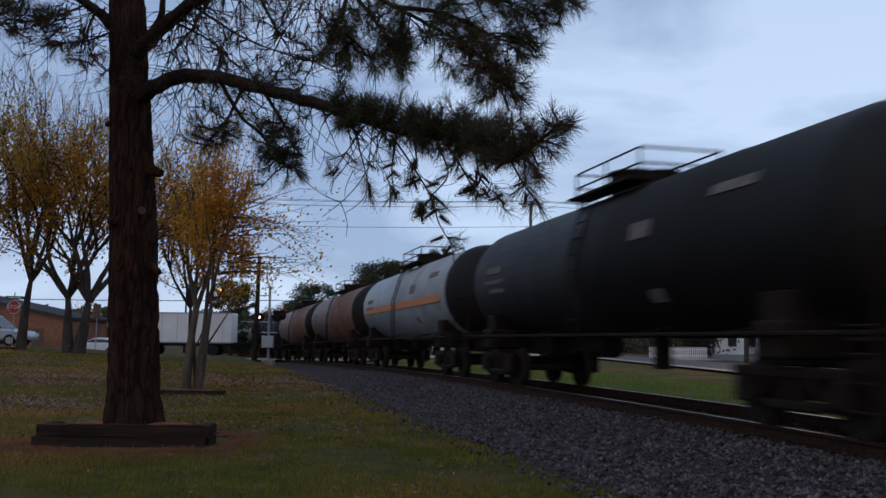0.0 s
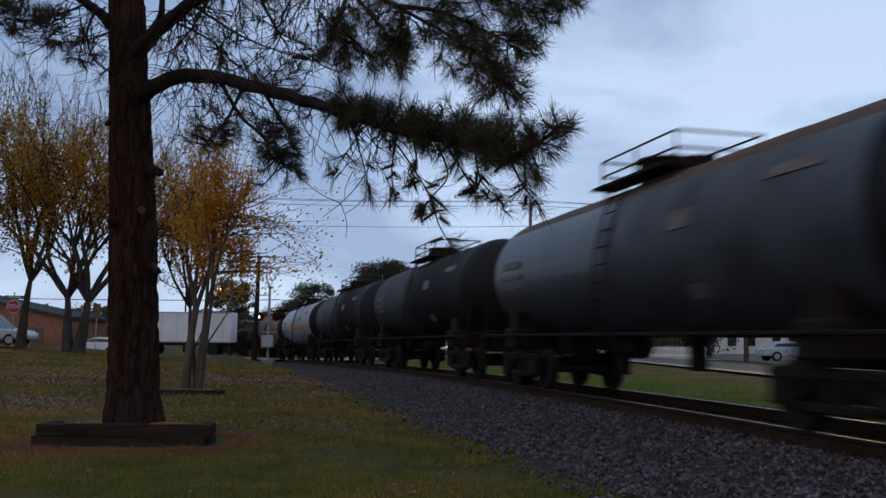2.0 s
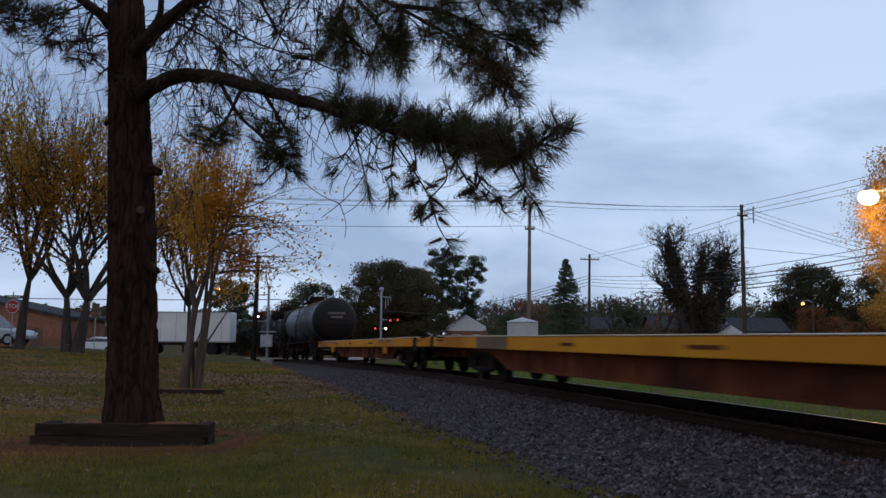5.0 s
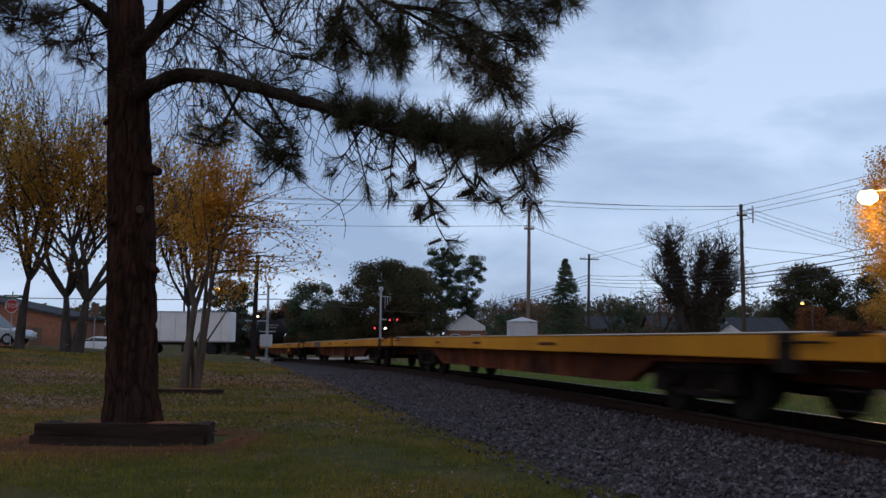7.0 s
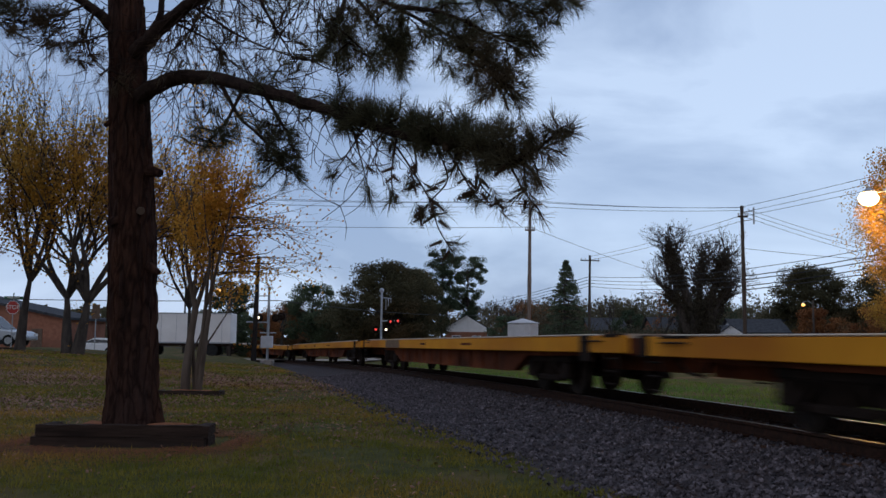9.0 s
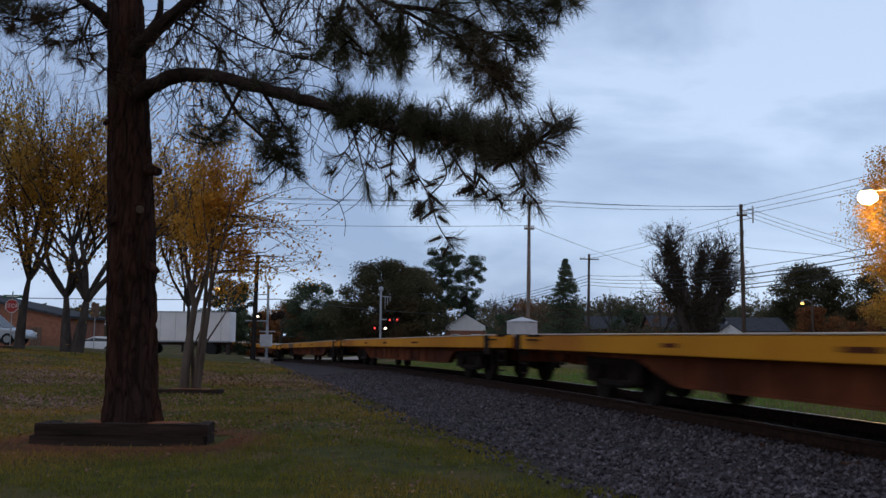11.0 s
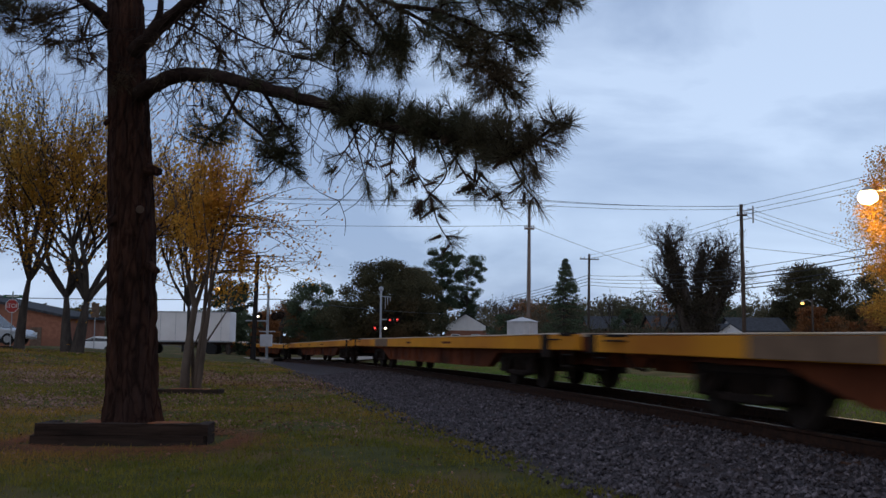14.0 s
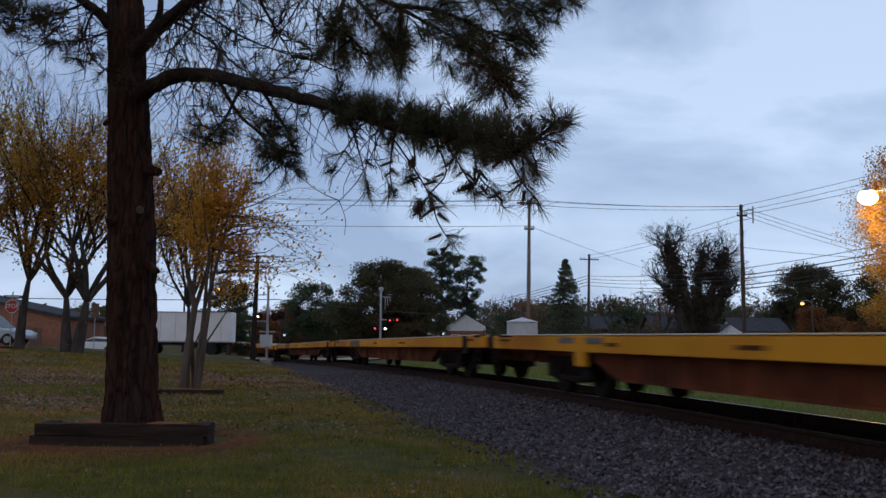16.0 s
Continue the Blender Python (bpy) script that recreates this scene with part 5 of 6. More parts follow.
def clump_tree(name, seed, x, y, height, width, bark, leafmat, label, clumps=60, per=90, leaf=0.16, low=0.15, shape="round", group="trees along the far road", trunk_r=0.25, boughs=()):
    """A tree seen from afar: limbs that carry many clumps of leaves with gaps between."""
    T = Tree(seed)
    r = T.r
    tube(T.V, T.F, [(0, 0, 0), (r.gauss(0, 0.1), r.gauss(0, 0.1), height * 0.4), (r.gauss(0, 0.2), r.gauss(0, 0.2), height * 0.85)], [trunk_r, trunk_r * 0.7, trunk_r * 0.25], 8)
    for _ in range(clumps):
        f = low + (1 - low) * r.random()
        if shape == "cone":
            reach = width / 2 * (1 - (f - low) / (1 - low)) ** 0.9 + 0.08
        elif shape == "pine":
            reach = width / 2 * math.sqrt(max(0.05, 1 - ((f - 0.72) / 0.34) ** 2)) if f > 0.42 else width * 0.16
        else:
            c = low + (1 - low) * 0.45
            reach = width / 2 * math.sqrt(max(0.04, 1 - ((f - c) / ((1 - low) * 0.58)) ** 2))
        a = r.uniform(0, 2 * math.pi)
        rr = reach * math.sqrt(r.uniform(0.08, 1.0))
        p = Vector((math.cos(a) * rr, math.sin(a) * rr, f * height))
        base = Vector((0, 0, max(0.3, p.z - rr * (0.5 if shape != "cone" else -0.15))))
        tube(T.V, T.F, [base, base.lerp(p, 0.6) + T.dirn(0.12), p], [trunk_r * 0.28, trunk_r * 0.16, 0.02], 4)
        size = 0.16 * width * r.uniform(0.5, 1.2) if shape != "cone" else 0.20 + 0.15 * reach
        for _ in range(per * 3 if shape != "cone" else per):
            v = T.dirn(size * r.random() ** 0.5)
            v.z *= 0.65 if shape != "cone" else 0.45
            T.leaf(p + v, leaf * 0.62)
    for px_, py_, pz, size, count in boughs:
        p = Vector((px_, py_, pz))
        base = Vector((0, 0, max(1.5, pz - 2.5)))
        tube(T.V, T.F, [base, base.lerp(p, 0.55) + T.dirn(0.3), p], [trunk_r * 0.3, trunk_r * 0.16, 0.02], 5)
        for _ in range(count):
            v = T.dirn(size * r.random() ** 0.6)
            T.leaf(p + v, leaf * 0.74)
    return T.done(name, x, y, label, bark, leafmat, group=group, leaf_label="dense foliage in uneven clumps")


clump_tree("oak_tree", 41, -6.6, 98, 9.6, 10.5, M_TREEBARK, M_LEAF_GREEN, "broad dark oak with dull green and brown leaves", 170, 100, 0.17, 0.05)
clump_tree("oak_tree", 42, -3.4, 102, 9.3, 7.6, M_TREEBARK, M_LEAF_GREEN, "broad dark oak with dull green and brown leaves", 130, 100, 0.17, 0.05)
clump_tree("oak_tree", 44, -19.0, 128, 9.0, 9.0, M_TREEBARK, M_LEAF_DARK, "far round dark green tree", 80, 90, 0.2, 0.05)
clump_tree("oak_tree", 47, -13.0, 120, 6.2, 8.5, M_TREEBARK, M_LEAF_GREEN, "far low dull green tree", 70, 90, 0.2, 0.05)
clump_tree("oak_tree", 48, -24.5, 135, 6.0, 9.0, M_TREEBARK, M_LEAF_RUST, "far low tree with brown leaves", 60, 80, 0.2, 0.05)
clump_tree("far_pine", 51, -0.2, 117, 13.2, 4.9, M_TREEBARK, M_LEAF_DARK, "tall far pine with a clumpy dark crown", 80, 110, 0.15, 0.2, "pine", trunk_r=0.2)
clump_tree("far_pine", 52, 3.4, 123, 13.0, 5.8, M_TREEBARK, M_LEAF_DARK, "tall far pine with a clumpy dark crown", 85, 110, 0.15, 0.15, "pine", trunk_r=0.2)
clump_tree("conifer", 53, 12.0, 86, 9.3, 6.0, M_TREEBARK, M_LEAF_DARK, "dark pointed conifer behind the road", 380, 40, 0.12, 0.04, "cone", trunk_r=0.14)
clump_tree("shrub_tree", 54, 7.6, 104, 4.2, 4.5, M_TREEBARK, M_LEAF_DARK, "dark rounded evergreen beside the white house", 40, 80, 0.14, 0.02)
clump_tree("oak_tree", 55, 15.5, 150, 7.4, 13, M_TREEBARK, M_LEAF_RUST, "far broad tree with rusty brown leaves", 80, 80, 0.22, 0.05)
clump_tree("oak_tree", 56, 27.0, 132, 6.8, 9, M_TREEBARK, M_LEAF_GREEN, "far dull tree behind the houses", 60, 80, 0.2, 0.05)
clump_tree("shrub_tree", 57, 22.8, 108, 5.0, 4.6, M_TREEBARK, M_LEAF_DARK, "dark shrubby tree beside a house", 40, 80, 0.15, 0.02)
clump_tree("oak_tree", 58, 35.0, 118, 7.5, 8.5, M_TREEBARK, M_LEAF_DARK, "dark tree behind the vine-clad tree", 70, 80, 0.2, 0.05)
clump_tree("oak_tree", 59, 47.0, 112, 10.6, 11, M_TREEBARK, M_LEAF_GREEN, "tall olive-brown oak behind the houses", 180, 90, 0.19, 0.03)
clump_tree("oak_tree", 60, 56.0, 110, 10.8, 11, M_TREEBARK, M_LEAF_GREEN, "tall olive-brown oak behind the houses", 160, 90, 0.19, 0.03)
clump_tree("red_tree", 61, 39.0, 92, 4.7, 5.4, M_TREEBARK, M_LEAF_RUST, "low tree with rusty red leaves near a lamp", 60, 80, 0.14, 0.05)
clump_tree("red_tree", 62, 45.0, 90, 5.2, 6.0, M_TREEBARK, M_LEAF_RUST, "low tree with rusty red leaves near a lamp", 60, 80, 0.14, 0.05)
clump_tree("oak_tree", 63, 52.0, 84, 8.0, 8.0, M_TREEBARK, M_LEAF_OLIVE, "oak with olive-yellow leaves under the lamp", 70, 90, 0.16, 0.05)
clump_tree("oak_tree", 64, -20.3, 84, 7.0, 5.5, M_TREEBARK, M_LEAF_DARK, "dark tree behind the trailer", 70, 90, 0.15, 0.04)
clump_tree("oak_tree", 65, -16.5, 82, 3.8, 3.2, M_TREEBARK, M_LEAF_RUST, "low brown shrubby tree by the crossing", 40, 80, 0.13, 0.02)
clump_tree("oak_tree", 66, -38.0, 105, 6.8, 5.5, M_TREEBARK, M_LEAF_GREEN, "far pale tree beyond the crossing road", 40, 60, 0.15, 0.1)
clump_tree("oak_tree", 67, -27.0, 112, 5.0, 9, M_TREEBARK, M_LEAF_DARK, "far dark trees beyond the trailer", 60, 80, 0.2, 0.02)
clump_tree("lamp_side_tree", 68, 26.0, 45, 11.6, 9.4, M_TREEBARK, M_LEAF_OLIVE, "autumn tree beside the lit street lamp", 190, 130, 0.085, 0.2, trunk_r=0.28, boughs=((-3.9, -1.5, 10.5, 1.0, 600), (-4.5, -1.9, 9.2, 0.9, 600), (-4.7, -1.6, 8.0, 0.9, 500), (-4.4, -1.8, 6.9, 1.0, 600), (-4.0, -1.5, 5.6, 1.1, 700)))


def bare_tree(seed, x, y, height, label, leafmat=None, count=0, depth=5, r0=0.22):
    T = Tree(seed)
    T.grow((0, 0, 0), (0.02, 0, 1), height * 0.28, r0, depth, lift=0.16, split=(2, 3), angle=0.6, ratio=0.76, wob=0.14, sides=7)
    if count:
        T.leaves(count, 0.10, 0.35, lambda q: 1.0)
    return T.done("bare_tree", x, y, label, M_TREEBARK, leafmat or M_LEAF_RUST, group="bare trees behind the road")


bare_tree(71, 8.6, 125, 9.0, "pale bare tree behind the houses")
bare_tree(72, 10.6, 130, 8.5, "pale bare tree behind the houses")
bare_tree(73, 21.5, 112, 8.0, "bare brown tree behind the houses")
bare_tree(74, 24.0, 98, 7.4, "bare brown tree with a few leaves", M_LEAF_RUST, 900)
bare_tree(75, -21.5, 118, 6.0, "pale bare tree beyond the crossing")
bare_tree(76, -37.0, 90, 7.0, "pale bare tree beyond the crossing road")


def vine_tree():
    """A broad bare tree whose trunk and limbs are wrapped in dark ivy."""
    T = Tree(83)
    r = T.r
    limbs = [[(0, 0, 0), (-0.2, 0, 4.0), (-1.1, 0.2, 6.8), (-1.9, 0.1, 8.4), (-2.2, 0.1, 9.9)], [(0.3, 0, 0), (0.4, 0.2, 4.0), (0.5, 0.1, 7.0), (0.8, 0.2, 8.9)], [(0.6, 0, 1.0), (1.3, 0, 5.0), (2.1, 0.2, 7.2), (2.8, 0.3, 8.9)],
             [(-0.4, 0, 1.5), (-1.4, 0.3, 4.8), (-2.5, 0.2, 6.1)], [(0.8, 0, 2.0), (2.0, 0, 4.8), (3.0, 0, 6.3)]]
    for k, pts in enumerate(limbs):
        c = bend_line(pts, 7)
        n = len(c)
        tube(T.V, T.F, c, [0.50 - 0.40 * i / (n - 1) for i in range(n)], 8)
        for i, q in enumerate(c):
            wide = (0.80 if k < 3 else 0.65) * (1 - 0.55 * i / n) * r.uniform(0.5, 1.4)
            o = T.dirn(0.3)
            for _ in range(int(620 * wide)):
                T.leaf(q + o + Vector((r.gauss(0, wide * 0.6), r.gauss(0, wide * 0.6), r.gauss(0, 0.42))), 0.10)
            if i > n * 0.4:
                for _ in range(2):
                    T.grow(q, Vector((r.gauss(0.3 * q.x, 0.8), r.gauss(0, 0.5), 0.8)), r.uniform(0.8, 1.25), 0.085, 4, lift=0.10, split=(2, 3), angle=0.75, ratio=0.76, wob=0.22, sides=4)
    T.tips = [v for v in T.tips if v[0].z > 5.0]
    T.leaves(3400, 0.075, 0.25, lambda q: 0.6)
    T.done("vine_clad_tree", 22.3, 78, "large bare tree with trunk and limbs wrapped in dark ivy", M_TREEBARK, M_IVY, group="trees along the far road", leaf_label="dark ivy")


def bend_line(pts, n):
    pts = [Vector(p) for p in pts]
    out = []
    for a, b in zip(pts, pts[1:]):
        out.extend(a.lerp(b, k / n) for k in range(n))
    return out + [pts[-1]]


vine_tree()


def far_woods():
    """A belt of distant woods that closes the view all round."""
    r = random.Random(91)
    V, F = [], []
    for k in range(900):
        a = r.uniform(0, 2 * math.pi)
        dist = r.uniform(190, 330)
        x, y = math.sin(a) * dist, math.cos(a) * dist
        if abs(side(x, y)) < 12 and y > 0 and dist < 260:
            continue
        if y < -55:
            dist *= 0.5
            x, y = math.sin(a) * dist, math.cos(a) * dist
        hgt = r.uniform(5, 9)
        for _ in range(70):
            p = Vector((x + r.gauss(0, 3.5), y + r.gauss(0, 3.5), ground_z(x, y) + hgt * r.random() ** 0.8))
            n = Vector((r.gauss(0, 1), r.gauss(0, 1), r.gauss(0, 1))).normalized()
            u = n.orthogonal().normalized() * r.uniform(0.5, 1.1)
            w = n.cross(u)
            q = len(V)
            V.extend((p - u, p + w, p + u, p - w))
            F.append((q, q + 1, q + 2, q + 3))
    tagged(soup("far_woods", V, F, M_LEAF_GREEN), "distant belt of dull autumn woods", "woods", kind="stuff")


far_woods()


def wood_belt(seed, material, label, count, x0, x1, y0, y1, h0, h1):
    """A belt of mixed brown and dull green trees and scrub behind the houses."""
    r = random.Random(seed)
    V, F = [], []
    for k in range(count):
        x, y = r.uniform(x0, x1), r.uniform(y0, y1)
        if abs(side(x, y)) < 9:
            continue
        hgt, wid = r.uniform(h0, h1), r.uniform(1.6, 3.2)
        z0 = ground_z(x, y)
        for _ in range(200):
            f = r.random()
            w = wid * math.sqrt(max(0.1, 1 - (1.9 * f - 0.9) ** 2)) * 0.7
            p = Vector((x + r.gauss(0, w), y + r.gauss(0, w), z0 + hgt * f))
            n = Vector((r.gauss(0, 1), r.gauss(0, 1), r.gauss(0, 1))).normalized()
            u = n.orthogonal().normalized() * r.uniform(0.13, 0.28)
            q = n.cross(u) * 0.6
            m = len(V)
            V.extend((p - u, p + q, p + u, p - q))
            F.append((m, m + 1, m + 2, m + 3))
        for _ in range(26):
            p = Vector((x + r.gauss(0, wid * 0.6), y, z0 + hgt * r.uniform(0.5, 0.9)))
            t = p + Vector((r.gauss(0, 0.4), 0, r.uniform(0.6, 1.5)))
            m = len(V)
            V.extend((p - Vector((0.035, 0, 0)), p + Vector((0.035, 0, 0)), t))
            F.append((m, m + 1, m + 2))
    tagged(soup("wood_belt", V, F, material), label, "woods", kind="stuff")


wood_belt(101, M_WOODS, "brown autumn scrub and bare trees behind the houses", 190, 4, 80, 126, 165, 5.0, 8.6)
wood_belt(102, M_LEAF_GREEN, "dull green trees behind the houses", 45, 4, 80, 150, 185, 6.0, 9.5)
wood_belt(103, M_WOODS, "brown autumn trees beyond the crossing", 60, -75, -8, 125, 175, 3.5, 6.5)
wood_belt(104, M_LEAF_RUST, "low rusty scrub under the far trees", 36, 41, 64, 90, 108, 2.0, 4.0)
wood_belt(105, M_WOODS, "low brown shrubs in front of the houses", 32, 8, 28.5, 94, 112, 1.4, 3.2)


# ---- the pine ----
def bend(pts, n):
    """Points on a smooth curve through the given ones."""
    pts = [Vector(p) for p in pts]
    out = []
    for i in range(len(pts) - 1):
        p0, p1, p2, p3 = pts[max(i - 1, 0)], pts[i], pts[i + 1], pts[min(i + 2, len(pts) - 1)]
        for k in range(n):
            t = k / n
            out.append(0.5 * ((2 * p1) + (p2 - p0) * t + (2 * p0 - 5 * p1 + 4 * p2 - p3) * t * t + (3 * p1 - p0 - 3 * p2 + p3) * t ** 3))
    out.append(pts[-1])
    return out


class Pine:
    """Collects wood, needles and cones of one bough."""

    def __init__(self, seed):
        self.r = random.Random(seed)
        self.wv, self.wf, self.nv, self.nf, self.cones = [], [], [], [], []

    def dirn(self, spread=1.0):
        r = self.r
        return Vector((r.gauss(0, 1), r.gauss(0, 1), r.gauss(0, 1))).normalized() * spread

    def tuft(self, p, d, size=0.17, n=70, open_=0.75):
        r = self.r
        d = Vector(d).normalized()
        for _ in range(n):
            v = (d * r.uniform(0.35, 1.0) + self.dirn(open_)).normalized()
            a = Vector(p) - d * r.uniform(0, size * 0.75) + self.dirn(0.008)
            ln = size * r.uniform(0.7, 1.15)
            side_ = v.cross(self.dirn()).normalized() * 0.0019
            mid = a + v * ln * 0.55
            tip = a + v * ln + Vector((0, 0, -0.10 * ln))
            k = len(self.nv)
            self.nv.extend((a - side_ * 0.8, a + side_ * 0.8, mid + side_, mid - side_, tip))
            self.nf.extend(((k, k + 1, k + 2, k + 3), (k + 3, k + 2, k + 4)))

    def brush(self, p, d, size=0.2, n=150):
        """A bottle-brush shoot: needles all round the last stretch of a twig, swept to its tip."""
        r = self.r
        d = Vector(d).normalized()
        for _ in range(n):
            v = (d * r.uniform(0.25, 1.0) + self.dirn(0.85)).normalized()
            a = Vector(p) - d * size * 0.7 * r.random()
            ln = size * r.uniform(0.75, 1.1)
            side_ = v.cross(self.dirn()).normalized() * 0.0017
            mid = a + v * ln * 0.55
            k = len(self.nv)
            self.nv.extend((a - side_ * 0.8, a + side_ * 0.8, mid + side_, mid - side_, a + v * ln + Vector((0, 0, -0.06 * ln))))
            self.nf.extend(((k, k + 1, k + 2, k + 3), (k + 3, k + 2, k + 4)))

    def twigs(self, q, d, length, shoots=3, tuft=0.0):
        """A thin bare twig that wanders and droops, with side shoots."""
        r = self.r
        d, pts = Vector(d).normalized(), [Vector(q)]
        for _ in range(5):
            d = (d + self.dirn(0.38) + Vector((0, 0, -0.07))).normalized()
            pts.append(pts[-1] + d * length / 5)
        c = self.wood(pts, 0.0085, 0.003, 3, 4)
        for _ in range(shoots):
            a = c[r.randrange(len(c) // 4, len(c))]
            e = (d + self.dirn(0.9)).normalized()
            ln = length * r.uniform(0.2, 0.45)
            self.wood([a, a + e * ln * 0.5 + self.dirn(0.04), a + e * ln + Vector((0, 0, 0.05))], 0.0055, 0.0025, 3, 4)
        if r.random() < tuft:
            self.tuft(pts[-1], d, 0.17, 40)
        return pts

    def wood(self, pts, r0, r1, n=5, sides=8):
        c = bend(pts, n)
        m = len(c) - 1
        jit = [p + self.dirn(r0 * 0.12) for p in c]
        tube(self.wv, self.wf, jit, [r0 + (r1 - r0) * (i / m) ** 0.8 for i in range(m + 1)], sides)
        return c

    def spray(self, start, d, length, tufts=3, size=0.17, n=65, droop=0.0, cone=0.0, bare=0.35):
        """A twig with side shoots, each ending in a tuft."""
        r = self.r
        d = Vector(d).normalized()
        p, pts = Vector(start), [Vector(start)]
        for k in range(4):
            d = (d + self.dirn(0.22) + Vector((0, 0, -droop))).normalized()
            p = p + d * length / 4
            pts.append(p.copy())
        self.wood(pts, 0.011, 0.005, 2, 5)
        self.tuft(p, d + Vector((0, 0, 0.25)), size, n)
        for _ in range(tufts - 1):
            f = r.uniform(bare, 0.95) * 4
            i = min(3, int(f))
            q = pts[i].lerp(pts[i + 1], f - i)
            e = (d + self.dirn(0.9) + Vector((0, 0, 0.25))).normalized()
            q2 = q + e * r.uniform(0.08, 0.2)
            self.wood([q, q2], 0.006, 0.004, 1, 4)
            self.tuft(q2, e, size * r.uniform(0.8, 1.05), int(n * 0.85))
            if r.random() < cone:
                self.cones.append((q + self.dirn(0.03), (e + Vector((0, 0, -0.9))).normalized()))
        return pts


def cone_mesh():
    bm = bmesh.new()
    rings = 9
    for i in range(rings):
        t = i / (rings - 1)
        rad = 0.024 * math.sin(math.pi * (0.16 + 0.80 * t)) + 0.004
        for k in range(7):
            a = 2 * math.pi * (k + 0.5 * (i % 2)) / 7
            p = Vector((rad * math.cos(a), rad * math.sin(a), -0.135 * t))
            o = Vector((math.cos(a), math.sin(a), 0.7)) * 0.007
            s = Vector((-math.sin(a), math.cos(a), 0)) * 0.007
            bm.faces.new([bm.verts.new(v) for v in (p - s, p + s, p + s * 0.6 + o, p - s * 0.6 + o)])
    bmesh.ops.create_cone(bm, cap_ends=True, segments=7, radius1=0.008, radius2=0.014, depth=0.10, matrix=Matrix.Translation((0, 0, -0.055)))
    me = bpy.data.meshes.new("pine_cone")
    bm.to_mesh(me)
    bm.free()
    me.materials.append(M_CONE)
    return me


PINE = thing("pine_tree", pose(-4.26, 12.25, 0.22), "tall pine with rough reddish bark, long needles and hanging cones", "tree")
CONE_ME = cone_mesh()


def finish_bough(pb, pivot):
    """Wood, needles and cones of a bough, set about the place where it grows from the trunk."""
    pv = Vector(pivot)
    bough = soup("bough", [v - pv for v in pb.wv], pb.wf, M_TWIG, PINE, "dark bare-barked pine bough", smooth=True)
    bough.location = pv
    needles = soup("needles", [v - pv for v in pb.nv], pb.nf, M_NEEDLE, bough, "long dark green needles in tufts")
    needles["kind"] = "stuff"
    for p, d in pb.cones:
        c = new("cone", CONE_ME)
        c.parent = bough
        q = Vector((0, 0, -1)).rotation_difference(Vector(d))
        c.matrix_local = Matrix.Translation(Vector(p) - pv) @ q.to_matrix().to_4x4() @ Matrix.Diagonal((*(pb.r.uniform(0.95, 1.35),) * 3, 1))
    return bough


def build_trunk():
    line = [(0.02, 0.00, -0.06), (-0.04, 0.00, 1.17), (-0.12, 0.00, 2.75), (-0.23, 0.00, 4.37), (-0.32, 0.00, 5.53), (-0.41, 0.00, 7.31), (-0.46, 0.00, 9.67), (-0.51, 0.00, 13.15)]
    rads = [0.36, 0.345, 0.325, 0.285, 0.265, 0.23, 0.17, 0.06]
    c = bend(line, 34)
    V, F, n = [], [], 72
    m = len(c)
    for i, p in enumerate(c):
        f = i / (m - 1) * (len(rads) - 1)
        k = min(int(f), len(rads) - 2)
        r = rads[k] + (rads[k + 1] - rads[k]) * (f - k)
        r += 0.05 * max(0, 1 - (p.z / 0.5)) ** 2
        for j in range(n):
            a = 2 * math.pi * j / n
            u = Vector((math.cos(a) * 2.6, math.sin(a) * 2.6, p.z * 1.15))
            w = noise.voronoi(u * 1.9)[0]
            crack = min(1.0, (w[1] - w[0]) * 3.2)
            rr = r * (1 + 0.03 * noise.noise(u * 0.6)) - 0.030 * (1 - crack) + 0.010 * noise.noise(u * 9)
            if p.z < 0.5:
                rr += 0.05 * (0.5 - p.z) * (1 + math.sin(a * 5 + 1))
            V.append(p + Vector((math.cos(a) * rr, math.sin(a) * rr, 0)))
    for i in range(m - 1):
        for j in range(n):
            j2 = (j + 1) % n
            F.append((i * n + j, i * n + j2, (i + 1) * n + j2, (i + 1) * n + j))
    soup("trunk", V, F, M_BARK, PINE, "rough furrowed reddish-brown bark", smooth=False)
    for a, b, r in (((-0.37, -0.10, 4.30), (-0.49, -0.20, 4.15), 0.05), ((-0.21, -0.20, 2.84), (-0.34, -0.30, 2.75), 0.10), ((0.15, -0.20, 3.52), (0.34, -0.30, 3.46), 0.09), ((0.21, -0.20, 2.18), (0.37, -0.30, 2.09), 0.07)):
        bm = bmesh.new()
        rod(bm, a, b, r, r * 0.6, 10)
        part("knot", bm, M_BARK, PINE, "stub of a broken branch")
    bm = bmesh.new()
    rod(bm, (0.09, -0.29, 2.94), (0.11, -0.35, 2.93), 0.055, 0.05, 12)
    part("scar", bm, mat("pale_wood_scar", (0.085, 0.055, 0.042), (0.13, 0.085, 0.06), 20.0, 0.9), PINE, "pale scar of a cut limb")


build_trunk()


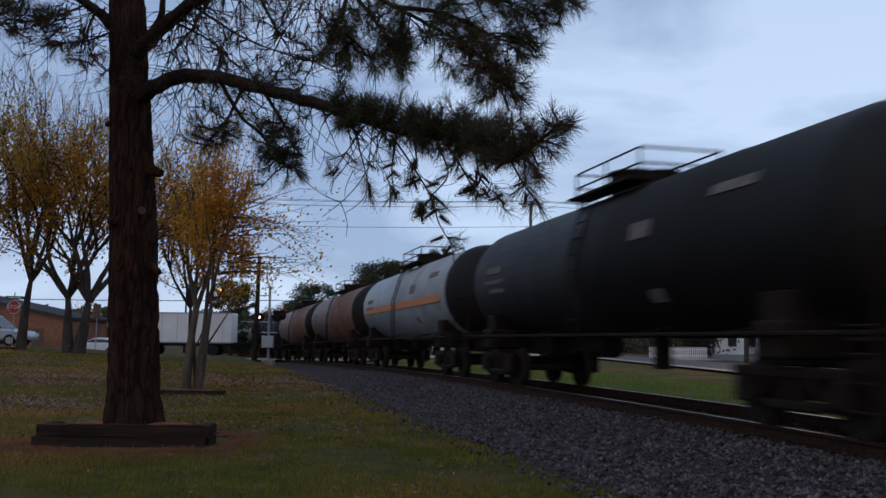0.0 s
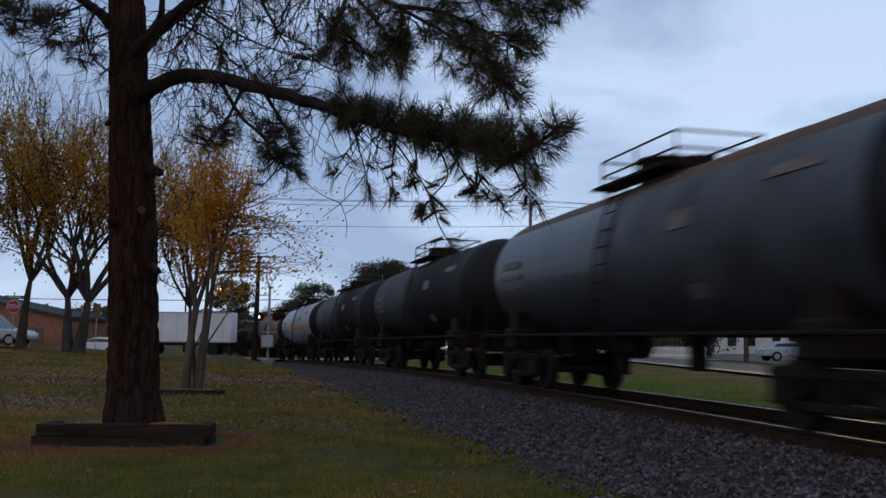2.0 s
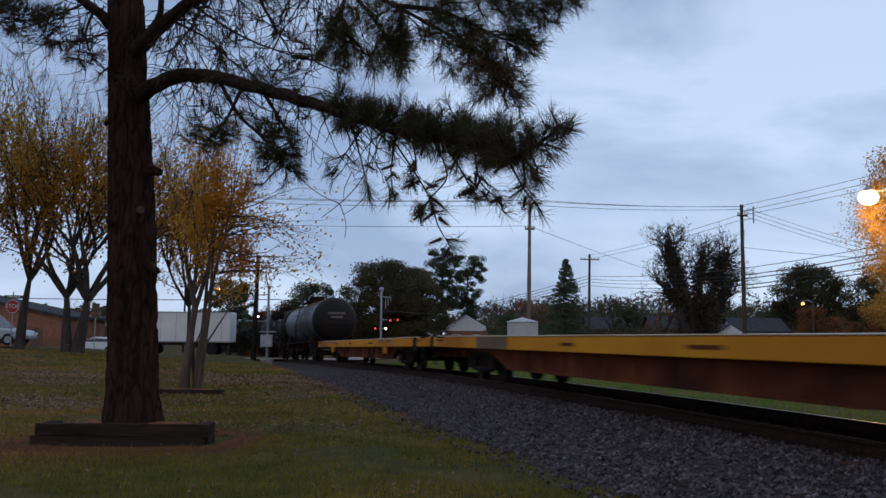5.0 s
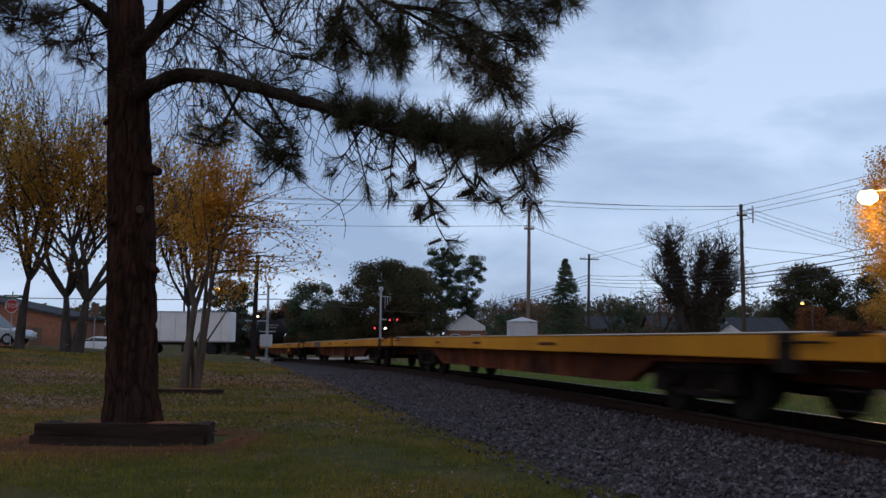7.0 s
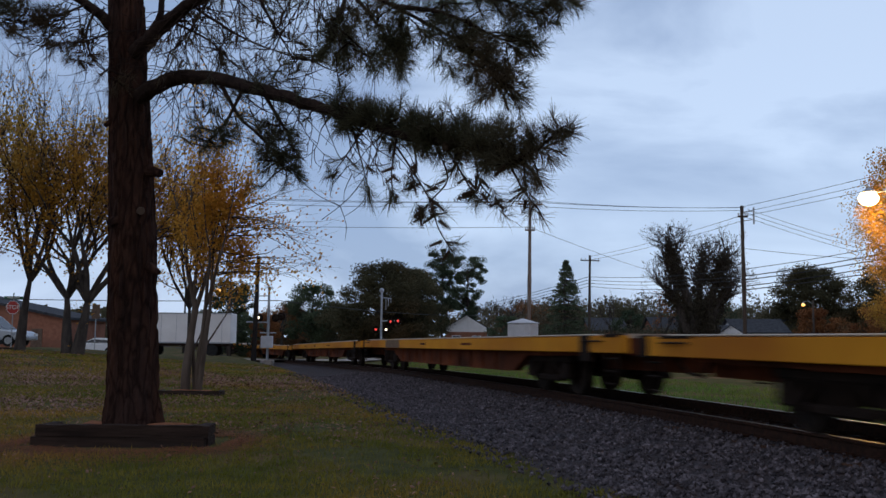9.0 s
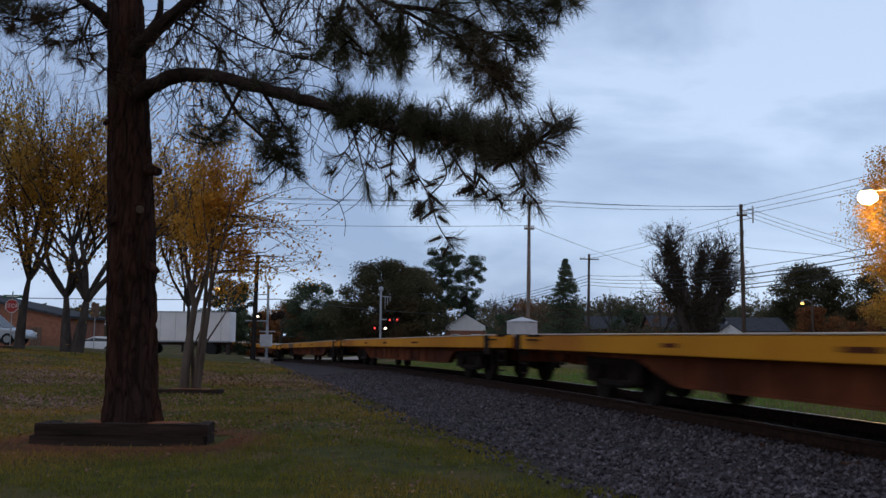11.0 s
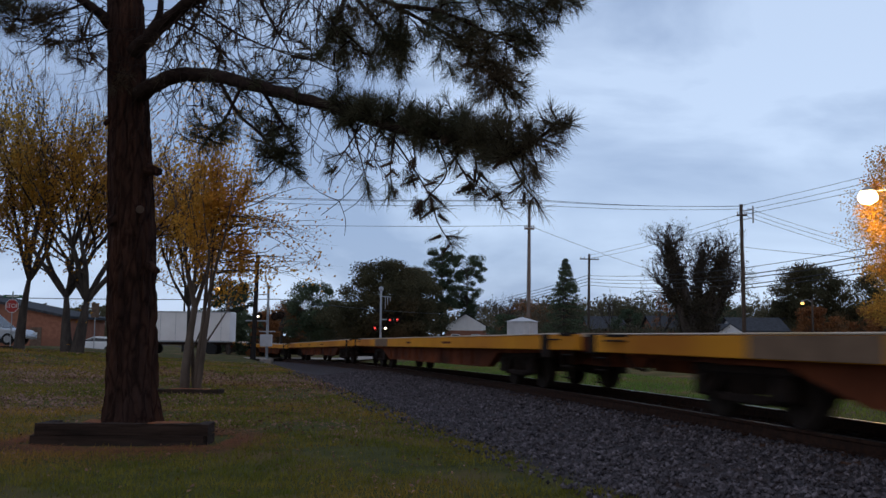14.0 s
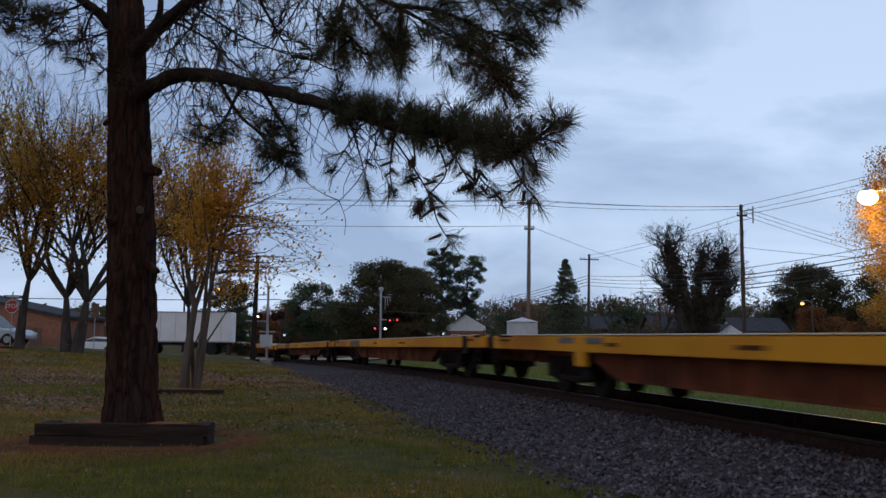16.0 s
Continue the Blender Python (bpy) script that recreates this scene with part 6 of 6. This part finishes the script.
def lower_bough():
    b = Pine(11)
    r = b.r
    axis = b.wood([(-0.12, -0.05, 4.58), (0.29, -0.47, 4.65), (0.72, -0.75, 4.69), (1.29, -1.18, 4.55), (2.05, -1.95, 4.19), (2.77, -2.65, 3.82), (3.26, -3.05, 3.58), (3.77, -3.55, 3.30), (4.23, -3.95, 3.13), (4.60, -4.35, 2.97), (4.88, -4.65, 2.82), (5.10, -4.80, 2.93), (5.24, -4.85, 3.06)], 0.125, 0.012, 4, 10)
    n = len(axis)
    # dense foliage along the outer half, mostly above and around the limb
    for i in range(n):
        f = i / (n - 1)
        if f < 0.44:
            continue
        k = 6 if f < 0.80 else 2
        for _ in range(k):
            d = Vector((r.uniform(-0.3, 0.9), r.uniform(-0.9, 0.9), r.uniform(-0.45, 0.60)))
            ln = r.uniform(0.08, 0.32) * (1.0 if f < 0.8 else 0.6)
            b.spray(axis[i] + b.dirn(0.05), d, ln, 3 if f < 0.84 else 1, 0.18, 62, cone=0.05)
        if f < 0.9 and i % 2 == 0:
            up = axis[i] + Vector((r.uniform(-0.06, 0.06), r.uniform(-0.1, 0.1), r.uniform(0.16, 0.27)))
            b.wood([axis[i], up], 0.008, 0.005, 2, 5)
            b.brush(up, (r.uniform(-0.2, 0.4), r.uniform(-0.3, 0.3), 1), 0.2, 130)
    for q, d in (((5.39, -4.85, 3.02), (0.5, 0, 0.9)), ((5.06, -4.75, 2.99), (0.1, 0, 1)), ((4.80, -4.55, 3.12), (-0.1, 0, 1)), ((4.89, -4.65, 3.04), (0.2, 0, 1)), ((4.15, -3.95, 3.35), (0, 0, 1)), ((3.98, -3.85, 3.41), (0, 0, 1)),
                 ((3.52, -3.35, 3.53), (0, 0, 1)), ((3.40, -3.25, 3.53), (-0.2, 0, 1)), ((4.53, -4.25, 3.14), (0, 0, 1)), ((5.22, -4.85, 2.74), (0.6, 0, -0.5)), ((5.09, -4.75, 2.63), (0.4, 0, -0.7)), ((5.02, -4.75, 2.48), (0.1, 0, -1)), ((5.13, -4.85, 2.52), (0.4, 0, -0.8)), ((4.69, -4.45, 2.74), (0, 0, -1))):
        q = Vector(q) + Vector((-0.06, 0, 0.05))
        b.brush(q, d, 0.20, 190)
        near = min(axis, key=lambda a: (a - Vector(q)).length)
        b.wood([near, (near + Vector(q)) / 2 + b.dirn(0.03), Vector(q)], 0.010, 0.005, 2, 5)
    # hanging twigs with cones
    hang = (([(3.71, -3.45, 3.27), (3.95, -3.65, 2.89), (4.12, -3.75, 2.59), (4.21, -3.85, 2.30), (4.35, -3.85, 2.08)], 9, 6), ([(4.17, -3.85, 3.10), (4.29, -3.95, 2.78), (4.13, -3.95, 2.56), (4.05, -3.95, 2.42)], 8, 2),
            ([(3.39, -3.15, 3.43), (3.23, -3.25, 3.13), (3.10, -3.35, 2.91)], 2, 4), ([(3.77, -3.55, 3.25), (3.73, -3.65, 2.88), (3.76, -3.65, 2.63)], 5, 3), ([(4.54, -4.25, 2.93), (4.59, -4.35, 2.65), (4.75, -4.35, 2.50)], 6, 4),
            ([(4.84, -4.55, 2.80), (4.95, -4.65, 2.55), (5.05, -4.65, 2.43)], 2, 6), ([(4.28, -3.95, 3.05), (4.45, -4.05, 2.76), (4.55, -4.05, 2.57)], 6, 2), ([(3.95, -3.65, 3.17), (3.98, -3.75, 2.92), (3.93, -3.75, 2.73)], 5, 1),
            ([(3.26, -3.05, 3.51), (3.41, -3.25, 3.02), (3.48, -3.35, 2.76)], 1, 5))
    for pts, cones, tufts in hang:
        c = b.wood(pts, 0.012, 0.005, 4, 5)
        m = len(c)
        for _ in range(cones):
            q = c[r.randrange(m // 3, m)]
            b.cones.append((q + b.dirn(0.04), Vector((r.uniform(-1.0, 0.6), r.uniform(-0.5, 0.5), -0.4)).normalized()))
        for _ in range(tufts // 2):
            q = c[r.randrange(m // 2, m)]
            b.spray(q, Vector((r.uniform(-0.6, 0.8), r.uniform(-0.5, 0.5), r.uniform(-0.7, 0.2))), 0.16, 1, 0.18, 40)
        b.tuft(c[-1], (0.25, 0, -0.5), 0.20, 75, 0.8)
    # the dark spray that hangs below the limb near the trunk, and bare twigs
    for pts, k in (([(1.35, -1.25, 4.52), (1.69, -1.55, 3.98), (1.99, -1.75, 3.69), (2.27, -1.95, 3.37), (2.40, -2.05, 3.18)], 30), ([(1.77, -1.65, 4.31), (1.60, -1.75, 3.86), (1.40, -1.85, 3.55)], 18), ([(2.05, -1.95, 4.19), (2.35, -2.05, 3.72), (2.54, -2.15, 3.36)], 14)):
        c = b.wood(pts, 0.030, 0.006, 4, 6)
        m = len(c)
        for _ in range(k):
            q = c[r.randrange(m // 2, m)]
            b.spray(q + b.dirn(0.05), Vector((r.uniform(-0.9, 0.9), r.uniform(-0.8, 0.8), r.uniform(-0.4, 0.35))), r.uniform(0.12, 0.36), 3, 0.16, 42)
    for _ in range(70):
        q = axis[r.randrange(5, 28)]
        d = Vector((r.uniform(-0.5, 0.8), r.uniform(-0.6, 0.6), r.uniform(-1.0, 0.45)))
        b.twigs(q, d, r.uniform(0.5, 1.2), 3, 0.12)
    for _ in range(22):
        b.spray(axis[r.randrange(12, 24)] + b.dirn(0.06), b.dirn() + Vector((0, 0, 0.1)), r.uniform(0.1, 0.3), 2, 0.17, 40)
    return finish_bough(b, (-0.12, -0.05, 4.58))


LOWER = lower_bough()


def upper_bough():
    b = Pine(23)
    r = b.r
    b.wood([(-0.17, -0.10, 5.20), (0.14, -0.40, 5.32), (0.40, -0.54, 5.50), (0.82, -0.83, 5.67), (1.56, -1.25, 5.86), (2.40, -1.85, 5.75), (3.00, -2.25, 5.45)], 0.12, 0.06, 4, 9)
    b.wood([(0.10, -0.30, 5.41), (0.29, -0.40, 5.71), (0.32, -0.47, 6.34)], 0.07, 0.03, 4, 8)
    arms = [[(3.00, -2.25, 5.45), (3.57, -2.65, 5.02), (4.09, -2.95, 4.65), (4.52, -3.25, 4.30), (4.80, -3.45, 3.99), (4.91, -3.55, 3.78)],
            [(3.00, -2.25, 5.45), (3.45, -2.65, 4.82), (3.65, -2.75, 4.52), (3.72, -2.85, 4.36)],
            [(3.29, -2.45, 5.30), (4.21, -3.05, 4.99), (4.86, -3.45, 4.74), (5.24, -3.65, 4.52)],
            [(3.71, -2.75, 4.91), (4.27, -3.15, 4.70), (4.80, -3.45, 4.35), (5.02, -3.55, 4.23)],
            [(3.15, -2.35, 5.37), (3.04, -2.45, 4.89), (2.98, -2.45, 4.69), (3.33, -2.65, 4.46)],
            [(3.83, -2.75, 5.18), (4.57, -3.25, 5.04), (5.25, -3.65, 4.82), (5.52, -3.75, 4.66)]]
    for k, pts in enumerate(arms):
        pts = [(x - 0.04 * max(0.0, x - 3.0), y, z) for x, y, z in pts]
        c = b.wood(pts, 0.032, 0.008, 4, 6)
        m = len(c)
        for i in range(m // 4, m):
            for _ in range(3):
                d = Vector((r.uniform(-0.5, 1.0), r.uniform(-0.9, 0.9), r.uniform(-0.8, 0.5)))
                b.spray(c[i] + b.dirn(0.06), d, r.uniform(0.12, 0.36), 3, 0.20, 50, droop=0.12, cone=0.07)
    for q in ((4.94, -3.55, 3.79), (4.74, -3.55, 3.78), (4.80, -3.45, 4.05), (5.22, -3.65, 4.28), (5.13, -3.65, 4.49), (5.46, -3.75, 4.60), (4.46, -3.35, 3.96), (3.88, -2.95, 4.11), (3.72, -2.85, 4.20)):
        b.brush((q[0] - 0.12, q[1], q[2]), (0.35, 0, -0.7), 0.23, 170)
    # slender bare twigs that loop before the sky
    stem = bend([(0.40, -0.54, 5.50), (0.82, -0.83, 5.67), (1.56, -1.25, 5.86), (2.40, -1.85, 5.75), (3.00, -2.25, 5.45)], 8)
    for k in range(125):
        q = stem[r.randrange(len(stem))]
        d = Vector((r.uniform(-0.6, 0.9), r.uniform(-0.5, 0.5), r.uniform(-1, 0.15)))
        pts = b.twigs(q, d, r.uniform(0.7, 2.0), 3, 0.22)
        if r.random() < 0.25:
            b.cones.append((pts[-2], Vector((r.uniform(-0.4, 0.4), r.uniform(-0.4, 0.4), -1)).normalized()))
    for pts in ([(0.82, -0.83, 5.67), (1.55, -1.11, 5.15), (2.12, -1.35, 4.85), (2.67, -1.65, 4.61)], [(0.50, -0.61, 5.52), (1.12, -0.90, 5.14), (1.49, -1.11, 4.77), (1.82, -1.25, 4.54)], [(1.73, -1.35, 5.82), (2.08, -1.55, 5.15), (2.28, -1.65, 4.82), (2.48, -1.75, 4.47)], [(1.21, -1.04, 5.79), (0.86, -1.04, 5.17), (0.67, -1.11, 4.92)]):
        c = b.wood(pts, 0.022, 0.005, 5, 5)
        for _ in range(9):
            q = c[r.randrange(len(c) // 3, len(c))]
            b.spray(q, b.dirn() + Vector((0.2, 0, -0.2)), r.uniform(0.15, 0.45), 2, 0.15, 22, cone=0.2)
    for q in ((2.07, -1.45, 4.56), (2.18, -1.45, 4.63), (2.31, -1.55, 4.49)):
        for _ in range(3):
            b.spray(q, b.dirn(), 0.15, 3, 0.15, 36)
    return finish_bough(b, (-0.17, -0.10, 5.20))


UPPER = upper_bough()


def left_bough():
    b = Pine(37)
    r = b.r
    b.wood([(-0.32, 0.00, 5.36), (-0.49, -0.10, 5.59), (-0.68, -0.30, 5.78), (-1.06, -0.47, 6.00), (-1.58, -0.54, 6.13)], 0.10, 0.05, 4, 8)
    for pts, k in (([(-0.76, -0.40, 5.83), (-1.02, -0.68, 5.55), (-1.30, -0.90, 5.39), (-1.60, -1.04, 5.30)], 34), ([(-0.43, -0.20, 5.52), (-0.68, -0.54, 5.25), (-0.92, -0.68, 5.18)], 8), ([(-1.42, -0.54, 6.09), (-1.60, -0.75, 5.64), (-1.90, -0.90, 5.35)], 24), ([(-0.64, -0.40, 5.71), (-0.68, -0.54, 5.33), (-0.52, -0.61, 4.95), (-0.25, -0.68, 4.73)], 10)):
        c = b.wood(pts, 0.022, 0.006, 4, 6)
        for _ in range(k):
            q = c[r.randrange(len(c) // 3, len(c))]
            b.spray(q + b.dirn(0.05), Vector((r.uniform(-0.9, 0.7), r.uniform(-0.8, 0.8), r.uniform(-0.6, 0.5))), r.uniform(0.12, 0.35), 3, 0.17, 34, cone=0.12)
    for _ in range(34):
        b.twigs((r.uniform(-1.5, -0.3), r.uniform(-0.6, 0), r.uniform(5.3, 6.0)), (r.uniform(-0.8, 0.6), r.uniform(-0.4, 0.4), r.uniform(-0.9, 0.1)), r.uniform(0.4, 1.0), 3, 0.3)
    for q in ((-1.00, -0.68, 5.14), (-1.11, -0.68, 5.16), (-0.97, -0.61, 5.54), (-1.01, -0.68, 5.44)):
        b.cones.append((Vector(q), Vector((-0.9, 0, -0.3)).normalized()))
    return finish_bough(b, (-0.32, 0.00, 5.36))


LEFT = left_bough()


def crown_boughs():
    """Unseen boughs above the picture, added to close the crown and give shade."""
    for k in range(7):
        b = Pine(60 + k)
        r = b.r
        z0 = 6.2 + 0.75 * k
        a = k * 2.3 + 0.6
        out = Vector((math.cos(a), math.sin(a), 0.18))
        ln = 3.6 - 0.32 * k
        s = Vector((0.0, 0.0, z0))
        c = b.wood([s, s + out * ln * 0.4, s + out * ln * 0.75 + Vector((0, 0, 0.25)), s + out * ln + Vector((0, 0, 0.2))], 0.09 - 0.008 * k, 0.012, 5, 7)
        for i in range(len(c) // 3, len(c)):
            for _ in range(4):
                b.spray(c[i] + b.dirn(0.1), out + b.dirn(0.9), r.uniform(0.2, 0.6), 3, 0.18, 22)
        finish_bough(b, s)


crown_boughs()


# ---- grass and fallen leaves ----
def lawn_points(rnd, count, y0, y1, power, dmin=3.9):
    n = 0
    while n < count:
        y = y0 + (y1 - y0) * rnd.random() ** power
        half = y * 0.56 + 0.8
        x = rnd.uniform(-half, min(half, centre_x(y)))
        d = side(x, y)
        wob = 0.25 * noise.noise(Vector((x * 0.9, y * 0.9, 2)))
        if d < dmin - edge_shift(y) + wob:
            continue
        n += 1
        yield x, y


def build_grass():
    rnd = random.Random(17)
    V, F = [], []
    for x, y in lawn_points(rnd, 170000, 4.0, 44.0, 1.9):
        bare = noise.noise(Vector((x * 0.45, y * 0.45, 9)))
        if bare > 0.22 and rnd.random() < 0.8:
            continue
        if abs(x + 4.25) < 1.6 and 10.9 < y < 13.8 and rnd.random() < 0.93:
            continue
        z = ground_z(x, y) - 0.005
        h = rnd.uniform(0.025, 0.075) * (1.5 if rnd.random() < 0.07 else 1)
        a = rnd.uniform(0, 6.28)
        w = 0.0035 + 0.00035 * y
        sx, sy = math.cos(a) * w, math.sin(a) * w
        lx, ly = rnd.gauss(0, 0.022), rnd.gauss(0, 0.022)
        k = len(V)
        V.extend(((x - sx, y - sy, z), (x + sx, y + sy, z), (x + lx, y + ly, z + h)))
        F.append((k, k + 1, k + 2))
    tagged(soup("lawn_grass", V, F, M_BLADE), "short damp grass blades on the lawn", "grass", kind="stuff")
    V, F = [], []
    rnd = random.Random(18)
    for _ in range(26000):
        s = rnd.uniform(6, 60)
        d = -rnd.uniform(2.4, 9.5)
        p = on_line(s, d)
        z = ground_z(p.x, p.y)
        h = rnd.uniform(0.04, 0.12)
        a = rnd.uniform(0, 6.28)
        w = 0.012
        k = len(V)
        V.extend(((p.x - math.cos(a) * w, p.y - math.sin(a) * w, z), (p.x + math.cos(a) * w, p.y + math.sin(a) * w, z), (p.x + rnd.gauss(0, 0.03), p.y + rnd.gauss(0, 0.03), z + h)))
        F.append((k, k + 1, k + 2))
    tagged(soup("verge_grass", V, F, M_VERGE), "bright green grass verge behind the track", "grass", kind="stuff")


def build_litter():
    rnd = random.Random(27)
    V, F = [], []
    for x, y in lawn_points(rnd, 52000, 5.0, 44.0, 1.0, 4.0):
        dens = 0.25 + 0.75 * smooth01(noise.noise(Vector((x * 0.25, y * 0.25, 4))), -0.2, 0.35)
        dens *= (0.09 + 0.91 * smooth01(y, 12, 18)) * (1 - 0.8 * smooth01(y, 27, 36))
        if rnd.random() > dens:
            continue
        z = ground_z(x, y) + rnd.uniform(0.012, 0.05)
        r = rnd.uniform(0.018, 0.038) * (0.80 + y / 40)
        n = Vector((rnd.gauss(0, 0.45), rnd.gauss(0, 0.45), 1)).normalized()
        u = n.orthogonal().normalized() * r
        w = n.cross(u) * 0.7
        q = Matrix.Rotation(rnd.uniform(0, 6.28), 3, n)
        u, w = q @ u, q @ w
        p = Vector((x, y, z))
        k = len(V)
        V.extend((p - u, p - w * 0.8 + u * 0.1, p + u, p + w * 0.8, p + n * r * 0.3))
        F.extend(((k, k + 1, k + 4), (k + 1, k + 2, k + 4), (k + 2, k + 3, k + 4), (k + 3, k, k + 4)))
    tagged(soup("leaf_litter", V, F, M_LITTER), "scattered brown fallen leaves on the lawn", "fallen leaves", kind="stuff")
    V, F = [], []
    rnd = random.Random(29)
    for _ in range(11000):
        a, rr = rnd.uniform(0, 6.28), abs(rnd.gauss(0, 0.75))
        x, y = -4.25 + math.cos(a) * (1.25 + rr * 0.45) , 12.25 + math.sin(a) * (0.9 + rr * 1.0)
        if abs(x + 4.25) < 1.32 and 11.6 < y < 12.9:
            continue
        z = ground_z(x, y) + rnd.uniform(0.008, 0.03)
        b = rnd.uniform(0, 6.28)
        l, w = rnd.uniform(0.06, 0.11), 0.004
        k = len(V)
        c, s = math.cos(b), math.sin(b)
        V.extend(((x - c * l - s * w, y - s * l + c * w, z), (x - c * l + s * w, y - s * l - c * w, z), (x + c * l, y + s * l, z + rnd.uniform(0, 0.015))))
        F.append((k, k + 1, k + 2))
    tagged(soup("pine_straw", V, F, M_MULCH), "reddish pine straw spilled round the timber edging", "pine straw", kind="stuff")


build_grass()
build_litter()


motions()
